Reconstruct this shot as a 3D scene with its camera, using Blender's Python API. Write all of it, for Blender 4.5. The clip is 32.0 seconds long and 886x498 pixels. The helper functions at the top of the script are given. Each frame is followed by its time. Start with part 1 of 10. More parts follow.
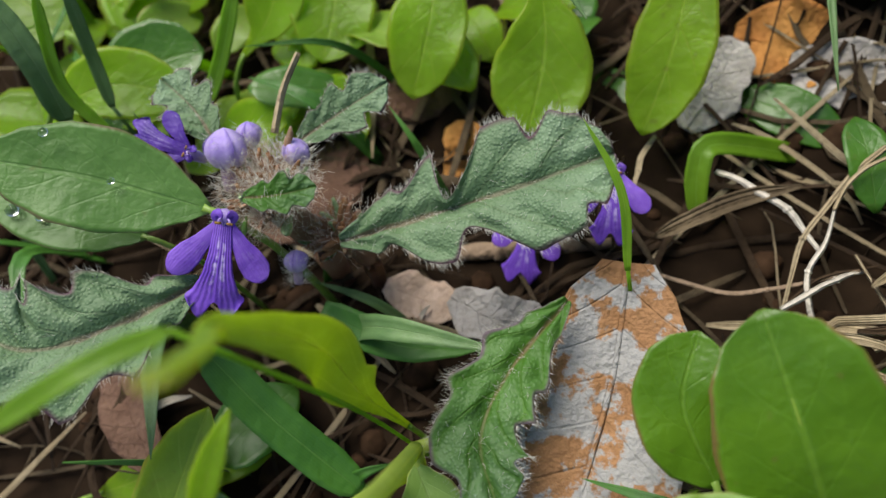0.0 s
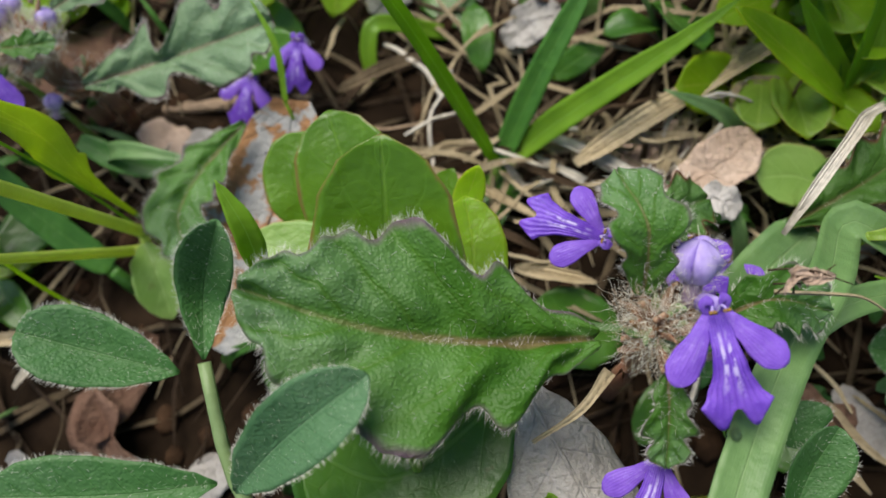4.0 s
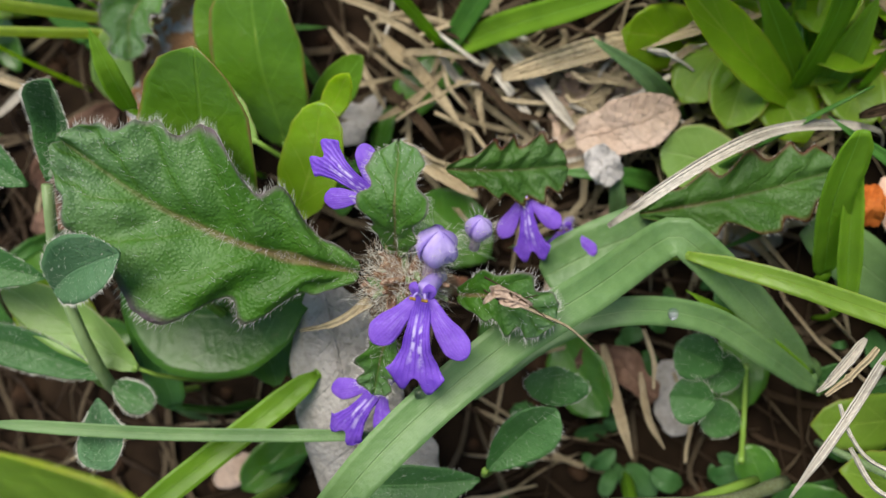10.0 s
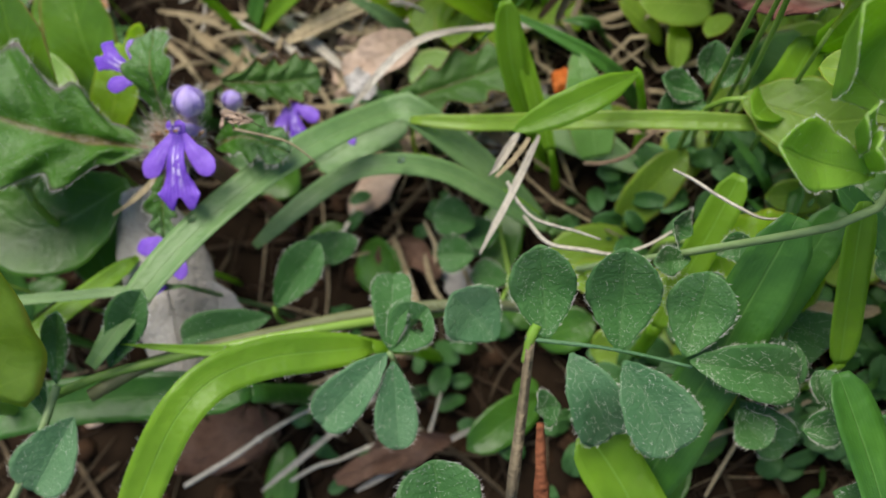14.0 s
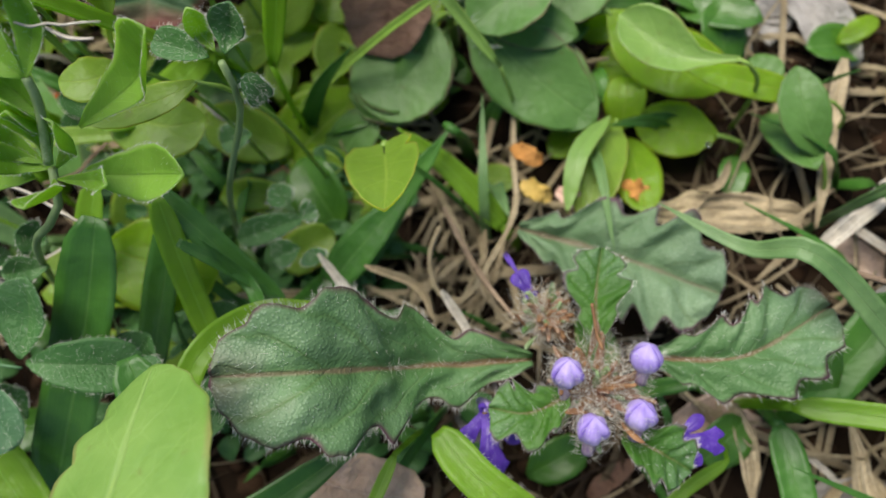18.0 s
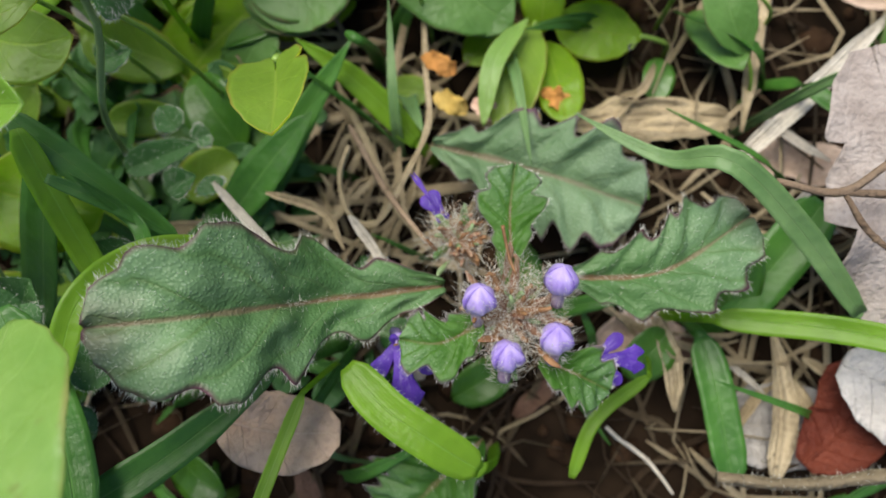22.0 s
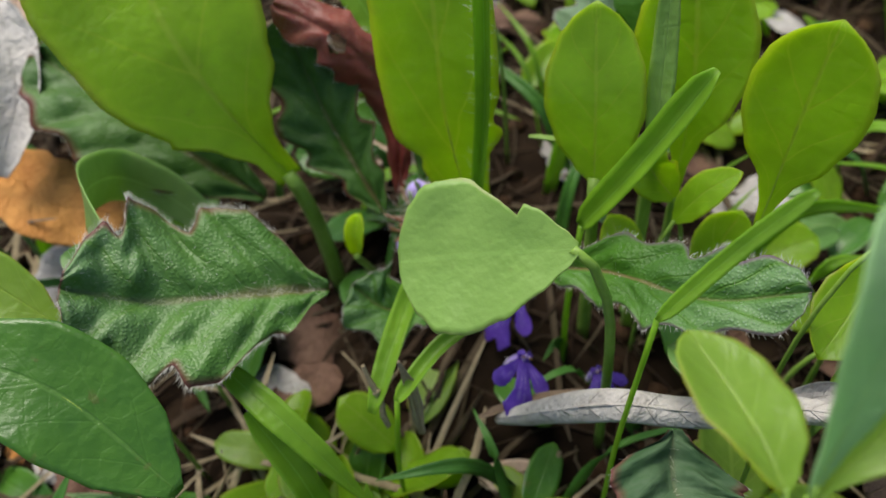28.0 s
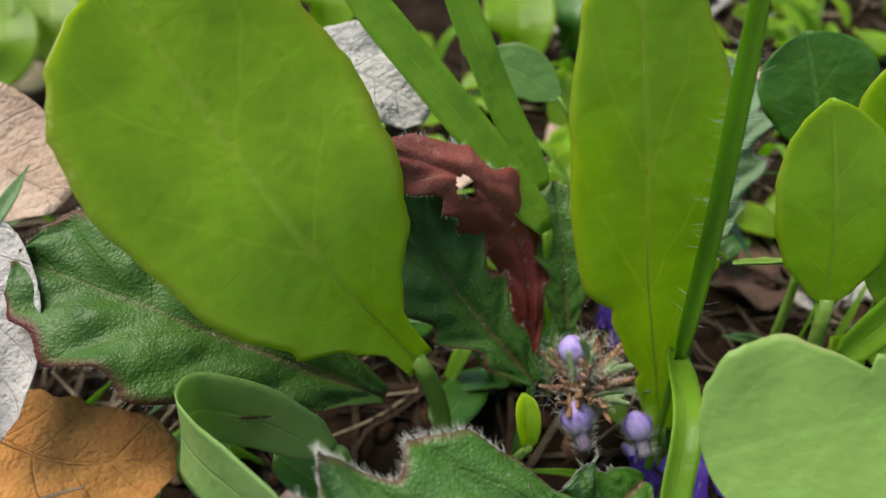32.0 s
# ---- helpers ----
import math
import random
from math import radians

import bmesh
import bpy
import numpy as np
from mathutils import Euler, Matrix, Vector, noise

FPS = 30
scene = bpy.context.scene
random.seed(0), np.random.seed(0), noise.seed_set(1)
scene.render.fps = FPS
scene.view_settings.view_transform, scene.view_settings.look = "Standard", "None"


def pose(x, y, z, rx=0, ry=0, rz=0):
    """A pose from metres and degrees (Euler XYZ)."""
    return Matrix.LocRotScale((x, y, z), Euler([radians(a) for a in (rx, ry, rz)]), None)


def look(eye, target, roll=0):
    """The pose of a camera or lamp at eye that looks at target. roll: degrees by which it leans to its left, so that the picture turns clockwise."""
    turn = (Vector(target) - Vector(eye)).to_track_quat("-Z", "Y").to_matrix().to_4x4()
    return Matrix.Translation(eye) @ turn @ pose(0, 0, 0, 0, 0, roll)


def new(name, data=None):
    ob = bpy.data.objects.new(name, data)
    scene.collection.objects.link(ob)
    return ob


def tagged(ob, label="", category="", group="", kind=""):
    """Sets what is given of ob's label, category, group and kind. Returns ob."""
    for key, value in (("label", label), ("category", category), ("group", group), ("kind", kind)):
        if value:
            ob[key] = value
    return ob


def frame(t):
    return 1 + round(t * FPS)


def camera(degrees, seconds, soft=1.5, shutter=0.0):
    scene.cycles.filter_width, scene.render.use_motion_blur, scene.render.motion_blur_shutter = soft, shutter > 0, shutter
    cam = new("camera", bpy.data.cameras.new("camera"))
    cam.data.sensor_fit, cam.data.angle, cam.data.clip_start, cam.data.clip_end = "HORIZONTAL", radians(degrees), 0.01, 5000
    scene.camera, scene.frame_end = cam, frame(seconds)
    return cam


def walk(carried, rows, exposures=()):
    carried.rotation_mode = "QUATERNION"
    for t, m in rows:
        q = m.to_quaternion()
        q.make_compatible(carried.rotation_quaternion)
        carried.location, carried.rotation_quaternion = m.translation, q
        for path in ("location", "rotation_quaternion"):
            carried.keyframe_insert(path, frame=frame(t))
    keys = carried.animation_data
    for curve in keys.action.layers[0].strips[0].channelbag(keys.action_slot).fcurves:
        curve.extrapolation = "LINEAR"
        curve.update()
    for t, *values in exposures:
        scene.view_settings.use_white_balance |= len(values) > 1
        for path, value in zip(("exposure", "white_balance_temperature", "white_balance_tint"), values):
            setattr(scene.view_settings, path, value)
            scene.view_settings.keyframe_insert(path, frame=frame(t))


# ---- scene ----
# Units: all lengths in the lists below are millimetres.
MM = 0.001


def mm(p):
    return Vector(p) * MM


# ---- camera ----
cam = camera(60.98, 32.0, soft=1.5)
walk(cam, [(t, pose(x * MM, y * MM, z * MM, rx, ry, rz)) for t, x, y, z, rx, ry, rz in (
    (0.0, -48.39, 5.41, 80.70, 24.784, 12.240, 1.732),
    (0.5, -44.81, 2.04, 84.68, 23.748, 9.941, 1.190),
    (1.0, -41.97, -2.20, 87.95, 23.151, 8.220, 0.117),
    (1.5, -37.43, -7.11, 91.77, 23.072, 7.520, -0.435),
    (2.0, -31.64, -8.18, 93.92, 21.331, 7.528, -0.287),
    (2.5, -28.31, -11.00, 97.82, 20.328, 6.707, -0.583),
    (3.0, -26.26, -15.14, 101.81, 20.044, 5.029, -0.837),
    (3.5, -19.67, -17.61, 102.21, 18.996, 5.810, -0.793),
    (4.0, -16.30, -21.03, 103.14, 18.786, 5.282, -1.885),
    (4.5, -11.98, -21.46, 104.26, 17.242, 5.292, -2.492),
    (6.5, 1.62, -21.52, 109.60, 12.946, 5.342, -1.918),
    (7.0, 0.12, -21.45, 110.94, 12.833, 3.892, -0.000),
    (7.5, 5.41, -17.22, 110.31, 10.702, 6.265, 2.298),
    (8.0, 10.81, -14.61, 108.21, 9.381, 8.010, 6.956),
    (8.5, 16.12, -12.51, 107.28, 9.810, 10.602, 10.719),
    (9.0, 15.68, -7.86, 107.33, 7.848, 10.189, 14.797),
    (9.5, 16.88, -5.25, 107.45, 6.397, 10.982, 16.099),
    (10.0, 16.24, -1.97, 109.41, 4.020, 10.817, 17.577),
    (10.5, 17.67, -0.41, 111.96, 2.529, 10.969, 17.318),
    (11.0, 18.93, -2.59, 113.33, 2.504, 10.720, 16.596),
    (11.5, 20.84, -6.82, 114.06, 3.558, 10.280, 15.766),
    (12.0, 26.68, -10.79, 115.89, 4.858, 11.531, 14.760),
    (12.5, 32.58, -19.74, 118.16, 8.254, 11.750, 12.757),
    (13.0, 34.90, -26.31, 119.10, 10.358, 9.218, 11.551),
    (13.5, 42.79, -32.43, 119.32, 12.965, 9.473, 10.479),
    (14.0, 54.61, -33.48, 122.92, 12.779, 9.262, 9.411),
    (14.5, 70.82, -32.57, 127.03, 12.486, 10.263, 9.180),
    (15.0, 82.47, -32.38, 125.39, 12.510, 10.658, 7.990),
    (15.5, 93.58, -33.00, 123.66, 13.749, 10.520, 6.540),
    (17.5, 120.35, -25.97, 119.46, 11.857, 5.553, 3.275),
    (18.0, 126.52, -29.78, 119.94, 13.028, 5.348, 2.117),
    (18.5, 131.51, -31.12, 119.39, 12.754, 5.008, 1.728),
    (19.0, 135.27, -31.10, 118.90, 11.324, 4.423, 1.436),
    (19.5, 139.67, -30.99, 117.23, 10.285, 4.322, 2.453),
    (20.0, 140.10, -29.94, 115.85, 8.530, 3.562, 2.777),
    (20.5, 140.01, -30.40, 115.22, 8.122, 3.505, 2.430),
    (21.0, 136.23, -28.67, 115.37, 6.720, 2.396, 1.026),
    (21.5, 134.21, -26.47, 113.75, 5.543, 2.461, 0.313),
    (22.0, 131.32, -26.88, 113.79, 5.898, 2.070, -1.002),
    (22.5, 128.88, -24.27, 114.43, 5.083, 2.388, -2.143),
    (23.0, 125.56, -20.71, 114.86, 4.384, 2.919, -3.529),
    (23.5, 119.31, -16.24, 114.77, 4.820, 2.294, -5.022),
    (24.0, 110.78, -10.25, 112.17, 6.428, 1.492, -6.271),
    (24.5, 103.99, -4.83, 110.66, 8.438, 1.984, -6.321),
    (25.0, 100.39, -2.51, 108.79, 12.472, 4.724, -6.138),
    (25.5, 96.57, -0.25, 107.15, 16.064, 7.227, -5.826),
    (26.0, 92.37, 4.29, 105.93, 18.669, 9.633, -5.292),
    (26.5, 87.52, 6.09, 106.32, 21.427, 12.532, -5.706),
    (28.5, 40.35, 0.77, 109.69, 41.834, 2.856, -11.280),
    (29.0, 33.43, 7.86, 109.65, 41.092, 2.035, -13.708),
    (29.5, 28.70, 10.74, 108.73, 42.341, 2.356, -15.857),
    (30.0, 22.59, 13.31, 105.81, 44.453, 1.893, -18.476),
    (30.5, 19.16, 18.08, 106.84, 44.122, 1.943, -20.961),
    (31.0, 16.81, 25.29, 104.25, 44.064, 1.640, -24.155),
    (31.5, 15.05, 30.95, 100.74, 45.321, 0.636, -25.730),
    (32.0, 16.05, 33.91, 100.55, 46.487, 2.065, -26.033),
)], exposures=((0.0, 0.74, 6700, 12), (3.0, 0.8, 6700, 12), (10.0, 0.86, 6700, 12), (32.0, 0.9, 6700, 12)))
cam.data.dof.use_dof, cam.data.dof.focus_distance, cam.data.dof.aperture_fstop = True, 0.075, 26.0

# ---- light: bright overcast ----
world = bpy.data.worlds.new("sky")
scene.world = world
world.use_nodes = True
_n, _l = world.node_tree.nodes, world.node_tree.links
_sky = _n.new("ShaderNodeTexSky")
_sky.sky_type, _sky.sun_disc = "NISHITA", False
_sky.sun_elevation, _sky.sun_rotation = radians(66), radians(326)
_l.new(_sky.outputs[0], _n["Background"].inputs[0])
_n["Background"].inputs[1].default_value = 0.085
sun = new("sun", bpy.data.lights.new("sun", "SUN"))
sun.data.energy, sun.data.angle, sun.data.color = 3.1, radians(40), (1.0, 0.96, 0.88)
sun.matrix_world = look((-0.3, 0.45, 1.2), (0, 0, 0))


# ---- materials ----
class Nodes:
    """A small writer for node materials."""

    def __init__(self, name, rough=0.5, spec=0.4):
        self.mat = bpy.data.materials.new(name)
        self.mat.use_nodes = True
        self.t = self.mat.node_tree
        self.b = self.t.nodes["Principled BSDF"]
        self.b.inputs["Roughness"].default_value = rough
        self.b.inputs["Specular IOR Level"].default_value = spec

    def add(self, kind, **sets):
        n = self.t.nodes.new("ShaderNode" + kind)
        for k, v in sets.items():
            if k in n.inputs:
                n.inputs[k].default_value = v
        return n

    def link(self, a, b):
        self.t.links.new(a, b)

    def math(self, op, a, b=None, clamp=False):
        n = self.t.nodes.new("ShaderNodeMath")
        n.operation, n.use_clamp = op, clamp
        for i, v in enumerate((a, b)):
            if v is None:
                continue
            if isinstance(v, (int, float)):
                n.inputs[i].default_value = v
            else:
                self.link(v, n.inputs[i])
        return n.outputs[0]

    def mix(self, fac, a, b):
        n = self.t.nodes.new("ShaderNodeMix")
        n.data_type = "RGBA"
        for i, v in ((0, fac), (6, a), (7, b)):
            if isinstance(v, (int, float)):
                n.inputs[i].default_value = v
            elif isinstance(v, tuple):
                n.inputs[i].default_value = (*v, 1)
            else:
                self.link(v, n.inputs[i])
        return n.outputs[2]

    def noise(self, scale, detail=4.0, where=None, rough=0.55):
        n = self.add("TexNoise", Scale=scale, Detail=detail, Roughness=rough)
        self.link(where if where is not None else self.coords(), n.inputs["Vector"])
        return n.outputs["Fac"]

    def dots(self, scale, feature="F1"):
        n = self.add("TexVoronoi", Scale=scale)
        n.feature = feature
        self.link(self.coords(), n.inputs["Vector"])
        return n.outputs["Distance"]

    def coords(self):
        if not hasattr(self, "_c"):
            g = self.t.nodes.new("ShaderNodeNewGeometry")
            self._c = g.outputs["Position"]
        return self._c

    def ramp(self, v, lo, hi):
        n = self.t.nodes.new("ShaderNodeMapRange")
        self.link(v, n.inputs[0])
        n.inputs[1].default_value, n.inputs[2].default_value = lo, hi
        n.clamp = True
        return n.outputs[0]

    def uv(self):
        n = self.t.nodes.new("ShaderNodeUVMap")
        s = self.t.nodes.new("ShaderNodeSeparateXYZ")
        self.link(n.outputs[0], s.inputs[0])
        return s.outputs[0], s.outputs[1]

    def random(self):
        return self.t.nodes.new("ShaderNodeObjectInfo").outputs["Random"]

    def bump(self, height, strength, distance):
        n = self.add("Bump", Strength=strength, Distance=distance)
        self.link(height, n.inputs["Height"])
        self.link(n.outputs[0], self.b.inputs["Normal"])

    def finish(self, colour, thin=0.0, thin_colour=None):
        self.link(colour, self.b.inputs["Base Color"])
        if thin > 0:
            tr = self.t.nodes.new("ShaderNodeBsdfTranslucent")
            if thin_colour is None:
                self.link(colour, tr.inputs[0])
            else:
                self.link(thin_colour, tr.inputs[0])
            m = self.t.nodes.new("ShaderNodeMixShader")
            m.inputs[0].default_value = thin
            self.link(self.b.outputs[0], m.inputs[1])
            self.link(tr.outputs[0], m.inputs[2])
            self.link(m.outputs[0], self.t.nodes["Material Output"].inputs[0])
        return self.mat


def leaf_material(name, dark, light, vein, edge=None, edge_from=0.8, rough=0.42, spec=0.45, thin=0.3, thin_colour=None,
                  side_veins=7.0, vein_mix=0.5, side_mix=0.1, fuzz=0.0, tip=None, tip_from=0.7, spots=0.0, lines=0.0, root_vein=None, relief=0.12, pebble=0.0):
    """A leaf: blotches, a paler midrib and side veins, an edge tint, a bloom of short down, all along its own length and width."""
    k = Nodes(name, rough, spec)
    u, v = k.uv()
    across = k.math("ABSOLUTE", k.math("SUBTRACT", k.math("MULTIPLY", v, 2.0), 1.0))
    big, fine = k.noise(130, 3), k.noise(900, 4)
    r = k.random()
    c = k.mix(k.math("ADD", k.math("MULTIPLY", k.ramp(big, 0.32, 0.68), 0.75), k.math("MULTIPLY", r, 0.25)), dark, light)
    c = k.mix(k.math("MULTIPLY", k.ramp(fine, 0.45, 0.75), 0.12), c, tuple(min(1, 1.35 * x) for x in light))
    wob = k.math("MULTIPLY", k.math("SUBTRACT", k.noise(220, 2), 0.5), 0.05)
    mid = k.ramp(k.math("ADD", across, wob), 0.055, 0.02)
    height = k.math("MULTIPLY", mid, -0.4 if vein_mix > 0.15 else 0.0)
    if side_veins:
        ph = k.math("SUBTRACT", k.math("MULTIPLY", u, side_veins), k.math("MULTIPLY", across, 1.3))
        ph = k.math("ADD", ph, k.math("MULTIPLY", wob, 3.0))
        saw = k.math("ABSOLUTE", k.math("SUBTRACT", k.math("FRACT", ph), 0.5))
        side = k.math("MULTIPLY", k.ramp(saw, 0.05, 0.0), k.ramp(across, 1.0, 0.5))
        c = k.mix(k.math("MULTIPLY", side, side_mix * (0.5 if relief < 0.2 else 1.0)), c, vein)
        height = k.math("SUBTRACT", height, k.math("MULTIPLY", side, relief))
    if side_veins and not pebble:
        web = k.math("MULTIPLY", k.ramp(k.dots(420, "DISTANCE_TO_EDGE"), 0.07, 0.0), k.ramp(k.noise(260, 2), 0.35, 0.6))
        c = k.mix(k.math("MULTIPLY", web, 0.1), c, vein)
        height = k.math("SUBTRACT", height, k.math("MULTIPLY", web, 0.09))
    if lines:
        st = k.math("SINE", k.math("MULTIPLY", k.math("ADD", v, k.math("MULTIPLY", wob, 0.3)), lines * 12.566))
        c = k.mix(k.math("MULTIPLY", k.ramp(st, 0.0, 1.0), 0.05), c, vein)
        height = k.math("ADD", height, k.math("MULTIPLY", st, 0.02))
    if root_vein is not None:
        mid = k.math("MAXIMUM", mid, k.ramp(k.math("SUBTRACT", across, k.math("MULTIPLY", k.ramp(u, 0.4, 0.0), 0.12)), 0.06, 0.0))
        vein = k.mix(k.ramp(u, 0.75, 0.35), vein, root_vein)
    c = k.mix(k.math("MULTIPLY", mid, vein_mix), c, vein)
    if fuzz:
        silver = k.math("ADD", k.math("MULTIPLY", k.ramp(u, 0.4, 0.95), 0.85), k.math("MULTIPLY", k.ramp(big, 0.45, 0.66), 0.35))
        if pebble:
            silver = k.math("MULTIPLY", silver, k.math("SUBTRACT", 1.0, k.math("MAXIMUM", k.ramp(saw, 0.16, 0.0), k.ramp(across, 0.22, 0.0))))
            dots = k.dots(2600)
            speck = k.math("MULTIPLY", k.math("MULTIPLY", k.ramp(dots, 0.42, 0.16), k.ramp(k.noise(1300, 2), 0.3, 0.55)), 0.55)
            height = k.math("ADD", height, k.math("MULTIPLY", k.ramp(dots, 0.6, 0.1), pebble))
            height = k.math("SUBTRACT", height, k.math("MULTIPLY", k.ramp(k.dots(760, "DISTANCE_TO_EDGE"), 0.16, 0.0), 0.45 * pebble))
            c = k.mix(k.math("MULTIPLY", k.math("MINIMUM", silver, 1.0), 0.75 * fuzz), c, (0.19, 0.3, 0.175))
        else:
            speck = k.ramp(k.noise(4200, 3), 0.42, 0.62)
        c = k.mix(k.math("MULTIPLY", k.math("MULTIPLY", speck, fuzz), k.math("MINIMUM", silver, 1.0)), c, (0.4, 0.52, 0.37))
    if spots:
        c = k.mix(k.math("MULTIPLY", k.ramp(k.noise(500, 2), 0.68, 0.74), spots), c, (0.16, 0.1, 0.04))
    if tip is not None:
        tf = k.math("ADD", u, k.math("MULTIPLY", k.math("SUBTRACT", big, 0.5), 0.5))
        c = k.mix(k.math("MULTIPLY", k.ramp(tf, tip_from, tip_from + 0.3), 0.85), c, tip)
    if edge is not None:
        ef = k.math("MAXIMUM", across, k.ramp(u, 0.9, 1.0))
        ef = k.math("ADD", ef, k.math("MULTIPLY", k.math("SUBTRACT", big, 0.5), 0.25))
        c = k.mix(k.ramp(ef, edge_from, 1.0), c, edge)
    height = k.math("ADD", height, k.math("MULTIPLY", k.noise(330, 2), 1.3))
    k.bump(k.math("ADD", height, k.math("MULTIPLY", fine, 0.6)), 0.6, 0.00035)
    if thin_colour is not None:
        t = k.mix(k.math("MULTIPLY", k.ramp(big, 0.65, 0.3), 0.55), thin_colour, tuple(0.62 * x for x in thin_colour))
        t = k.mix(k.math("MULTIPLY", k.ramp(fine, 0.4, 0.7), 0.25), t, tuple(0.7 * x for x in thin_colour))
        bright = tuple(min(0.95, 1.25 * x + 0.08) for x in thin_colour)
        if side_veins:
            t = k.mix(k.math("MULTIPLY", side, 0.6), t, bright)
        if side_veins and not pebble:
            t = k.mix(k.math("MULTIPLY", web, 0.18), t, bright)
        t = k.mix(k.math("MULTIPLY", k.ramp(across, 0.8, 1.0), 0.5), t, bright)
        thin_colour = k.mix(k.math("MULTIPLY", mid, 0.7), t, bright)
    return k.finish(c, thin, thin_colour)


def dry_material(name, a, b, patch=None, rough=0.75, scale=160, thin=0.1, lines=0.0, veins=0.0):
    k = Nodes(name, rough, 0.16)
    u, v = k.uv()
    big, fine = k.noise(scale, 5), k.noise(1500, 5)
    c = k.mix(k.math("ADD", k.math("MULTIPLY", k.ramp(big, 0.3, 0.7), 0.7), k.math("MULTIPLY", k.random(), 0.3)), a, b)
    c = k.mix(k.math("MULTIPLY", k.ramp(fine, 0.5, 0.8), 0.45), c, tuple(0.45 * x for x in a))
    h = fine
    if lines:
        st = k.math("SINE", k.math("MULTIPLY", v, lines * 6.283))
        c = k.mix(k.math("MULTIPLY", k.math("MULTIPLY", k.ramp(st, 0.0, 1.0), 0.4), k.ramp(fine, 0.35, 0.65)), c, tuple(0.5 * x for x in a))
        h = k.math("ADD", h, k.math("MULTIPLY", st, 0.25))
    if veins:
        across = k.math("ABSOLUTE", k.math("SUBTRACT", k.math("MULTIPLY", v, 2.0), 1.0))
        ph = k.math("SUBTRACT", k.math("MULTIPLY", u, veins), k.math("MULTIPLY", across, 1.1))
        ph = k.math("ADD", ph, k.math("MULTIPLY", big, 0.2))
        saw = k.math("ABSOLUTE", k.math("SUBTRACT", k.math("FRACT", ph), 0.5))
        lin = k.math("MAXIMUM", k.ramp(saw, 0.05, 0.0), k.ramp(across, 0.05, 0.02))
        c = k.mix(k.math("MULTIPLY", k.math("MULTIPLY", lin, k.ramp(fine, 0.3, 0.7)), 0.16), c, tuple(0.5 * x for x in b))
        h = k.math("SUBTRACT", h, k.math("MULTIPLY", lin, 0.3))
    if patch is not None:
        c = k.mix(k.ramp(k.noise(170, 6, rough=0.65), 0.49, 0.53), c, patch)
    h = k.math("ADD", h, k.math("MULTIPLY", k.noise(420, 3), 2.0))
    k.bump(h, 0.8, 0.0006)
    return k.finish(c, thin)


M = {}
M["ajuga"] = leaf_material("downy_leaf", (0.026, 0.098, 0.006), (0.066, 0.185, 0.014), (0.13, 0.15, 0.05), edge=(0.13, 0.085, 0.115),
                           edge_from=0.9, rough=0.5, spec=0.32, thin=0.3, thin_colour=(0.22, 0.45, 0.05), side_veins=5, relief=0.3, side_mix=0.12, vein_mix=0.6, fuzz=0.6, root_vein=(0.22, 0.1, 0.07), pebble=0.3)
M["ajuga_purple"] = leaf_material("downy_leaf_with_purple_tip", (0.05, 0.13, 0.032), (0.105, 0.21, 0.07), (0.19, 0.13, 0.08), edge=(0.08, 0.03, 0.045),
                                  edge_from=0.9, rough=0.52, spec=0.4, thin=0.2, side_veins=5, relief=0.3, side_mix=0.1, vein_mix=0.65, fuzz=0.7, root_vein=(0.24, 0.1, 0.07), tip=(0.13, 0.07, 0.085), tip_from=0.86, pebble=0.25)
M["ajuga_grey"] = leaf_material("silvery_downy_leaf", (0.075, 0.15, 0.06), (0.15, 0.24, 0.12), (0.17, 0.13, 0.09), edge=(0.1, 0.05, 0.07),
                                edge_from=0.9, rough=0.55, spec=0.38, thin=0.18, side_veins=5, relief=0.25, vein_mix=0.5, fuzz=0.75, root_vein=(0.24, 0.12, 0.1), pebble=0.4)
M["ajuga_dark"] = leaf_material("dark_downy_leaf", (0.024, 0.08, 0.008), (0.065, 0.155, 0.02), (0.1, 0.12, 0.05), edge=(0.11, 0.03, 0.022),
                                edge_from=0.84, rough=0.45, spec=0.28, thin=0.25, side_veins=5, relief=0.4, vein_mix=0.4, fuzz=0.18, root_vein=(0.18, 0.09, 0.06), pebble=0.3)
M["ajuga_sheen"] = leaf_material("glossy_downy_leaf", (0.036, 0.12, 0.012), (0.09, 0.215, 0.034), (0.12, 0.14, 0.06), edge=(0.13, 0.05, 0.04),
                                 edge_from=0.9, rough=0.44, spec=0.42, thin=0.25, side_veins=5, relief=0.3, vein_mix=0.45, fuzz=0.4, root_vein=(0.2, 0.1, 0.07), pebble=0.3)
M["ajuga_red"] = leaf_material("maroon_leaf", (0.13, 0.014, 0.008), (0.32, 0.07, 0.045), (0.22, 0.08, 0.05), rough=0.5, thin=0.25, side_veins=6,
                               vein_mix=0.3, fuzz=0.15)
M["ajuga_tipred"] = leaf_material("green_leaf_with_maroon_tip", (0.03, 0.08, 0.03), (0.08, 0.14, 0.07), (0.1, 0.12, 0.06), edge=(0.12, 0.04, 0.035),
                                  rough=0.6, spec=0.2, thin=0.22, side_veins=6, fuzz=0.1, tip=(0.16, 0.05, 0.045), tip_from=0.62)
M["broad"] = leaf_material("broad_leaf", (0.16, 0.3, 0.013), (0.27, 0.44, 0.026), (0.23, 0.4, 0.06), edge=(0.2, 0.24, 0.03), edge_from=0.9,
                           rough=0.36, spec=0.5, thin=0.64, thin_colour=(0.68, 0.93, 0.04), side_veins=4, vein_mix=0.5, spots=0.5)
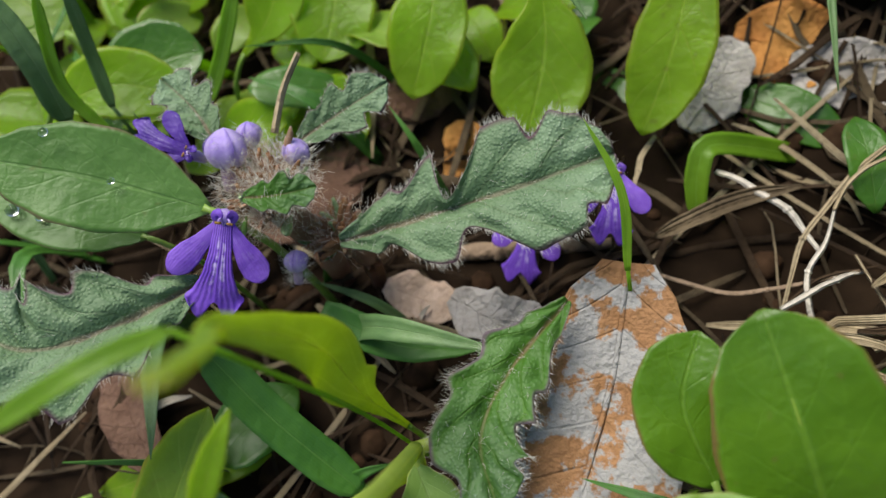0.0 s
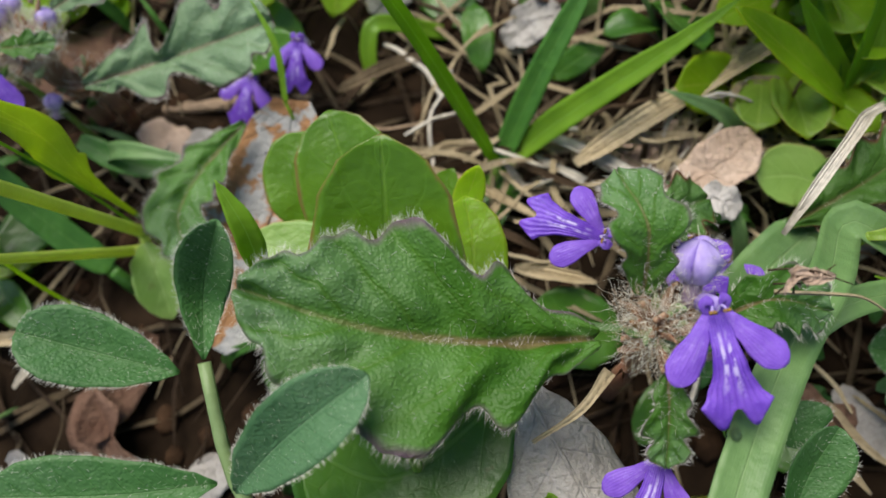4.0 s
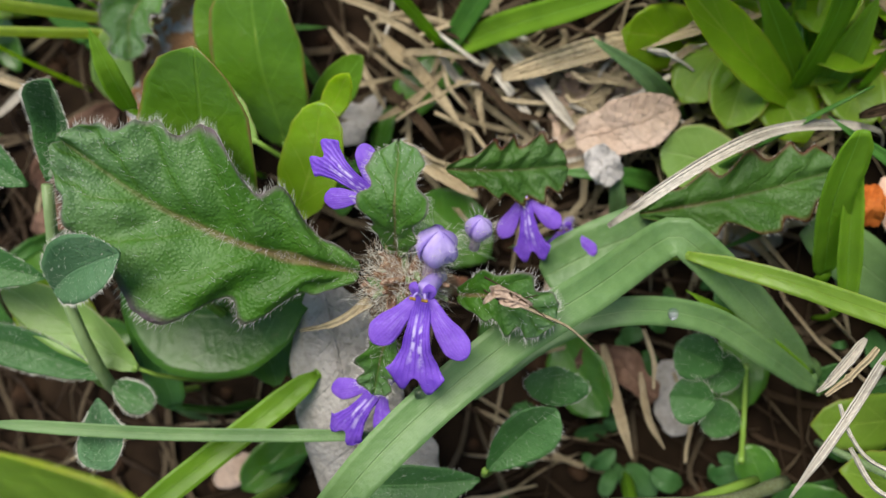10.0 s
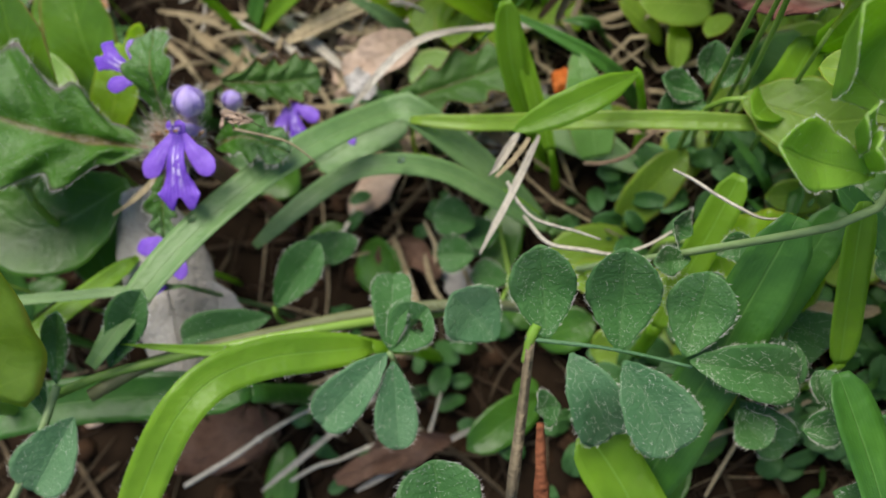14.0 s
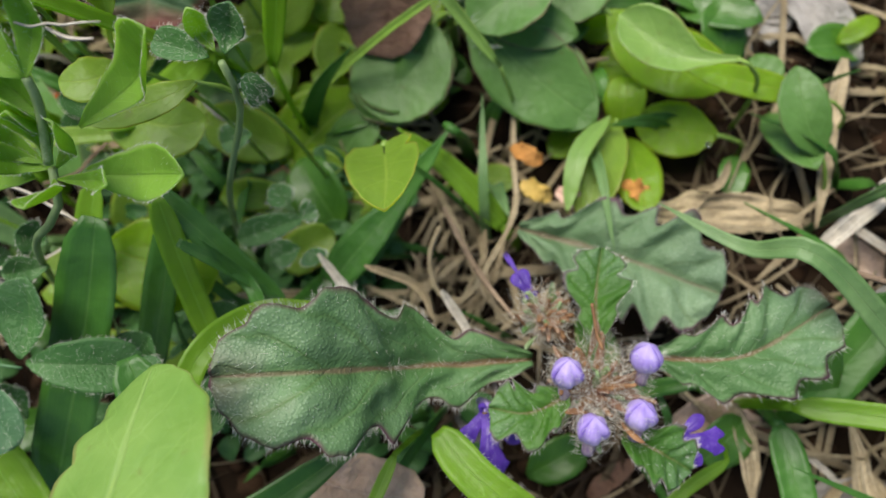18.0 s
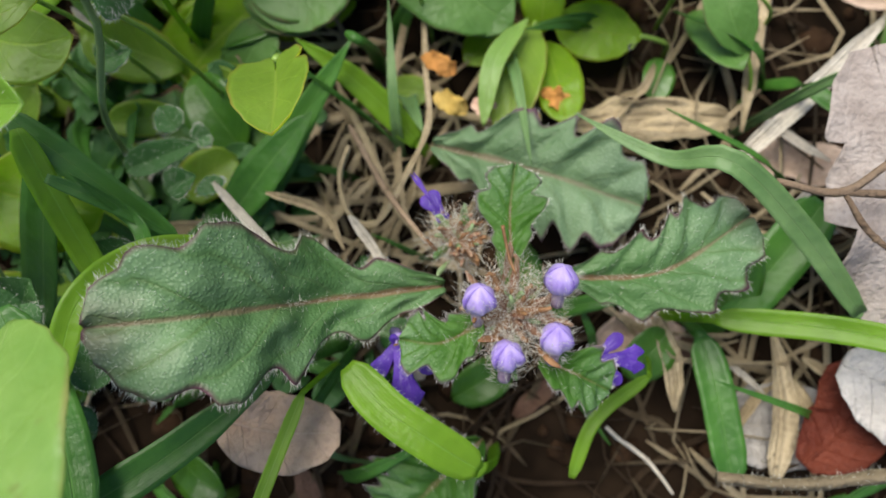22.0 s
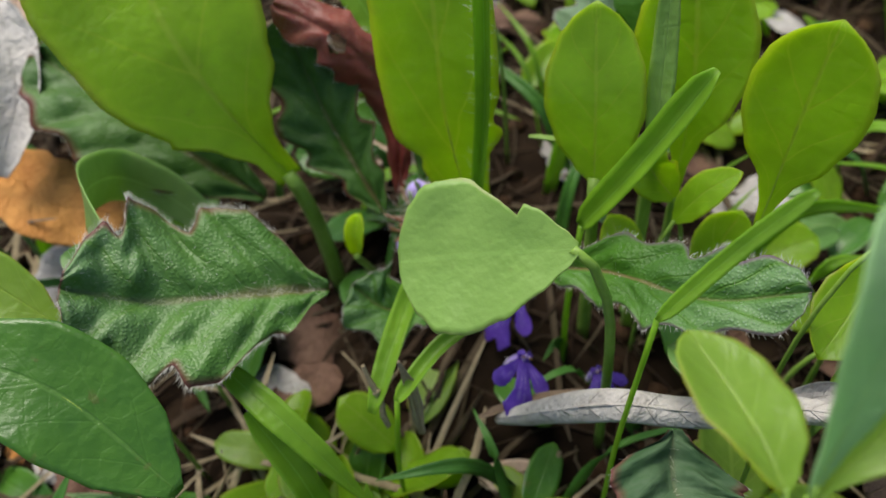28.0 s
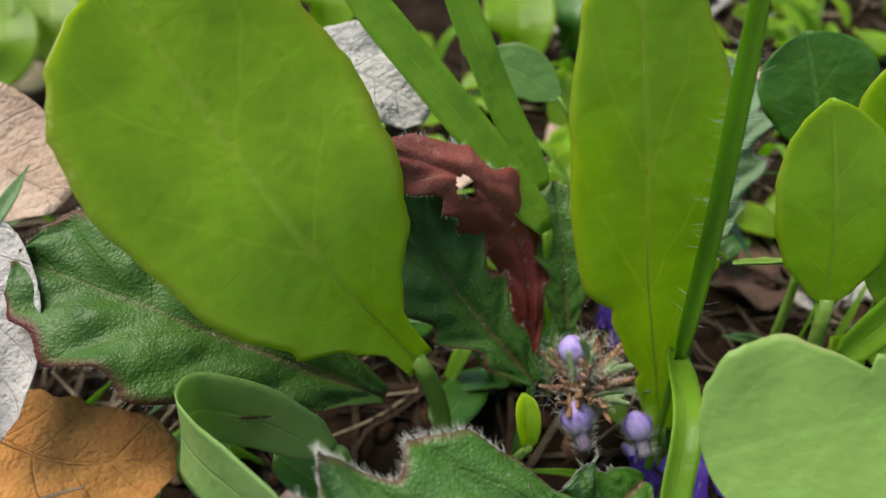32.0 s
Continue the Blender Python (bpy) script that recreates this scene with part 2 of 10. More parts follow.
M["broad_mid"] = leaf_material("smooth_green_leaf", (0.064, 0.168, 0.009), (0.122, 0.26, 0.016), (0.17, 0.31, 0.04), edge=(0.2, 0.12, 0.04), edge_from=0.94,
                               rough=0.36, spec=0.5, thin=0.38, thin_colour=(0.36, 0.58, 0.035), side_veins=4, vein_mix=0.4, spots=0.4)
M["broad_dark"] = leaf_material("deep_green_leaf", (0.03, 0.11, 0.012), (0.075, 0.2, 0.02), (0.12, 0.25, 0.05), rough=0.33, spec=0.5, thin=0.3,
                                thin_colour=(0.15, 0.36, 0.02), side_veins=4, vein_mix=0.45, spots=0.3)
M["pale"] = leaf_material("pale_leaf", (0.17, 0.33, 0.06), (0.26, 0.42, 0.1), (0.36, 0.5, 0.18), edge=(0.3, 0.32, 0.1), edge_from=0.93, rough=0.42,
                          spec=0.5, thin=0.38, thin_colour=(0.4, 0.56, 0.1), side_veins=4, vein_mix=0.4, spots=0.3)
M["pale_plain"] = leaf_material("plain_pale_leaf", (0.2, 0.36, 0.075), (0.26, 0.43, 0.1), (0.3, 0.46, 0.14), edge=(0.3, 0.36, 0.12), edge_from=0.96, rough=0.45,
                                spec=0.4, thin=0.4, thin_colour=(0.42, 0.6, 0.12), side_veins=0, vein_mix=0.12, spots=0.15)
M["yellowgreen"] = leaf_material("yellow_green_leaf", (0.19, 0.34, 0.04), (0.28, 0.43, 0.075), (0.36, 0.48, 0.1), edge=(0.3, 0.22, 0.06), edge_from=0.94,
                                 rough=0.38, spec=0.5, thin=0.6, thin_colour=(0.62, 0.78, 0.05), side_veins=4, vein_mix=0.4, spots=0.4)
M["bluish"] = leaf_material("blue_green_leaf", (0.065, 0.165, 0.03), (0.13, 0.27, 0.065), (0.17, 0.3, 0.09), edge=(0.16, 0.12, 0.07), edge_from=0.95, rough=0.4,
                            spec=0.35, thin=0.34, thin_colour=(0.3, 0.52, 0.1), side_veins=4, vein_mix=0.35, spots=0.3)
M["waxy"] = leaf_material("waxy_blue_green_leaf", (0.27, 0.42, 0.22), (0.38, 0.54, 0.31), (0.3, 0.44, 0.2), rough=0.3, spec=0.6, thin=0.58,
                          thin_colour=(0.5, 0.78, 0.34), side_veins=4, vein_mix=0.25, spots=0.2)
M["grass"] = leaf_material("grass_blade", (0.125, 0.27, 0.016), (0.23, 0.42, 0.03), (0.24, 0.4, 0.1), rough=0.4, spec=0.45, thin=0.55,
                           thin_colour=(0.4, 0.66, 0.04), side_veins=0, vein_mix=0.4, lines=7)
M["grass_pale"] = leaf_material("pale_ribbed_grass_blade", (0.2, 0.35, 0.09), (0.31, 0.47, 0.16), (0.34, 0.46, 0.2), rough=0.42, spec=0.45, thin=0.4,
                                thin_colour=(0.4, 0.62, 0.12), side_veins=0, vein_mix=0.2, lines=11)
M["grass_dull"] = leaf_material("matt_grass_blade", (0.085, 0.19, 0.055), (0.17, 0.3, 0.1), (0.26, 0.38, 0.16), rough=0.45, spec=0.45, thin=0.3,
                                side_veins=0, vein_mix=0.3, lines=9, fuzz=0.1)
M["grass_dark"] = leaf_material("dark_grass_blade", (0.03, 0.12, 0.015), (0.075, 0.22, 0.03), (0.14, 0.3, 0.07), rough=0.4, spec=0.45, thin=0.3,
                                side_veins=0, vein_mix=0.4, lines=7)
M["clover"] = leaf_material("hairy_leaflet", (0.025, 0.1, 0.018), (0.058, 0.165, 0.04), (0.1, 0.2, 0.07),
                            rough=0.5, spec=0.35, thin=0.22, side_veins=9, vein_mix=0.3, side_mix=0.12, relief=0.2, fuzz=0.2, pebble=0.22)
M["clover_grey"] = leaf_material("grey_hairy_leaflet", (0.045, 0.135, 0.05), (0.085, 0.2, 0.085), (0.15, 0.26, 0.14),
                                 rough=0.5, spec=0.4, thin=0.24, side_veins=9, vein_mix=0.3, side_mix=0.12, relief=0.2, fuzz=0.25, pebble=0.22)
M["shoot"] = leaf_material("downy_shoot_leaf", (0.16, 0.33, 0.03), (0.27, 0.47, 0.07), (0.14, 0.28, 0.04), edge=(0.3, 0.42, 0.16), edge_from=0.95, rough=0.5,
                           spec=0.35, thin=0.5, thin_colour=(0.5, 0.78, 0.08), side_veins=12, vein_mix=0.4, fuzz=0.1)
M["straw"] = dry_material("dry_grass", (0.36, 0.28, 0.16), (0.55, 0.46, 0.3), lines=4)
# Dark copy of the straw: shade of the gaps near the soil, put into the colour.
M["straw_shaded"] = dry_material("gap_shaded_grass", (0.075, 0.054, 0.03), (0.19, 0.145, 0.088), lines=4)
M["dead_pinkgrey"] = dry_material("pinkish_grey_dead_leaf", (0.27, 0.225, 0.195), (0.47, 0.42, 0.38), scale=260)
M["straw_white"] = dry_material("bleached_grass", (0.5, 0.45, 0.36), (0.72, 0.68, 0.58), lines=4)
M["straw_brown"] = dry_material("brown_grass", (0.035, 0.021, 0.011), (0.1, 0.066, 0.037), lines=4)
M["dead_grey"] = dry_material("grey_dead_leaf", (0.26, 0.24, 0.21), (0.5, 0.48, 0.45), veins=7)
M["dead_white"] = dry_material("bleached_dead_leaf", (0.38, 0.36, 0.33), (0.62, 0.6, 0.57), veins=6)
M["dead_brown"] = dry_material("brown_dead_leaf", (0.075, 0.036, 0.022), (0.21, 0.13, 0.09), veins=7)
M["dead_red"] = dry_material("red_brown_dead_leaf", (0.09, 0.018, 0.01), (0.2, 0.05, 0.025), rough=0.5, veins=7)
M["dead_patch"] = dry_material("mottled_dead_leaf", (0.24, 0.12, 0.05), (0.38, 0.21, 0.1), patch=(0.34, 0.34, 0.325), veins=8)
M["dead_roll"] = dry_material("rolled_dead_leaf", (0.3, 0.275, 0.245), (0.56, 0.54, 0.5), rough=0.95, scale=320, veins=14)
M["dead_tan"] = dry_material("tan_dead_leaf", (0.42, 0.29, 0.2), (0.6, 0.47, 0.37), veins=7)
M["dead_orange"] = dry_material("orange_dead_leaf", (0.42, 0.17, 0.045), (0.62, 0.32, 0.09), veins=6)
M["rust"] = dry_material("rust_red_scale", (0.45, 0.09, 0.015), (0.62, 0.2, 0.04), rough=0.5)
M["pink"] = dry_material("pinkish_scale", (0.6, 0.38, 0.28), (0.75, 0.55, 0.44))
M["yellow"] = dry_material("yellowed_leaf", (0.55, 0.36, 0.06), (0.72, 0.55, 0.2), thin=0.3)
M["twig"] = dry_material("twig_bark", (0.12, 0.08, 0.05), (0.26, 0.19, 0.13))
M["root"] = dry_material("pale_runner", (0.2, 0.14, 0.09), (0.34, 0.25, 0.17))
M["stem"] = leaf_material("green_stem", (0.14, 0.27, 0.03), (0.24, 0.38, 0.07), (0.3, 0.42, 0.12), rough=0.4, thin=0.15, side_veins=0, vein_mix=0.0)
M["stem_pale"] = leaf_material("pale_green_stem", (0.34, 0.46, 0.07), (0.46, 0.58, 0.13), (0.3, 0.42, 0.12), rough=0.4, thin=0.45, thin_colour=(0.7, 0.85, 0.08), side_veins=0, vein_mix=0.0)
M["runner"] = leaf_material("olive_runner", (0.08, 0.09, 0.035), (0.16, 0.17, 0.07), (0.2, 0.2, 0.1), rough=0.6, thin=0.05, side_veins=0, vein_mix=0.0, fuzz=0.3)
M["stem_hairy"] = leaf_material("downy_green_stem", (0.13, 0.2, 0.07), (0.22, 0.32, 0.13), (0.3, 0.4, 0.2), rough=0.5, thin=0.12, side_veins=0, vein_mix=0.0, fuzz=0.4)
M["stem_woody"] = dry_material("woody_green_brown_stem", (0.13, 0.1, 0.06), (0.3, 0.25, 0.16), lines=3)
M["stub"] = dry_material("red_brown_stub", (0.12, 0.035, 0.015), (0.32, 0.12, 0.055))
M["stem_red"] = leaf_material("reddish_stem", (0.18, 0.07, 0.04), (0.3, 0.16, 0.09), (0.3, 0.2, 0.1), rough=0.5, thin=0.1, side_veins=0, vein_mix=0.0, fuzz=0.3)


def petal_material(name, a, b, streak, pale=(0.66, 0.58, 0.88), crease=0.0):
    """A petal: fine dark lines that run out from its throat, and two broken pale streaks."""
    k = Nodes(name, 0.45, 0.35)
    u, v = k.uv()
    big = k.noise(420, 3)
    c = k.mix(k.ramp(big, 0.3, 0.7), a, b)
    w = k.math("ADD", k.math("SUBTRACT", v, 0.5), k.math("MULTIPLY", k.math("SUBTRACT", k.noise(700, 3), 0.5), 0.09))
    side = k.math("ABSOLUTE", w)
    st = k.math("COSINE", k.math("MULTIPLY", w, 6.283 * 9.0))
    dark = k.math("MULTIPLY", k.ramp(st, 0.2, 0.95), k.ramp(u, 0.98, 0.45))
    dark = k.math("MULTIPLY", dark, k.ramp(k.noise(900, 3), 0.3, 0.6))
    c = k.mix(k.math("MULTIPLY", dark, 0.12 if crease else 0.25 + 0.5 * streak), c, (0.065, 0.012, 0.3))
    bed = k.math("MULTIPLY", k.ramp(k.math("ABSOLUTE", k.math("SUBTRACT", side, 0.13)), 0.1, 0.03), k.math("MULTIPLY", k.ramp(u, 0.12, 0.3), k.ramp(u, 0.78, 0.5)))
    white = k.math("MULTIPLY", bed, k.ramp(k.noise(1100, 3), 0.42, 0.6))
    c = k.mix(k.math("MULTIPLY", white, 0.85 * streak), c, pale)
    if crease:
        fold = k.math("MAXIMUM", k.ramp(v, 0.1, 0.0), k.ramp(v, 0.88, 1.0))
        c = k.mix(k.math("MULTIPLY", fold, crease), c, (0.1, 0.04, 0.36))
        c = k.mix(k.math("MULTIPLY", k.ramp(u, 0.5, 0.1), 0.55), c, (0.62, 0.56, 0.66))
    c = k.mix(k.math("MULTIPLY", k.ramp(k.noise(3200, 2), 0.62, 0.72), 0.22), c, (0.5, 0.4, 0.85))
    k.bump(k.math("ADD", k.noise(1800, 3), k.math("MULTIPLY", st, 0.0 if crease else 0.05 + 0.15 * streak)), 0.5, 0.0002)
    return k.finish(c, 0.3)


M["petal"] = petal_material("violet_petal", (0.13, 0.045, 0.48), (0.25, 0.11, 0.66), 1.0)
M["petal_plain"] = petal_material("violet_lobe", (0.17, 0.065, 0.52), (0.29, 0.14, 0.69), 0.12)
M["bud_tube"] = petal_material("pale_flower_tube", (0.3, 0.2, 0.3), (0.5, 0.42, 0.5), 0.05)
M["petal_dark"] = petal_material("dark_violet_petal", (0.06, 0.022, 0.27), (0.13, 0.055, 0.42), 0.2)
M["bud"] = petal_material("lilac_bud", (0.34, 0.24, 0.66), (0.58, 0.48, 0.82), 0.1, crease=0.75)


def plain(name, a, b, rough=0.6, scale=300, thin=0.0, spec=0.3):
    k = Nodes(name, rough, spec)
    c = k.mix(k.ramp(k.noise(scale, 4), 0.3, 0.7), a, b)
    k.bump(k.noise(scale * 5, 3), 0.4, 0.0003)
    return k.finish(c, thin)


M["hair"] = plain("white_hair", (0.72, 0.71, 0.62), (0.9, 0.89, 0.82), 0.5, thin=0.45)
M["hair_tan"] = plain("tan_hair", (0.42, 0.28, 0.17), (0.66, 0.52, 0.38), 0.5, thin=0.4)
M["bract"] = plain("brown_bract", (0.16, 0.075, 0.035), (0.34, 0.19, 0.09), 0.7, 700, 0.15)
M["anther"] = plain("dark_anther", (0.02, 0.012, 0.01), (0.4, 0.22, 0.03), 0.5, 2500)
# Soil and clods: the deep shade between plants is put into these near-black browns.
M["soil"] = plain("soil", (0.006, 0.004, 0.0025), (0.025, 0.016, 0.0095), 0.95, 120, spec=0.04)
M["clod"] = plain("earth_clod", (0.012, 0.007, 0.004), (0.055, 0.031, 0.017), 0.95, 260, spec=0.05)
_w = Nodes("water_drop", 0.03, 0.5)
_w.b.inputs["Transmission Weight"].default_value = 1.0
_w.b.inputs["IOR"].default_value = 1.33
M["water"] = _w.mat

# ---- ground ----
LOWS = ((-36.4, 53.9, -17.7), (-16.0, 30.0, -14.5), (33.6, 32.9, -9.4), (44.4, 31.2, -6.2), (108.9, 28.7, -9.7), (126.8, 7.0, -13.4), (15.8, 18.5, -6.1), (49.6, 21.4, -6.0), (-47.4, 32.7, -5.7), (135.2, 18.4, -1.6), (141.7, 0.3, -2.3), (124.3, -4.4, -3.0), (121.4, 26.3, 1.3), (73.5, 32.3, 7.7), (54.9, 46.8, 9.8), (25.0, 89.0, 11.0), (-7.0, 90.0, 16.0), (53.0, 70.0, 13.0), (45.0, 95.0, 14.0), (-75.0, 30.0, -10.0), (-60.0, 60.0, -8.0), (-80.0, 10.0, -6.0), (-30.0, -10.0, -6.0), (0.0, -20.0, -18.0), (30.0, -20.0, -24.0), (32.0, -38.0, -22.0), (18.0, -3.0, -18.0), (60.0, -15.0, -3.0), (60.0, -40.0, 8.0), (105.0, -15.0, 6.0), (130.0, -35.0, 2.0), (160.0, -10.0, -2.0), (175.0, 15.0, -4.0), (170.0, -40.0, -2.0), (90.0, 35.0, 6.0), (70.0, 60.0, 12.0), (20.0, 60.0, 12.0), (-20.0, 60.0, -14.0), (-16.0, 76.0, -17.0))


def ground(x, y):
    """Height of the earth, mm: a shallow hollow that rises towards the edges."""
    a, b = 0.0, 0.0
    for gx, gy, gz in LOWS:
        w = 1.0 / (((x - gx) ** 2 + (y - gy) ** 2) + 500.0) ** 1.5
        a, b = a + w * gz, b + w
    near = a / b
    d = max(0.0, math.hypot((x - 55) / 1.5, y - 20) - 90)
    f = min(1.0, d / 300.0)
    n = noise.noise(Vector((x * 0.05, y * 0.05, 3.1))) * 2.2 + noise.noise(Vector((x * 0.16, y * 0.16, 7.7))) * 1.3
    return near * (1 - f) + 4.0 * f + n


# ---- mesh helpers ----
PROFILE = {
    "spat": ((0, 0.1), (0.12, 0.14), (0.26, 0.3), (0.42, 0.72), (0.6, 0.98), (0.72, 1), (0.85, 0.86), (0.94, 0.56), (1, 0.03)),
    "oval": ((0, 0.1), (0.08, 0.38), (0.25, 0.8), (0.45, 1), (0.65, 0.97), (0.82, 0.74), (0.93, 0.44), (1, 0.03)),
    "round": ((0, 0.12), (0.06, 0.4), (0.2, 0.78), (0.4, 0.98), (0.6, 1), (0.8, 0.84), (0.92, 0.56), (0.98, 0.26), (1, 0.04)),
    "leaflet": ((0, 0.06), (0.1, 0.36), (0.3, 0.74), (0.55, 0.98), (0.72, 1), (0.86, 0.84), (0.95, 0.56), (1, 0.16)),
    "ajuga": ((0, 0.12), (0.06, 0.24), (0.14, 0.46), (0.3, 0.8), (0.45, 0.95), (0.6, 1), (0.76, 0.93), (0.9, 0.68), (0.97, 0.42), (1, 0.12)),
    "ajuga_wide": ((0, 0.1), (0.05, 0.2), (0.12, 0.6), (0.2, 0.86), (0.4, 0.95), (0.68, 1), (0.83, 0.82), (0.93, 0.55), (1, 0.14)),
    "ajuga_taper": ((0, 0.12), (0.06, 0.24), (0.14, 0.5), (0.28, 0.88), (0.42, 1), (0.55, 0.98), (0.66, 0.84), (0.78, 0.66), (0.88, 0.46), (0.95, 0.3), (1, 0.1)),
    "wedge": ((0, 0.06), (0.15, 0.24), (0.35, 0.55), (0.55, 0.88), (0.68, 1), (0.8, 0.97), (0.9, 0.8), (0.97, 0.5), (1, 0.1)),
    "stub": ((0, 0.7), (0.08, 0.85), (0.3, 0.88), (0.5, 0.84), (0.7, 1), (0.85, 0.86), (0.95, 0.5), (1, 0.04)),
    "bract": ((0, 0.25), (0.12, 0.5), (0.3, 0.85), (0.5, 1), (0.7, 0.9), (0.88, 0.62), (1, 0.08)),
    "blade": ((0, 0.6), (0.1, 0.85), (0.3, 1), (0.6, 0.86), (0.85, 0.45), (1, 0.03)),
    "band": ((0, 0.4), (0.08, 0.85), (0.2, 1), (0.8, 1), (0.93, 0.8), (1, 0.3)),
    "straw": ((0, 0.35), (0.12, 0.8), (0.4, 1), (0.75, 0.85), (1, 0.2)),
    "spoon": ((0, 0.14), (0.1, 0.16), (0.2, 0.34), (0.3, 0.66), (0.45, 0.88), (0.65, 1), (0.8, 0.92), (0.9, 0.7), (0.97, 0.38), (1, 0.06)),
    "paddle": ((0, 0.08), (0.06, 0.24), (0.2, 0.52), (0.4, 0.84), (0.6, 1), (0.78, 0.96), (0.9, 0.72), (0.97, 0.42), (1, 0.15)),
    "tongue": ((0, 0.18), (0.15, 0.32), (0.28, 0.46), (0.37, 0.6), (0.43, 0.92), (0.6, 1), (0.75, 0.96), (0.9, 0.7), (1, 0.08)),
    "yl": ((0, 0.12), (0.12, 0.2), (0.22, 0.42), (0.3, 1), (0.4, 0.92), (0.52, 0.6), (0.64, 0.34), (0.78, 0.24), (1, 0.2)),
    "cut": ((0, 0.16), (0.2, 0.2), (0.4, 0.55), (0.6, 0.92), (0.8, 1), (0.92, 0.95), (1, 0.72)),
    "dead": ((0, 0.3), (0.1, 0.62), (0.3, 0.95), (0.5, 1), (0.7, 0.94), (0.9, 0.7), (1, 0.3)),
    "lip": ((0, 0.3), (0.3, 0.38), (0.5, 0.5), (0.7, 0.76), (0.86, 1), (0.95, 1), (1, 0.92)),
    "lobe": ((0, 0.42), (0.3, 0.6), (0.62, 0.95), (0.8, 1), (0.93, 0.7), (1, 0.2)),
    "torn": ((0, 0.78), (0.1, 0.94), (0.3, 1), (0.55, 0.97), (0.76, 0.78), (0.9, 0.5), (0.97, 0.26), (1, 0.04)),
}


def profile(shape, u):
    p = PROFILE[shape]
    for (a, x), (b, y) in zip(p, p[1:]):
        if u <= b:
            s = (u - a) / (b - a)
            s = s if shape in ("band", "cut", "straw") else s * s * (3 - 2 * s) * 0.5 + s * 0.5
            return x + (y - x) * s
    return p[-1][1]


def spline(pts, n):
    """n + 1 points on a smooth line through the given ones, evenly spaced by length."""
    p = [Vector(q) for q in pts]
    if len(p) == 2:
        p = [p[0], (p[0] + p[1]) / 2, p[1]]
    p = [2 * p[0] - p[1]] + p + [2 * p[-1] - p[-2]]
    fine = []
    for a, b, c, d in zip(p, p[1:], p[2:], p[3:]):
        for i in range(12):
            t = i / 12
            fine.append(0.5 * ((2 * b) + (c - a) * t + (2 * a - 5 * b + 4 * c - d) * t * t + (3 * b - a - 3 * c + d) * t ** 3))
    fine.append(p[-2])
    run = [0.0]
    for a, b in zip(fine, fine[1:]):
        run.append(run[-1] + (b - a).length)
    out, j = [], 0
    for i in range(n + 1):
        s = run[-1] * i / n
        while j < len(run) - 2 and run[j + 1] < s:
            j += 1
        f = (s - run[j]) / max(1e-9, run[j + 1] - run[j])
        out.append(fine[j].lerp(fine[j + 1], min(1, f)))
    return out


def build(name, verts, faces, uvs, mat, parent=None, label="", smooth=True):
    me = bpy.data.meshes.new(name)
    me.from_pydata([(x * MM, y * MM, z * MM) for x, y, z in verts], [], faces)
    if uvs:
        layer = me.uv_layers.new(name="UVMap")
        idx = np.empty(len(me.loops), dtype=np.int32)
        me.loops.foreach_get("vertex_index", idx)
        layer.data.foreach_set("uv", np.array(uvs, dtype=np.float32)[idx].ravel())
    me.materials.append(mat)
    if smooth:
        me.polygons.foreach_set("use_smooth", [True] * len(me.polygons))
    me.update()
    ob = new(name, me)
    if parent is not None:
        ob.parent = parent
    if label:
        ob["label"] = label
    return ob


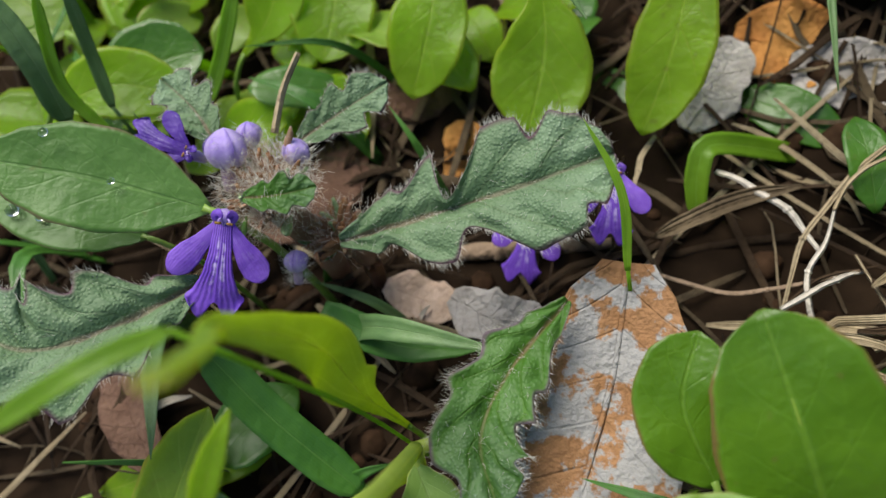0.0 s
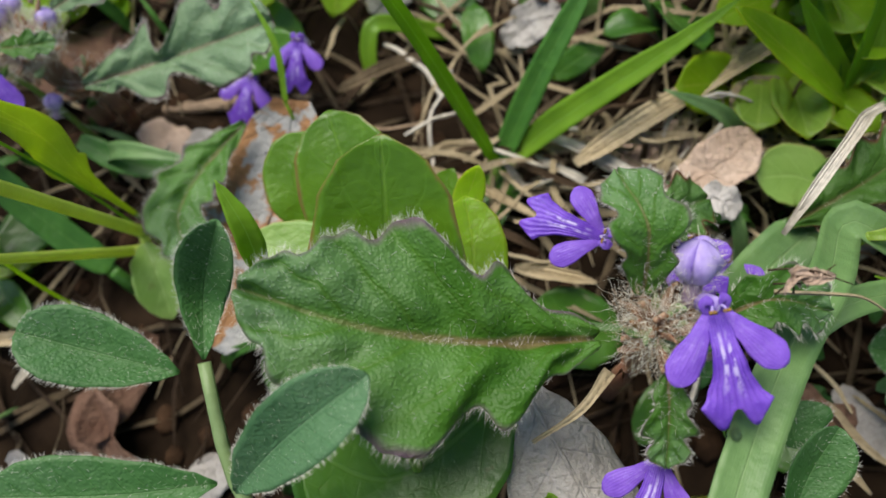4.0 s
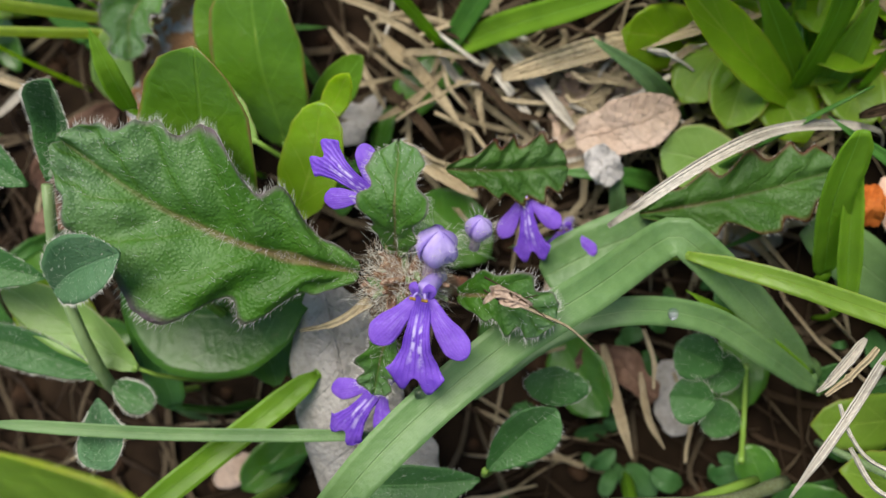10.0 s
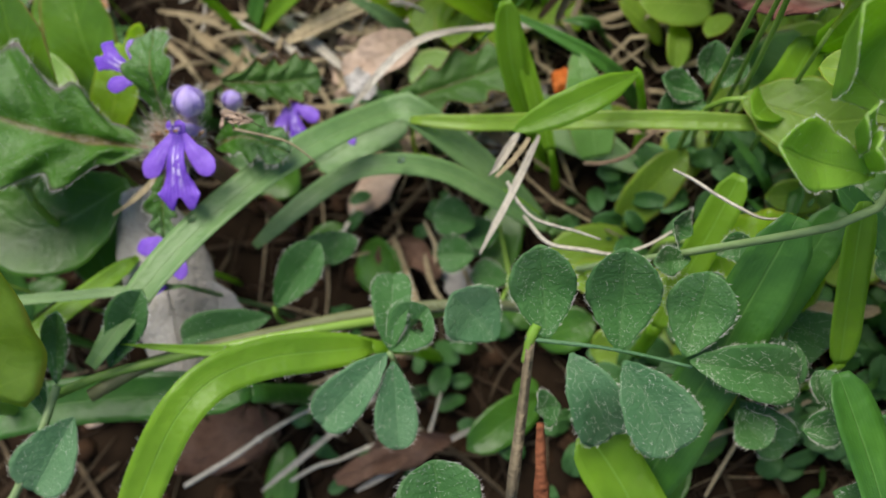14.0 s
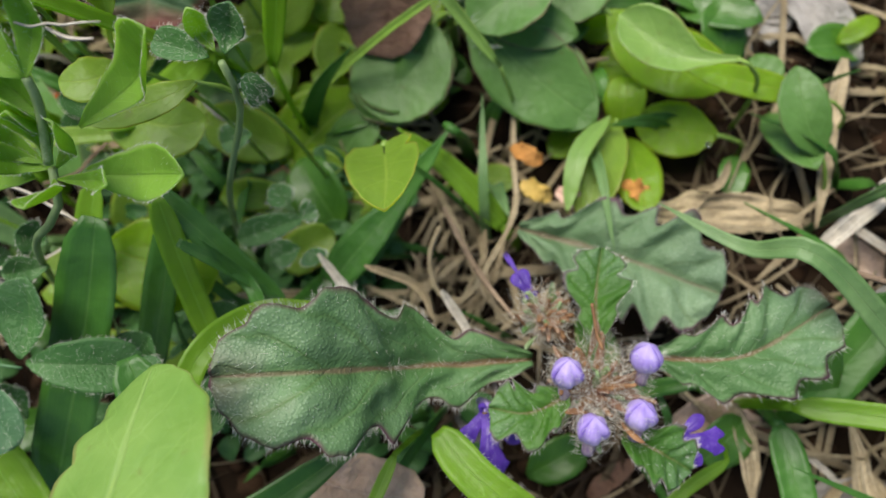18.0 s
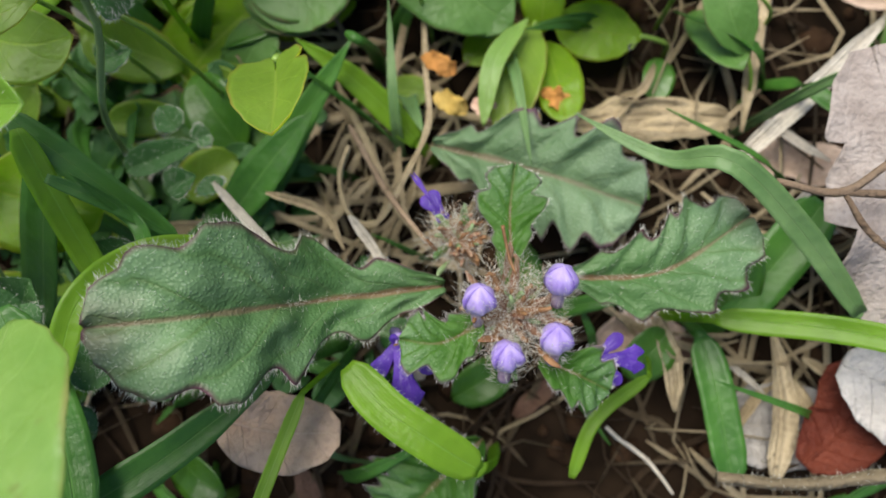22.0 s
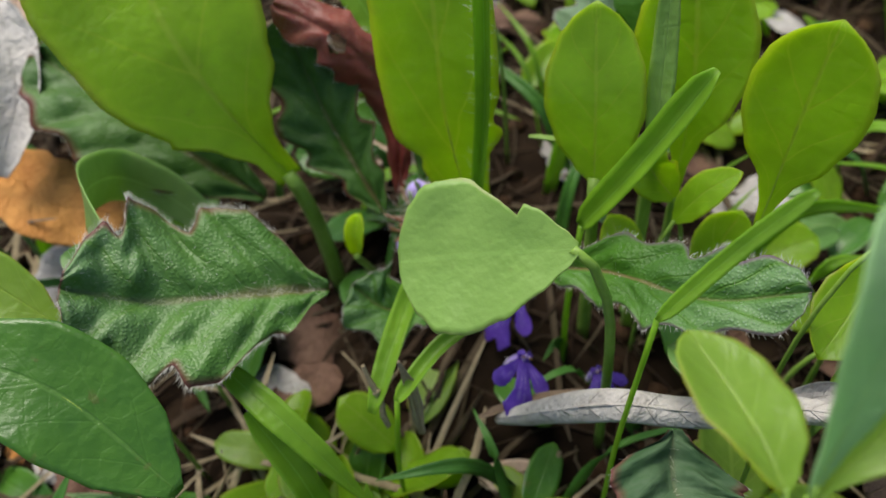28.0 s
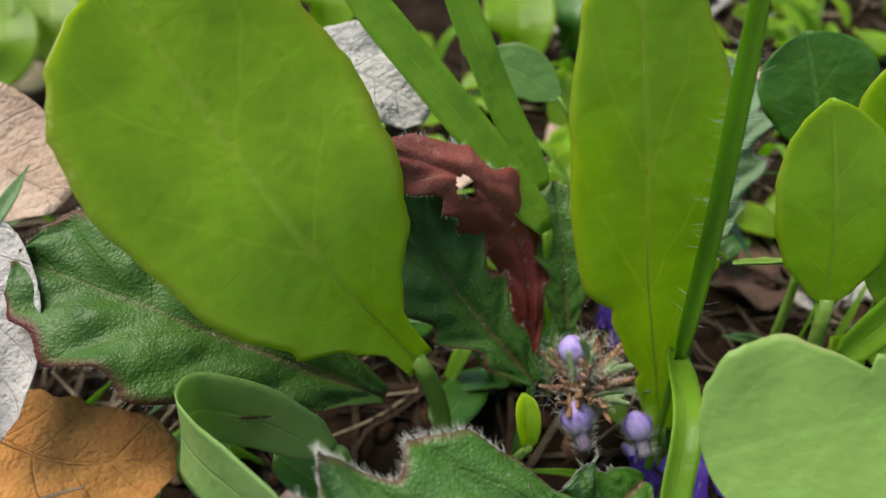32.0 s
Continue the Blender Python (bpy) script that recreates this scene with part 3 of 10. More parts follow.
def sheet_grid(pts, width, shape="spat", face=(0, 0, 1), cup=0.15, wave=0.0, teeth=0, tooth=0.2, thick=0.28, nu=22, nv=8,
               notch=0.0, quilt=0.0, roll=0.0, twist=0.0, rag=0.0, seed=0, hole=None, fold=0.0, bites=(), base_notch=0.0, slant=0.0, soft=False, corner=0.0, across=None):
    """The skin of a leaf along the line pts: cup lifts the edges, wave ripples them, teeth cut them, roll curls the sheet round its length,
    slant sweeps the sides towards the tip, soft rounds the lobes between the cuts, corner rounds the far end, across fixes
    the way its width runs."""
    rnd = random.Random(seed * 7919 + 13)
    c = spline(pts, nu)
    length = sum((b - a).length for a, b in zip(c, c[1:]))
    up = Vector(face)
    ph = [rnd.uniform(0, 6.28) for _ in range(6)]
    cuts = ([], [])
    for side in (0, 1):
        for q in range(teeth):
            un = 0.2 + 0.6 * (q + rnd.uniform(-0.2, 0.2)) / max(1, teeth - 1)
            cuts[side].append((un, rnd.uniform(0.06, 0.11), tooth * rnd.uniform(0.6, 1.2)))
    for un, side, wn, dn in bites:
        cuts[side].append((un, wn, dn))
    rows, normals, edge = [], [], []
    for i in range(nu + 1):
        u = i / nu
        t = (c[min(i + 1, nu)] - c[max(i - 1, 0)]).normalized()
        if across is not None:
            up = Vector(across).cross(t)
        n = (up - t * up.dot(t))
        n = n.normalized() if n.length > 1e-6 else t.orthogonal().normalized()
        if twist:
            n = Matrix.Rotation(radians(twist) * u, 3, t) @ n
        s = t.cross(n).normalized()
        w0 = 0.5 * width * profile(shape, u)
        row = []
        for j in range(-nv, nv + 1):
            v = j / nv
            side = 1 if v >= 0 else 0
            w = w0
            if teeth or bites:
                cut = 0.0
                for un, wn, dn in cuts[side]:
                    if soft:
                        q = max(0.0, 1 - ((u - un) / (1.4 * wn) if u > un else (un - u) / (1.0 * wn)))
                        cut = max(cut, min(0.88, 1.12 * dn) * (q * q * (3 - 2 * q)) ** (0.5 if dn > 0.6 else 0.8))
                    else:
                        cut = max(cut, dn * max(0.0, 1 - ((u - un) / (2.3 * wn) if u > un else (un - u) / (0.45 * wn))))
                w = w0 * (1 - cut) * (1 + 0.02 * noise.noise(Vector((u * 34 + ph[side], side * 3.0, seed * 2.3))))
            if rag:
                w *= 1 - rag * (0.5 + 0.5 * noise.noise(Vector((u * 7 + ph[side], side * 5.0, seed * 1.7))))
            x = v * w
            z = cup * abs(v) ** 1.6 * w + fold * abs(v) * w
            z += wave * w0 * abs(v) ** 1.5 * math.sin(ph[side] + u * 13) * (0.6 + 0.4 * math.sin(ph[4] + u * 5))
            z += 0.3 * wave * w0 * noise.noise(Vector((u * 4 + ph[5], v * 2, seed)))
            if quilt:
                saw = (u * 5 - abs(v) * 0.7 + 0.12 * noise.noise(Vector((u * 6, v * 3, seed)))) % 1.0
                z += quilt * width * (0.062 * (0.5 - 0.5 * math.cos(2 * math.pi * saw)) ** 0.6 * min(1, 3 * abs(v)) * (1 - 0.45 * abs(v)) - 0.035 * math.exp(-(v / 0.13) ** 2))
                z += quilt * width * (0.03 * noise.noise(Vector((u * 9, v * 4, seed * 3.1))) + 0.009 * noise.noise(Vector((u * 26, v * 12, seed * 1.3))))
            if roll:
                a = roll * v * (0.55 + 0.45 * u)
                rr = w0 / max(0.2, abs(roll) * (0.55 + 0.45 * u))
                x, z = rr * math.sin(a) + 0 * x, z + rr * (1 - math.cos(a)) * (1 if roll > 0 else -1)
            back = notch * length * math.exp(-(v / 0.28) ** 2) * max(0.0, (u - 0.7) / 0.3) ** 2
            if base_notch and u < 0.35:
                back -= base_notch * length * math.exp(-(v / 0.3) ** 2) * (1 - u / 0.35) ** 2
            if corner:
                back += corner * length * max(0.0, (abs(v) - 0.45) / 0.55) ** 2 * max(0.0, (u - 0.6) / 0.4) ** 2
            if slant:
                back -= slant * abs(v) ** 1.4 * w * (1 - u ** 4)
            row.append(c[i] + s * x + n * z - t * back)
        rows.append(row)
        normals.append(n)
        edge.append((s, n, t))
    verts, uvs, faces = [], [], []
    m = 2 * nv + 1
    for layer in (0, 1):
        for i, row in enumerate(rows):
            for j, p in enumerate(row):
                e = 0.35 if j in (0, m - 1) else 1.0
                verts.append(p - normals[i] * (thick * layer * e))
                uvs.append((i / nu, j / (m - 1)))
    k = (nu + 1) * m
    skip = set()
    if hole:
        hu, hv, hr = hole
        for i in range(nu):
            for j in range(m - 1):
                if ((i + 0.5) / nu - hu) ** 2 + (((j + 0.5) / (m - 1) - hv) * width / max(length, 1)) ** 2 < hr * hr:
                    skip.add((i, j))
    for i in range(nu):
        for j in range(m - 1):
            if (i, j) in skip:
                continue
            a, b, cc, d = i * m + j, i * m + j + 1, (i + 1) * m + j + 1, (i + 1) * m + j
            faces.append((a, b, cc, d))
            faces.append((k + d, k + cc, k + b, k + a))
    for i in range(nu):
        a, d = i * m, (i + 1) * m
        faces.append((a, d, k + d, k + a))
        a, d = i * m + m - 1, (i + 1) * m + m - 1
        faces.append((d, a, k + a, k + d))
    for j in range(m - 1):
        faces.append((j + 1, j, k + j, k + j + 1))
        a = nu * m
        faces.append((a + j, a + j + 1, k + a + j + 1, k + a + j))
    return verts, faces, uvs, rows, edge


def hair_mesh(verts, faces, root, tip, r):
    d = (tip - root)
    a = d.orthogonal().normalized() * r
    b = d.cross(a).normalized() * r
    k = len(verts)
    verts += [root + a, root - a * 0.5 + b * 0.87, root - a * 0.5 - b * 0.87, tip]
    faces += [(k, k + 1, k + 3), (k + 1, k + 2, k + 3), (k + 2, k, k + 3)]


def fringe(rows, edge, parent, count, length, seed, r=0.021, top=0.0, rib=0):
    """Fine hairs along both margins of a leaf, and some on its face."""
    rnd = random.Random(seed + 5)
    verts, faces = [], []
    n = len(rows) - 1
    for _ in range(int(count * 1.8)):
        side = rnd.choice((0, -1))
        f = rnd.uniform(0.12, 1) * n
        i = min(n - 1, int(f))
        p = rows[i][side].lerp(rows[i + 1][side], f - i)
        s, nn, t = edge[i]
        d = s * (1 if side else -1) + nn * rnd.uniform(-0.3, 0.7) + t * rnd.uniform(-0.2, 0.9)
        hair_mesh(verts, faces, p, p + d.normalized() * length * rnd.uniform(0.3, 0.85), r * 0.85)
    m = len(rows[0])
    for _ in range(int(top * 2)):
        i, j = rnd.randrange(1, n), rnd.randrange(1, m - 1)
        p = rows[i][j].lerp(rows[i + 1][j], rnd.random()).lerp(rows[i][j + 1 if j < m - 1 else j], rnd.random())
        s, nn, t = edge[i]
        d = nn * 0.45 + t * rnd.uniform(0.1, 1.0) + s * rnd.uniform(-0.7, 0.7)
        hair_mesh(verts, faces, p, p + d.normalized() * length * rnd.uniform(0.35, 0.85), r * 0.7)
    for _ in range(rib):
        f = rnd.uniform(0.0, 0.62) ** 1.2 * n
        i = min(n - 1, int(f))
        p = rows[i][m // 2].lerp(rows[i + 1][m // 2], f - i)
        s, nn, t = edge[i]
        d = nn * rnd.uniform(0.2, 0.8) + t * rnd.uniform(-0.2, 0.9) + s * rnd.gauss(0, 0.8)
        hair_mesh(verts, faces, p + s * rnd.gauss(0, 0.35), p + d.normalized() * length * rnd.uniform(0.7, 1.5), r)
    return build("hairs", verts, faces, None, M["hair"], parent, smooth=False)


def tube(name, pts, r0, r1, mat, parent=None, sides=7, n=14, flat=1.0, label="", bumps=0.0, face=(0, 0, 1), taper=0.0):
    c = spline(pts, n)
    verts, faces, uvs = [], [], []
    up = Vector(face)
    for i, p in enumerate(c):
        t = (c[min(i + 1, n)] - c[max(i - 1, 0)]).normalized()
        a = up - t * up.dot(t)
        a = a.normalized() if a.length > 1e-4 else t.orthogonal().normalized()
        b = t.cross(a)
        r = r0 + (r1 - r0) * i / n
        if taper:
            r *= 1 - taper + taper * math.sin(math.pi * (0.06 + 0.88 * i / n)) ** 0.5
        if bumps:
            r *= 1 + bumps * noise.noise(p * 0.35)
        for j in range(sides):
            w = 6.2832 * j / sides
            verts.append(p + b * math.cos(w) * r + a * math.sin(w) * r * flat)
            uvs.append((i / n, j / sides))
    for i in range(n):
        for j in range(sides):
            faces.append((i * sides + j, i * sides + (j + 1) % sides, (i + 1) * sides + (j + 1) % sides, (i + 1) * sides + j))
    faces.append(tuple(reversed(range(sides))))
    faces.append(tuple(n * sides + j for j in range(sides)))
    return build(name, verts, faces, uvs, mat, parent, label)


def thing(name, at, label, category, group="", kind=""):
    e = new(name)
    e.empty_display_size = 0.005
    e.location = mm(at)
    bpy.context.view_layer.update()
    return tagged(e, label, category, group, kind)


def under(parent, *obs):
    for o in obs:
        o.parent = parent
        o.matrix_parent_inverse = Matrix.Translation(parent.location).inverted()


SEED = [0]


def leaf(parent, pts, width, mat="broad", shape="spat", name="leaf", label="", hairs=0, hair=1.0, top=0, stalk=None, **kw):
    """One leaf of a plant, with its stalk down to the earth where asked for."""
    SEED[0] += 1
    downy = shape in ("ajuga", "ajuga_wide", "ajuga_taper", "bract")
    if downy:
        kw.update(slant=0.34, soft=True)
        if kw.get("teeth"):
            kw.update(teeth=4, tooth=0.3)
        if shape == "bract" and kw.get("teeth"):
            d = random.Random(SEED[0] * 5)
            kw.update(teeth=0, bites=tuple((un + d.uniform(-0.05, 0.05), side, 0.1, depth * d.uniform(0.8, 1.2)) for side in (0, 1) for un, depth in ((0.3, 0.3), (0.6, 0.34))))
    if name == "leaflet":
        kw.update(fold=0.5, cup=0.0, nu=24)
    verts, faces, uvs, rows, edge = sheet_grid(pts, width, shape, seed=SEED[0], **kw)
    ob = build(name, verts, faces, uvs, M[mat], None, label)
    if hairs or top:
        fringe(rows, edge, ob, hairs, hair, SEED[0], top=top, rib=int(0.35 * hairs) if downy else 0)
    if stalk:
        b = Vector(pts[0])
        a = (b - Vector(pts[1])).normalized()
        foot = Vector((b.x + a.x * 5, b.y + a.y * 5, 0))
        foot.z = ground(foot.x, foot.y) - 1.0
        if b.z > foot.z + 1:
            m = b + a * 4
            m.z = max(m.z, foot.z + 0.45 * (b.z - foot.z))
            r = max(0.35, 0.05 * width) if stalk is True else stalk
            tube("stalk", (b + (Vector(pts[1]) - b) * 0.06, b + a * 0.5, m.lerp(foot, 0.3), foot), r * 0.8, r, M["stem"], ob, n=9)
    if parent is None and name == "weed_leaf" and not kw.get("base_notch"):
        n = Vector(kw.get("face", (0, 0, 1))).normalized() * (0.008 * width)
        tube("midrib", [Vector(p) - n for p in pts], 0.008 * width, 0.003 * width, M["stem_pale"], ob, sides=6, n=20)
    if parent is not None:
        under(parent, ob)
    return ob



# ---- flowers, buds, rosette hearts ----
def flower(parent, at, way, out, size=11.0, mat="petal", label="violet two-lipped flower with pale streaks", spread=1.0):
    """A two-lipped flower: a tube, a broad notched lower lip, two side lobes, a short hood and dark stamens. way: along the lip; out: the side it shows."""
    at, way, out = Vector(at), Vector(way).normalized(), Vector(out).normalized()
    out = (out - way * out.dot(way)).normalized()
    s = way.cross(out).normalized()
    root = at - way * size * 0.1 - out * size * 0.6
    ob = tube("flower", (root, root.lerp(at, 0.5) - way * size * 0.05, at - way * size * 0.04), size * 0.07, size * 0.11, M["bud"], None, sides=10, n=8, label=label)
    SEED[0] += 1
    rnd = random.Random(SEED[0])

    def part(name, p, w, shape, m, face=None, **kw):
        v, f, uv, _, _ = sheet_grid(p, w, shape, face=face or out, thick=0.12, nu=22, nv=8, seed=SEED[0] + len(name), **kw)
        build(name, v, f, uv, M[m], ob)

    b = at
    part("lower_lip", (b - way * size * 0.04, b + way * size * 0.33 + out * size * 0.07, b + way * size * 0.7 + out * size * 0.03, b + way * size - out * size * 0.06), size * 0.62 * spread, "lip", mat,
         notch=0.2, corner=0.22, cup=-0.12, wave=0.13, rag=0.06)
    lobe = "petal_plain" if mat == "petal" else mat
    for k in (-1, 1):
        t = rnd.uniform(0.9, 1.1)
        part("side_lobe", (b + s * k * size * 0.05, b + s * k * size * 0.22 * spread + way * size * 0.2 * t + out * size * 0.04, b + s * k * size * 0.48 * spread + way * size * 0.5 * t),
             size * 0.3, "lobe", lobe, cup=-0.15, wave=0.06)
        part("upper_lobe", (b + s * k * size * 0.06, b + s * k * size * 0.09 - way * size * 0.09 + out * size * 0.06, b + s * k * size * 0.03 - way * size * 0.12 + out * size * 0.12), size * 0.12, "lobe", lobe,
             cup=-0.3)
        tip = b + s * k * size * 0.06 - way * size * 0.02 + out * size * 0.14
        tube("stamen", (b, b + s * k * size * 0.04 - way * size * 0.07 + out * size * 0.09, tip), size * 0.012, size * 0.014, M["bud"], ob, sides=5, n=5)
        tube("anther", (tip - s * size * 0.03, tip + out * size * 0.008, tip + s * size * 0.03), size * 0.016, size * 0.016, M["anther"], ob, sides=6, n=4)
    hv, hf = [], []
    for _ in range(40):
        f, w = rnd.random(), rnd.uniform(0, 6.28)
        d = (s * math.cos(w) + way * math.sin(w)).normalized()
        p = root.lerp(at, f) + d * size * 0.09
        hair_mesh(hv, hf, p, p + (d + out * rnd.uniform(-0.2, 0.6)) * rnd.uniform(0.4, 0.9), 0.025)
    build("hairs", hv, hf, None, M["hair"], ob, smooth=False)
    under(parent, ob)
    return ob


def bud(parent, at, way, r=1.7, mat="bud", label="closed lilac flower bud with white hairs"):
    """An egg-shaped bud of folded petals, creased from base to tip, on a short hairy tube."""
    at, way = Vector(at), Vector(way).normalized()
    a = way.orthogonal().normalized()
    b = way.cross(a)
    SEED[0] += 1
    rnd = random.Random(SEED[0])
    turn = rnd.uniform(0, 6.28)
    ob = tube("bud", (at - way * r * 2.3, at - way * r * 1.5, at - way * r * 0.6, at + way * r * 0.4), r * 0.42, r * 0.5, M["bud_tube"], None, sides=12, n=8, label=label)

    def egg(s, w, grow=1.0):
        q = math.sin(math.pi * min(1.0, 0.2 + 0.8 * s) ** 1.15) ** 0.62
        crease = (1 - abs(math.sin(1.5 * (w - turn) + 0.7 * s))) ** 3
        return at + way * r * (1.9 * s - 1.0) + (a * math.cos(w) + b * math.sin(w)) * r * 0.95 * grow * (q * (1 - 0.22 * crease) * (1 + 0.06 * math.sin(5 * w + 4 * s)))

    for k in range(3):
        V, F, U = [], [], []
        nu, nv = 16, 14
        w0 = turn + 2.094 * k
        for i in range(nu + 1):
            for j in range(nv + 1):
                x = j / nv
                lift = 1.0 + 0.16 * x * min(1.0, 4.0 * (1 - i / nu)) + 0.02 * k
                s1 = i / nu
                V.append(egg(s1, w0 + (x * 1.35 - 0.15) * 2.094, lift))
                U.append((i / nu, x))
        for i in range(nu):
            for j in range(nv):
                p = i * (nv + 1) + j
                F.append((p, p + 1, p + nv + 2, p + nv + 1))
        build("petal", V, F, U, M[mat], ob)
    hv, hf = [], []
    for _ in range(230):
        u, w = rnd.uniform(-2.4, 0.6), rnd.uniform(0, 6.28)
        d = a * math.cos(w) + b * math.sin(w)
        p = at + way * u * r + d * r * (0.9 if u > -1 else 0.62)
        hair_mesh(hv, hf, p, p + (d + way * rnd.uniform(-0.1, 0.9)) * rnd.uniform(0.6, 1.5), 0.018)
    build("hairs", hv, hf, None, M["hair"], ob, smooth=False)
    under(parent, ob)
    return ob


def heart(parent, at, r=7.0, hairs=2600, brown=9, up=(0, 0, 1)):
    """The hairy middle of a rosette: a knob of short calyx teeth, brown bracts and white hairs, on a stem to the earth."""
    at = Vector(at)
    SEED[0] += 1
    rnd = random.Random(SEED[0] * 31)
    up = Vector(up).normalized()
    foot = Vector((at.x, at.y, ground(at.x, at.y) - 1))
    st = tube("stem", (foot, foot.lerp(at, 0.5) + Vector((0.6, 0.4, 0)), at + up * 0.3 * r), r * 0.22, r * 0.3, M["stem_red"], None, n=8, bumps=0.2)
    hv, hf = [], []

    def spot():
        d = Vector((rnd.gauss(0, 1), rnd.gauss(0, 1), abs(rnd.gauss(0, 1)) * 0.8 + 0.1)).normalized()
        d = (d + up * 0.3).normalized()
        return d, at + d * r * rnd.uniform(0.25, 0.95)

    bv, bf = [], []
    for i in range(int(hairs * 1.5)):
        d, p = spot()
        q = (d + Vector((rnd.gauss(0, 0.8), rnd.gauss(0, 0.8), rnd.gauss(0, 0.6)))).normalized()
        ln = rnd.uniform(0.7, 2.0 if i % 5 < 2 else 2.9)
        bend = p + q * ln * 0.5
        tip = bend + (q + Vector((rnd.gauss(0, 0.5), rnd.gauss(0, 0.5), rnd.gauss(0, 0.4)))).normalized() * ln * 0.5
        V, F = (bv, bf) if i % 5 < 2 else (hv, hf)
        hair_mesh(V, F, p, bend + (bend - p) * 0.15, 0.026)
        hair_mesh(V, F, bend, tip, 0.02)
    parts = [st, build("hairs", hv, hf, None, M["hair"], None, smooth=False), build("tan_hairs", bv, bf, None, M["hair_tan"], None, smooth=False)]
    for i in range(brown):
        d, p = spot()
        q = (d + Vector((rnd.gauss(0, 0.4), rnd.gauss(0, 0.4), rnd.gauss(0, 0.3)))).normalized()
        v, f, uv, _, _ = sheet_grid((p - q * 1.5, p + q * 0.6, p + q * rnd.uniform(2.0, 3.6)), rnd.uniform(0.7, 1.3), "leaflet", face=d.orthogonal(), thick=0.15,
                                    nu=7, nv=3, seed=SEED[0] * 50 + i, cup=0.5)
        parts.append(build("bract", v, f, uv, M[rnd.choice(("bract", "bract", "stem_red", "stem_hairy", "ajuga"))], None))
    for i in range(54):
        d, p = spot()
        q = (d + Vector((rnd.gauss(0, 0.3), rnd.gauss(0, 0.3), 0.2))).normalized()
        parts.append(tube("calyx_tooth", (at + (p - at) * 0.4, p, p + q * 0.9), 0.7, 0.2, M[rnd.choice(("stem_hairy", "stem_red", "stem_red", "bract", "bract"))], None, sides=6, n=6))
    under(parent, *parts)


def scrap(name, t, label, category, width, mat, face=(0, 0, 1), group="", **kw):
    """A single fallen thing of one sheet: a dead leaf, a scale, a petal."""
    SEED[0] += 1
    a = dict(cup=0.2, wave=0.18, rag=0.18, thick=0.3, nu=22, nv=9)
    a.update(kw)
    shape = a.pop("shape", "dead")
    v, f, uv, _, _ = sheet_grid(t, width, shape, face=face, seed=SEED[0], **a)
    ob = build(name, v, f, uv, M[mat], None)
    if width > 5:
        n = Vector(face).normalized() * 0.05
        tube("midrib", [Vector(p) - n for p in t], 0.045 * width ** 0.7, 0.02 * width ** 0.7, M[mat], ob, sides=6, n=16, bumps=0.3)
    return tagged(ob, label, category, group)


def straw(t, w, mat="straw", label="dry bleached grass stalk lying on the litter", group="dry grass stalks", flat=0.35, name="dry_grass_stalk"):
    """A dry stalk: thin ones are round, broad ones are a creased ribbon with a rib."""
    SEED[0] += 1
    rnd = random.Random(SEED[0])
    if flat < 0.9 and w > 0.55:
        v, f, uv, rows, _ = sheet_grid(t, 2 * w, "straw", cup=rnd.uniform(0.35, 0.7), rag=0.22, wave=0.12, thick=0.2, nu=30, nv=4, twist=rnd.uniform(-40, 40), seed=SEED[0])
        ob = build(name, v, f, uv, M[mat], None)
        tube("rib", [r[4] for r in rows[2:-2:5]], 0.1 * w, 0.07 * w, M[mat], ob, sides=5, n=14)
        return tagged(ob, label, "dry grass", group)
    pts = [Vector(p) for p in spline(t, 5)] if flat < 0.9 else [Vector(p) for p in t]
    if flat < 0.9:
        ln = (pts[-1] - pts[0]).length
        pts = [p + Vector((rnd.gauss(0, 1), rnd.gauss(0, 1), rnd.gauss(0, 0.5))) * min(0.6, 0.011 * ln) for p in pts]
    ob = tube(name, pts, w, w * 0.7, M[mat], None, sides=8, n=26, flat=flat, bumps=0.22, taper=0.6)
    k = pts[len(pts) // 2]
    d = (pts[len(pts) // 2 + 1] - k).normalized() * w
    tube("joint", (k - d * 0.5, k, k + d * 0.5), w * 1.12, w * 1.12, M[mat], ob, sides=8, n=4, flat=max(flat, 0.5), taper=0.4)
    return tagged(ob, label, "dry grass", group)


def grass(pts, width, mat, shape, label, face=(0, 0, 1), hairs=0, hair=1.0, **kw):
    """A grass plant of one blade, rooted in the earth."""
    ends = [Vector(pts[0]), Vector(pts[-1])]
    low = min(ends, key=lambda p: p.z - ground(p.x, p.y))
    e = thing("grass_plant", (low.x, low.y, ground(low.x, low.y)), label, "grass", "grass plants")
    leaf(e, pts, width, mat, shape, "blade", face=face, hairs=hairs, hair=hair, **kw)
    h = low.z - ground(low.x, low.y)
    if h > 2.5:
        o = ends[1] if low is ends[0] else ends[0]
        a = (low - o).normalized()
        foot = Vector((low.x + 3 * a.x, low.y + 3 * a.y, 0))
        foot.z = ground(foot.x, foot.y) - 1
        under(e, tube("sheath", (low, low.lerp(foot, 0.5) + Vector((a.x, a.y, 0)), foot), 0.22 * width, 0.28 * width, M[mat], None, n=8, flat=0.5))
    return e


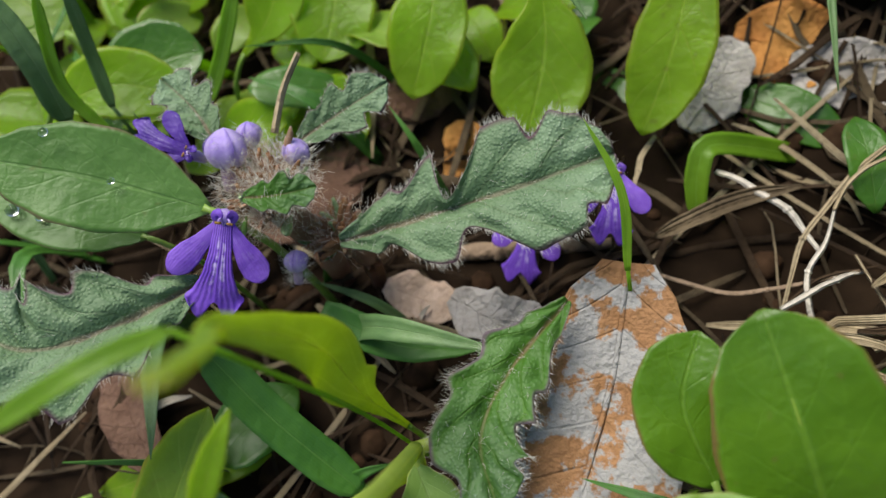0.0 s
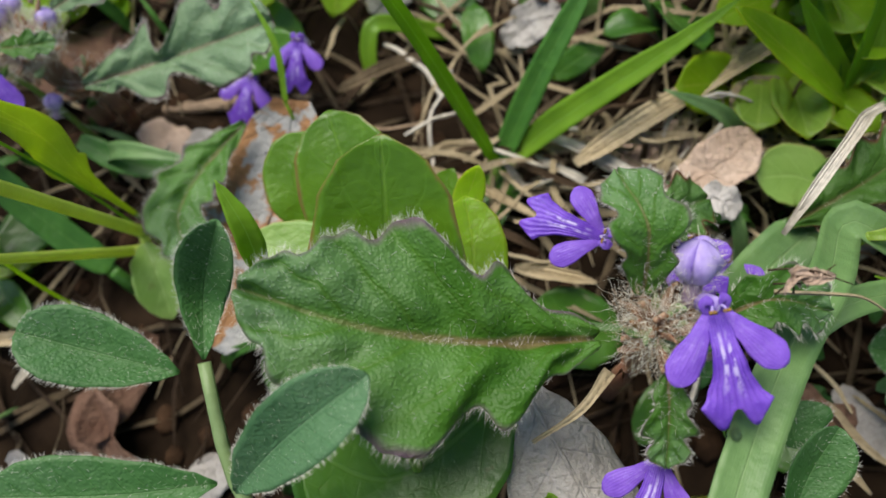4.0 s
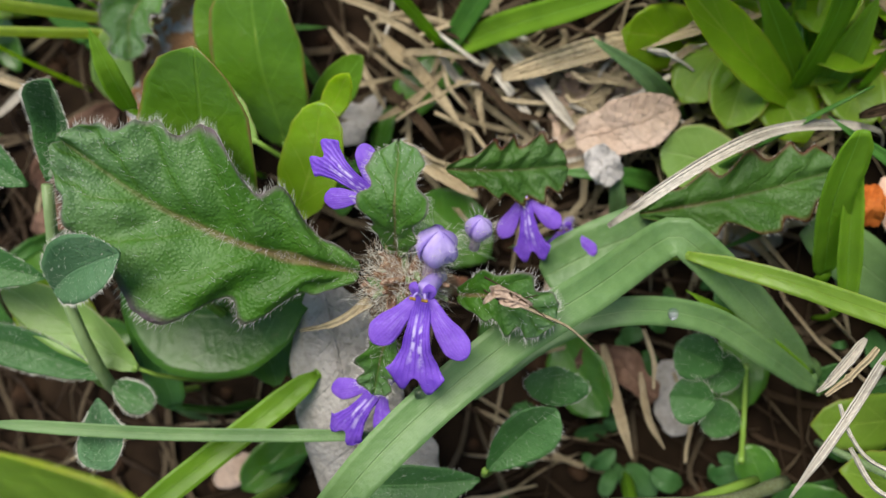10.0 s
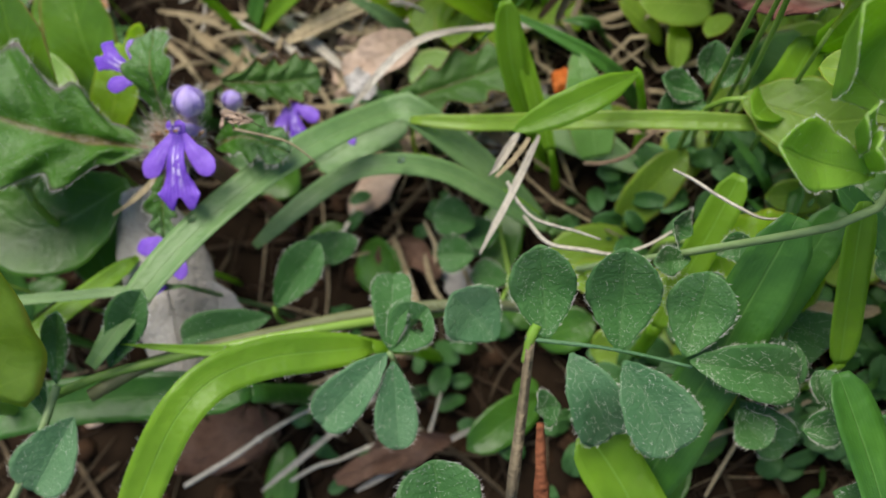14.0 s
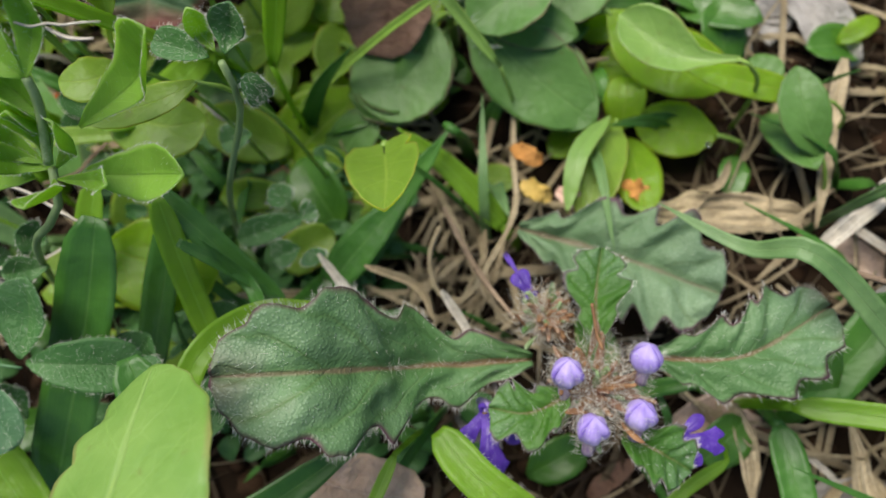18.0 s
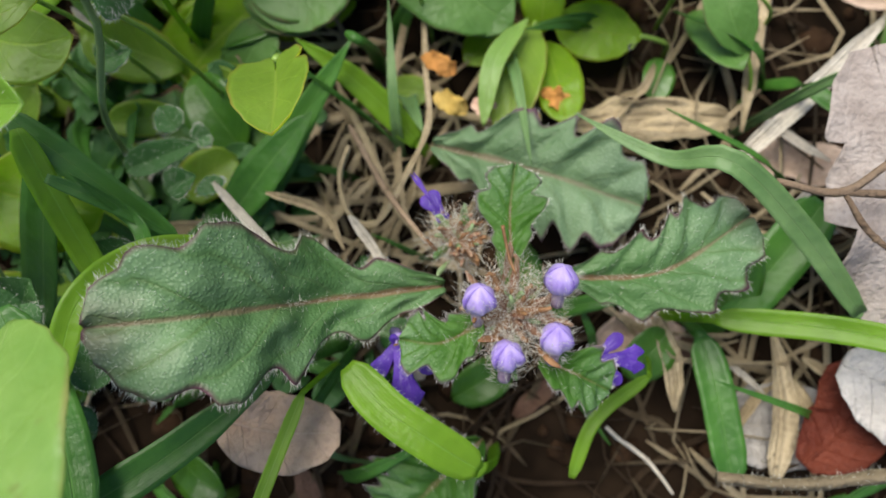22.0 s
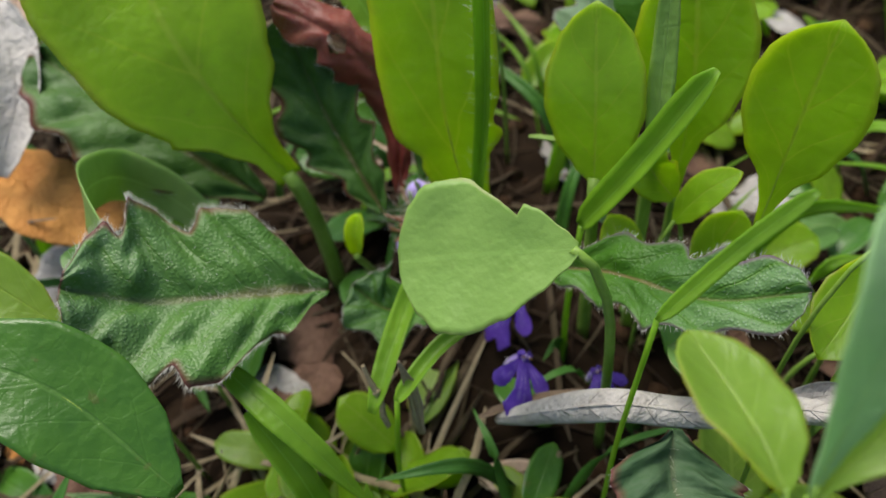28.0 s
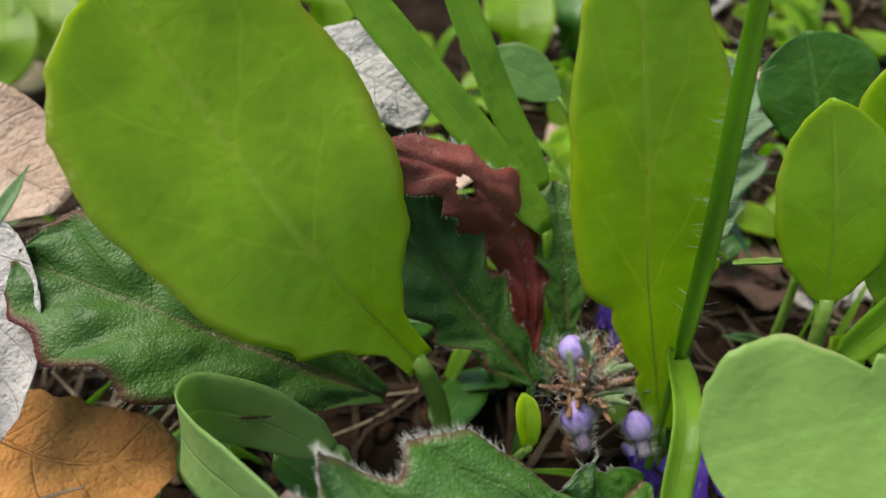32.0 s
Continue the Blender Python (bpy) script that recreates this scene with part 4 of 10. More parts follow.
def bristles(parent, pts, r, count, length):
    """Fine pale hairs round a stem."""
    SEED[0] += 1
    rnd = random.Random(SEED[0])
    c = spline(pts, 40)
    V, F = [], []
    for _ in range(count):
        i = rnd.randrange(40)
        t = (c[i + 1] - c[i]).normalized()
        a = t.orthogonal().normalized()
        d = Matrix.Rotation(rnd.uniform(0, 6.283), 3, t) @ a
        p = c[i].lerp(c[i + 1], rnd.random()) + d * r * 0.85
        hair_mesh(V, F, p, p + (d + t * rnd.gauss(0, 0.4)).normalized() * length * rnd.uniform(0.4, 1.0), 0.022)
    build("hairs", V, F, None, M["hair"], parent, smooth=False)


def dew(at, r):
    """A drop of water resting on a leaf."""
    verts, faces = [], []
    for i in range(7):
        th = math.pi * i / 6
        for j in range(12):
            w = 6.2832 * j / 12
            verts.append((at[0] + r * math.sin(th) * math.cos(w), at[1] + r * math.sin(th) * math.sin(w), at[2] + 0.75 * r * math.cos(th)))
    for i in range(6):
        for j in range(12):
            faces.append((i * 12 + j, (i + 1) * 12 + j, (i + 1) * 12 + (j + 1) % 12, i * 12 + (j + 1) % 12))
    return tagged(build("dew_drop", verts, faces, None, M["water"]), "clear round dew drop on a leaf", "water drop", "dew drops")


# ---- the things ----

ajuga_b = thing('bugle_plant', (-4.2, -6.1, -1.0), 'low hairy bugle plant with toothed grey-green leaves and violet flowers', 'flowering plant', 'bugle plants')
leaf(ajuga_b, ((-7.7, -6.2, 31.3), (-18.0, -7.0, 35.9), (-28.9, -5.7, 38.9), (-39.6, -2.2, 41.7)), 20.6, 'ajuga', 'ajuga_taper', face=(0.22, -0.12, 0.97), hairs=320, hair=1.5, top=200, teeth=0, tooth=0.32, cup=0.12, wave=0.12, quilt=1.0, nu=110, nv=9, thick=0.35, bites=((0.31, 1, 0.1, 0.34), (0.6, 1, 0.08, 0.15), (0.84, 1, 0.05, 0.14), (0.12, 1, 0.06, 0.3), (0.3, 0, 0.07, 0.34), (0.13, 0, 0.05, 0.3), (0.58, 0, 0.1, 0.12), (0.86, 0, 0.05, 0.14)))
leaf(ajuga_b, ((-3.5, -3.1, 34.8), (-3.5, 1.4, 40.9), (-5.4, 7.6, 39.4)), 7.1, 'ajuga', 'bract', face=(0.03, -0.19, 0.98), hairs=110, hair=1.1, top=40, teeth=3, tooth=0.42, cup=0.15, wave=0.1, quilt=0.8, nu=60, nv=8, thick=0.3)
leaf(ajuga_b, ((3.5, -5.2, 32.8), (8.1, -4.2, 34.8), (13.9, -5.0, 32.1)), 6.9, 'ajuga', 'bract', face=(-0.06, -0.13, 0.99), hairs=110, hair=1.3, top=30, teeth=3, tooth=0.42, cup=0.15, wave=0.1, quilt=0.8, nu=60, nv=8, thick=0.3)
leaf(ajuga_b, ((-2.1, -10.1, 34.1), (-2.2, -13.8, 33.3), (-2.5, -18.3, 30.2)), 5.2, 'ajuga', 'bract', face=(0.02, -0.06, 1.00), hairs=90, hair=1.0, top=25, teeth=3, tooth=0.42, cup=0.15, wave=0.1, quilt=0.8, nu=60, nv=8, thick=0.3)
heart(ajuga_b, (-1.9, -5.6, 32.0), 5.8, 1700, 9)
flower(ajuga_b, (1.5, -6.3, 39.2), (1.4, -9.5, -2.3), (-0.2, -2.1, 9.8), 9.9, 'petal', spread=1.0)
flower(ajuga_b, (-7.2, 2.0, 37.2), (-6.9, 2.6, 1.1), (0.9, -3.0, 9.5), 7.5, 'petal', spread=1.0)
flower(ajuga_b, (5.5, 7.8, 17.1), (2.5, -5.7, -1.5), (-0.6, -3.0, 9.5), 8.0, 'petal', spread=1.0)
flower(ajuga_b, (-2.7, -17.9, 27.6), (-2.2, -5.2, -1.0), (0.3, -0.4, 10.0), 8.5, 'petal', spread=1.0)
flower(ajuga_b, (11.0, 6.0, 12.2), (1.5, -3.3, -0.9), (-1.1, -2.7, 9.6), 7.0, 'petal', spread=1.0)
bud(ajuga_b, (1.0, -0.9, 38.0), (1.0, 7.5, 7.5), 2.04, 'bud')
bud(ajuga_b, (3.4, 2.2, 31.5), (1.0, 7.5, 7.5), 1.38, 'bud')
under(ajuga_b, tube('dry_style', ((7.5, -4.0, 36.6), (13.0, -4.5, 36.4), (15.5, -4.9, 35.8), (18.5, -6.4, 34.0)), 0.22, 0.1, M['straw']))
under(ajuga_b, tube('dry_bract', ((-6.4, -9.0, 28.5), (-9.6, -12.6, 27.9), (-14.3, -15.2, 25.5)), 0.60, 0.20, M['straw'], flat=0.3, bumps=0.4))
ajuga_c = thing('bugle_plant', (19.2, 12.6, -3.1), 'dark green toothed bugle leaves low in the grass', 'flowering plant', 'bugle plants')
leaf(ajuga_c, ((19.2, 10.6, 12.1), (29.6, 15.8, 12.0), (40.6, 22.8, 9.8)), 11.0, 'ajuga_dark', 'ajuga', face=(-0.06, -0.11, 0.99), hairs=60, hair=1.0, teeth=3, tooth=0.32, cup=0.12, wave=0.12, quilt=1.0, nu=110, nv=9, thick=0.35)
leaf(ajuga_c, ((-3.9, 8.1, 22.7), (2.3, 10.3, 19.4), (9.0, 13.4, 16.0)), 9.3, 'ajuga_dark', 'ajuga', face=(0.10, -0.08, 0.99), hairs=50, teeth=3, tooth=0.32, cup=0.12, wave=0.12, quilt=1.0, nu=110, nv=9, thick=0.35)
ajuga_a = thing('bugle_plant', (-84.0, 44.1, -7.6), 'hairy bugle plant with silvery toothed leaves and violet flowers', 'flowering plant', 'bugle plants')
leaf(ajuga_a, ((-75.7, 39.3, 11.4), (-65.3, 41.2, 12.8), (-55.6, 42.9, 14.4), (-46.5, 45.3, 15.2)), 14.0, 'ajuga_grey', 'ajuga', face=(0.10, -0.32, 0.94), hairs=300, hair=1.4, top=140, teeth=0, tooth=0.32, cup=0.12, wave=0.12, quilt=1.0, nu=110, nv=9, thick=0.35, bites=((0.42, 0, 0.075, 0.85), (0.24, 0, 0.06, 0.3), (0.72, 0, 0.06, 0.3), (0.45, 1, 0.12, 0.52), (0.16, 1, 0.06, 0.4), (0.84, 1, 0.04, 0.2)))
leaf(ajuga_a, ((-87.7, 33.0, 17.2), (-95.5, 27.6, 19.9), (-102.9, 25.1, 21.6), (-109.5, 27.8, 24.4)), 15.1, 'ajuga_grey', 'ajuga', face=(0.43, -0.15, 0.89), hairs=150, hair=1.2, top=80, teeth=3, tooth=0.32, cup=0.12, wave=0.12, quilt=1.0, nu=110, nv=9, thick=0.35)
leaf(ajuga_a, ((-80.5, 50.5, 14.7), (-76.0, 53.5, 15.0), (-70.5, 56.8, 15.3)), 6.6, 'ajuga_grey', 'bract', face=(0.20, -0.36, 0.91), hairs=80, teeth=3, tooth=0.42, cup=0.15, wave=0.1, quilt=0.8, nu=60, nv=8, thick=0.3)
leaf(ajuga_a, ((-90.7, 51.3, 15.1), (-93.5, 55.3, 16.5), (-97.3, 58.8, 17.9)), 7.2, 'ajuga_grey', 'bract', face=(0.32, -0.35, 0.88), hairs=80, teeth=3, tooth=0.42, cup=0.15, wave=0.1, quilt=0.8, nu=60, nv=8, thick=0.3)
leaf(ajuga_a, ((-83.3, 40.8, 19.9), (-79.5, 40.7, 20.1), (-76.0, 42.1, 18.8)), 4.5, 'ajuga', 'bract', face=(0.26, -0.29, 0.92), hairs=60, teeth=3, tooth=0.42, cup=0.15, wave=0.1, quilt=0.8, nu=60, nv=8, thick=0.3)
leaf(ajuga_a, ((-51.9, 32.1, 9.6), (-57.9, 24.8, 9.8), (-60.6, 18.4, 9.7), (-59.1, 12.4, 8.8)), 10.1, 'ajuga', 'ajuga', face=(0.10, -0.11, 0.99), hairs=180, hair=1.5, top=60, teeth=3, tooth=0.32, cup=0.12, wave=0.12, quilt=1.0, nu=110, nv=9, thick=0.35)
heart(ajuga_a, (-82.9, 43.7, 13.2), 7.0)
heart(ajuga_a, (-77.5, 42.6, 5.8), 5.0, 260, 9)
flower(ajuga_a, (-84.9, 37.8, 19.9), (-1.7, -8.6, -3.6), (4.7, -4.2, 7.8), 9.5, 'petal', spread=1.0)
flower(ajuga_a, (-92.3, 48.5, 17.6), (-5.3, 1.8, 2.1), (5.0, -4.9, 7.2), 7.0, 'petal_dark', spread=1.0)
flower(ajuga_a, (-46.3, 49.2, 3.7), (-0.7, -4.7, -2.0), (-0.2, -4.8, 8.8), 8.2, 'petal', spread=1.0)
flower(ajuga_a, (-56.7, 48.2, -4.0), (-1.2, -4.3, -1.6), (1.3, -4.1, 9.0), 8.4, 'petal', spread=1.0)
bud(ajuga_a, (-87.0, 48.2, 18.5), (1.0, 7.5, 7.5), 2.18, 'bud')
bud(ajuga_a, (-79.8, 48.0, 16.8), (1.0, 7.5, 7.5), 1.46, 'bud')
bud(ajuga_a, (-81.2, 38.1, 10.2), (1.0, 7.5, 7.5), 1.24, 'bud')
bud(ajuga_a, (-85.9, 51.2, 16.3), (1.0, 7.5, 7.5), 1.38, 'bud')
under(ajuga_a, tube('dry_stalk', ((-82.7, 50.7, 16.4), (-81.1, 54.4, 18.9), (-78.5, 56.8, 21.7)), 0.45, 0.35, M['straw']))
ajuga_d = thing('bugle_plant', (135.1, -24.5, -0.9), 'hairy bugle rosette with broad toothed leaves and lilac buds', 'flowering plant', 'bugle plants')
leaf(ajuga_d, ((128.4, -22.1, 26.4), (116.1, -23.6, 31.0), (106.1, -25.4, 43.5), (96.0, -26.4, 46.2)), 17.4, 'ajuga_purple', 'ajuga', face=(0.26, -0.03, 0.96), hairs=320, hair=1.4, top=170, teeth=0, tooth=0.32, cup=0.12, wave=0.12, quilt=1.0, nu=110, nv=9, thick=0.35, bites=((0.44, 1, 0.1, 0.3), (0.22, 1, 0.07, 0.38), (0.74, 1, 0.07, 0.18), (0.9, 1, 0.04, 0.15), (0.3, 0, 0.1, 0.42), (0.52, 0, 0.08, 0.25), (0.74, 0, 0.06, 0.18), (0.12, 0, 0.05, 0.25)))
leaf(ajuga_d, ((142.3, -21.4, 25.6), (154.1, -20.8, 24.8), (165.2, -14.3, 23.0)), 13.9, 'ajuga_purple', 'ajuga', face=(-0.09, -0.06, 0.99), hairs=170, hair=1.2, top=60, teeth=3, tooth=0.32, cup=0.12, wave=0.12, quilt=1.0, nu=110, nv=9, thick=0.35)
leaf(ajuga_d, ((136.2, -19.5, 27.3), (136.2, -14.0, 27.1), (137.0, -7.8, 25.9)), 8.5, 'ajuga', 'bract', face=(0.03, -0.11, 0.99), hairs=80, teeth=3, tooth=0.42, cup=0.15, wave=0.1, quilt=0.8, nu=60, nv=8, thick=0.3)
leaf(ajuga_d, ((126.6, -1.6, 11.3), (140.1, -5.9, 13.8), (154.2, -11.7, 16.0)), 18.8, 'ajuga_grey', 'ajuga', face=(-0.00, -0.14, 0.99), hairs=80, teeth=3, tooth=0.32, cup=0.12, wave=0.12, quilt=1.0, nu=110, nv=9, thick=0.35)
leaf(ajuga_d, ((132.7, -26.4, 29.6), (128.0, -28.6, 30.6), (123.4, -28.1, 30.0)), 8.6, 'ajuga', 'bract', face=(0.08, -0.01, 1.00), hairs=80, top=20, teeth=3, tooth=0.42, cup=0.15, wave=0.1, quilt=0.8, nu=60, nv=8, thick=0.3)
leaf(ajuga_d, ((139.0, -30.6, 27.5), (142.9, -32.3, 28.0), (147.0, -34.4, 26.4)), 8.1, 'ajuga', 'bract', face=(-0.02, 0.02, 1.00), hairs=80, top=20, teeth=3, tooth=0.42, cup=0.15, wave=0.1, quilt=0.8, nu=60, nv=8, thick=0.3)
leaf(ajuga_d, ((132.6, -41.2, 15.2), (127.6, -45.8, 14.9), (120.8, -52.4, 12.4)), 17.0, 'ajuga', 'ajuga', face=(0.07, 0.09, 0.99), hairs=60, teeth=3, tooth=0.32, cup=0.12, wave=0.12, quilt=1.0, nu=110, nv=9, thick=0.35)
leaf(ajuga_d, ((110.0, -4.1, 2.0), (91.1, 2.9, 4.3), (79.5, 5.9, 5.6)), 13.3, 'ajuga_dark', 'ajuga', face=(0.24, -0.16, 0.96), hairs=0, teeth=3, tooth=0.32, cup=0.12, wave=0.12, quilt=1.0, nu=110, nv=9, thick=0.35)
heart(ajuga_d, (136.0, -25.4, 25.4), 7.5, 1700, 14)
heart(ajuga_d, (129.8, -16.4, 23.1), 4.4, 900, 6)
bud(ajuga_d, (132.4, -23.7, 32.0), (1.0, 7.5, 7.5), 1.77, 'bud')
bud(ajuga_d, (141.4, -21.7, 31.7), (1.0, 7.5, 7.5), 1.77, 'bud')
bud(ajuga_d, (140.7, -28.1, 30.8), (1.0, 7.5, 7.5), 1.77, 'bud')
bud(ajuga_d, (135.3, -29.9, 30.9), (1.0, 7.5, 7.5), 1.77, 'bud')
flower(ajuga_d, (123.1, -28.7, 26.8), (0.6, -6.9, -1.1), (1.9, -0.1, 9.8), 8.0, 'petal_dark', spread=1.0)
flower(ajuga_d, (146.0, -30.9, 23.9), (4.1, -0.1, -0.3), (-0.6, 0.1, 10.0), 6.0, 'petal_dark', spread=1.0)
flower(ajuga_d, (128.0, -13.4, 25.0), (-4.2, 6.3, 1.2), (1.2, -1.7, 9.8), 6.0, 'petal_dark', label='withered dark violet flower', spread=0.22)
bud(ajuga_d, (117.7, 8.3, 3.3), (1.0, 7.5, 7.5), 1.42, 'bud')
under(ajuga_d, tube('dry_calyx', ((135.0, -16.2, 33.9), (135.7, -19.5, 32.4), (136.4, -21.3, 32.1)), 0.22, 0.15, M['bract'], bumps=0.5))
ajuga_f = thing('bugle_plant', (49.9, 74.6, 9.1), 'large bugle rosette with maroon-edged hairy leaves among weeds', 'flowering plant', 'bugle plants')
leaf(ajuga_f, ((39.6, 58.5, 37.0), (28.7, 57.8, 40.3), (19.6, 57.8, 41.9), (11.7, 57.6, 47.1)), 22.8, 'ajuga_sheen', 'ajuga_wide', face=(0.02, -0.36, 0.93), hairs=520, hair=1.5, top=220, teeth=0, tooth=0.32, cup=0.12, wave=0.12, quilt=1.0, nu=110, nv=9, thick=0.35, bites=((0.44, 1, 0.08, 0.24), (0.78, 1, 0.07, 0.28), (0.18, 0, 0.1, 0.36), (0.5, 0, 0.08, 0.22), (0.76, 0, 0.07, 0.24)))
leaf(ajuga_f, ((52.8, 63.9, 23.4), (45.6, 62.3, 25.5), (41.5, 64.5, 29.3)), 12.1, 'ajuga', 'bract', face=(-0.15, -0.32, 0.94), hairs=60, teeth=3, tooth=0.42, cup=0.15, wave=0.1, quilt=0.8, nu=60, nv=8, thick=0.3)
leaf(ajuga_f, ((65.8, 60.8, 30.9), (72.5, 52.8, 38.0), (79.5, 43.2, 43.4), (87.2, 38.5, 48.7)), 11.6, 'ajuga', 'ajuga', face=(-0.28, -0.31, 0.91), hairs=160, hair=1.2, top=60, teeth=3, tooth=0.32, cup=0.12, wave=0.12, quilt=1.0, nu=110, nv=9, thick=0.35)
leaf(ajuga_f, ((30.0, 83.3, 29.7), (17.4, 91.8, 37.0), (6.8, 100.5, 42.2), (-1.5, 108.4, 44.5)), 21.0, 'ajuga_dark', 'ajuga', face=(0.10, -0.54, 0.84), hairs=160, hair=1.0, bites=((0.3, 1, 0.1, 0.16), (0.55, 1, 0.1, 0.18), (0.8, 1, 0.08, 0.16), (0.35, 0, 0.1, 0.16), (0.6, 0, 0.1, 0.18), (0.82, 0, 0.08, 0.14)), cup=0.12, wave=0.12, quilt=1.0, nu=110, nv=9, thick=0.35)
leaf(ajuga_f, ((47.1, 78.4, 27.1), (41.8, 88.7, 37.0), (39.3, 94.8, 44.9), (38.2, 97.0, 50.9)), 15.3, 'ajuga_dark', 'ajuga', face=(-0.11, -0.53, 0.84), hairs=80, teeth=3, tooth=0.32, cup=0.12, wave=0.12, quilt=1.0, nu=110, nv=9, thick=0.35)
leaf(ajuga_f, ((49.8, 83.3, 25.8), (51.4, 90.0, 38.2), (45.9, 92.2, 48.6), (37.5, 96.5, 53.1)), 10.4, 'ajuga_red', 'ajuga', face=(-0.16, -0.53, 0.83), hairs=120, hair=0.9, hole=(0.72, 0.4, 0.045), cup=-0.4, teeth=3, tooth=0.32, wave=0.12, quilt=1.0, nu=110, nv=9, thick=0.35)
leaf(ajuga_f, ((54.2, 83.0, 28.3), (56.3, 87.7, 36.1), (58.2, 94.2, 42.6)), 8.2, 'ajuga_dark', 'bract', face=(-0.26, -0.41, 0.88), hairs=60, teeth=3, tooth=0.42, cup=0.15, wave=0.1, quilt=0.8, nu=60, nv=8, thick=0.3)
leaf(ajuga_f, ((80.6, 86.5, 29.0), (85.3, 95.2, 35.7), (91.9, 107.4, 43.5)), 19.4, 'ajuga_grey', 'ajuga', face=(-0.34, -0.44, 0.83), hairs=30, teeth=3, tooth=0.32, cup=0.12, wave=0.12, quilt=1.0, nu=110, nv=9, thick=0.35)
heart(ajuga_f, (53.6, 77.2, 23.4), 8.0, 700, 18)
bud(ajuga_f, (52.7, 79.6, 29.6), (1.0, 7.5, 7.5), 1.73, 'bud')
bud(ajuga_f, (50.0, 73.9, 24.9), (1.0, 7.5, 7.5), 1.87, 'bud')
bud(ajuga_f, (56.8, 70.8, 22.5), (1.0, 7.5, 7.5), 1.73, 'bud')
flower(ajuga_f, (61.4, 84.8, 28.5), (-0.6, -2.9, -2.9), (-3.5, -6.4, 6.9), 7.0, 'petal_dark', spread=0.4)
flower(ajuga_f, (58.9, 71.2, 12.2), (1.6, -4.3, -3.7), (-3.1, -5.0, 8.1), 7.0, 'petal_dark', spread=1.0)
flower(ajuga_f, (64.1, 65.7, 18.2), (-2.8, -2.3, -3.5), (-4.8, -3.2, 8.2), 9.0, 'petal_dark', spread=1.0)
leaf(ajuga_f, ((75.4, 35.7, 30.0), (73.9, 29.5, 28.6), (74.2, 21.3, 28.8)), 17.5, 'ajuga_tipred', 'ajuga_wide', face=(0.18, -0.22, 0.96), hairs=60, bites=((0.3, 0, 0.08, 0.12), (0.55, 0, 0.08, 0.14), (0.35, 1, 0.08, 0.12), (0.6, 1, 0.08, 0.14)), cup=0.12, wave=0.12, quilt=1.0, nu=110, nv=9, thick=0.35)
flower(ajuga_f, (62.1, 52.2, 22.2), (-1.3, -4.2, -0.9), (3.5, -5.0, 7.9), 8.0, 'petal_dark', spread=1.0)
flower(ajuga_f, (71.4, 49.0, 20.9), (1.1, -3.0, -0.8), (2.7, -4.9, 8.3), 6.0, 'petal_dark', spread=1.0)
tagged(leaf(None, ((-30.6, 6.5, 8.8), (-33.8, 15.7, 17.6), (-36.6, 25.8, 22.3)), 13.8, 'broad_mid', 'round', face=(-0.07, -0.15, 0.99), stalk=True, name='weed_leaf', nu=26, nv=8, cup=0.14, wave=0.06, thick=0.35), 'glossy rounded green leaf with a pinched tip', 'leaf', 'broad weed leaves')
tagged(leaf(None, ((-40.1, 14.1, 11.2), (-42.5, 20.1, 15.3), (-40.8, 25.8, 17.5)), 8.4, 'broad_mid', 'round', face=(0.00, -0.18, 0.98), stalk=True, name='weed_leaf', nu=26, nv=8, cup=0.14, wave=0.06, thick=0.35), 'yellowish rounded leaf with reddish rim', 'leaf', 'broad weed leaves')
tagged(leaf(None, ((-28.7, 9.9, 7.8), (-24.9, 16.0, 10.9), (-21.8, 20.8, 13.7)), 6.2, 'broad_mid', 'oval', face=(-0.13, -0.14, 0.98), stalk=True, name='weed_leaf', nu=26, nv=8, cup=0.14, wave=0.06, thick=0.35), 'broad smooth green weed leaf on its stalk', 'leaf', 'broad weed leaves')
tagged(leaf(None, ((-31.1, 5.4, 17.1), (-38.5, 8.0, 18.3), (-46.9, 10.5, 19.4)), 8.3, 'pale', 'oval', face=(-0.03, -0.09, 1.00), stalk=True, name='weed_leaf', nu=26, nv=8, cup=0.14, wave=0.06, thick=0.35), 'pale green rounded leaf lying low', 'leaf', 'broad weed leaves')
tagged(leaf(None, ((-26.6, -13.8, 29.2), (-27.1, -1.8, 33.7), (-26.2, 10.2, 44.4)), 14.9, 'broad_mid', 'round', face=(0.01, -0.12, 0.99), stalk=True, name='weed_leaf', nu=26, nv=8, cup=0.14, wave=0.06, thick=0.35), 'large glossy rounded green leaf', 'leaf', 'broad weed leaves')
tagged(leaf(None, ((-20.1, -3.3, 23.4), (-19.3, 4.7, 25.2), (-19.9, 11.3, 26.7)), 7.5, 'broad', 'round', face=(0.13, -0.17, 0.98), stalk=True, name='weed_leaf', nu=26, nv=8, cup=0.14, wave=0.06, thick=0.35), 'broad smooth green weed leaf on its stalk', 'leaf', 'broad weed leaves')
tagged(leaf(None, ((-20.8, 9.3, 22.2), (-19.7, 12.8, 22.9), (-18.2, 15.4, 25.5)), 3.6, 'broad', 'oval', face=(0.13, -0.22, 0.97), stalk=True, name='weed_leaf', nu=26, nv=8, cup=0.14, wave=0.06, thick=0.35), 'broad smooth green weed leaf on its stalk', 'leaf', 'broad weed leaves')
tagged(leaf(None, ((-87.7, 40.6, 18.5), (-97.1, 42.0, 23.6), (-107.6, 42.7, 28.6)), 10.8, 'bluish', 'oval', face=(0.38, -0.29, 0.88), stalk=True, name='weed_leaf', nu=26, nv=8, cup=0.14, wave=0.06, thick=0.35), 'bluish-green smooth oval leaf with dew drops', 'leaf', 'broad weed leaves')
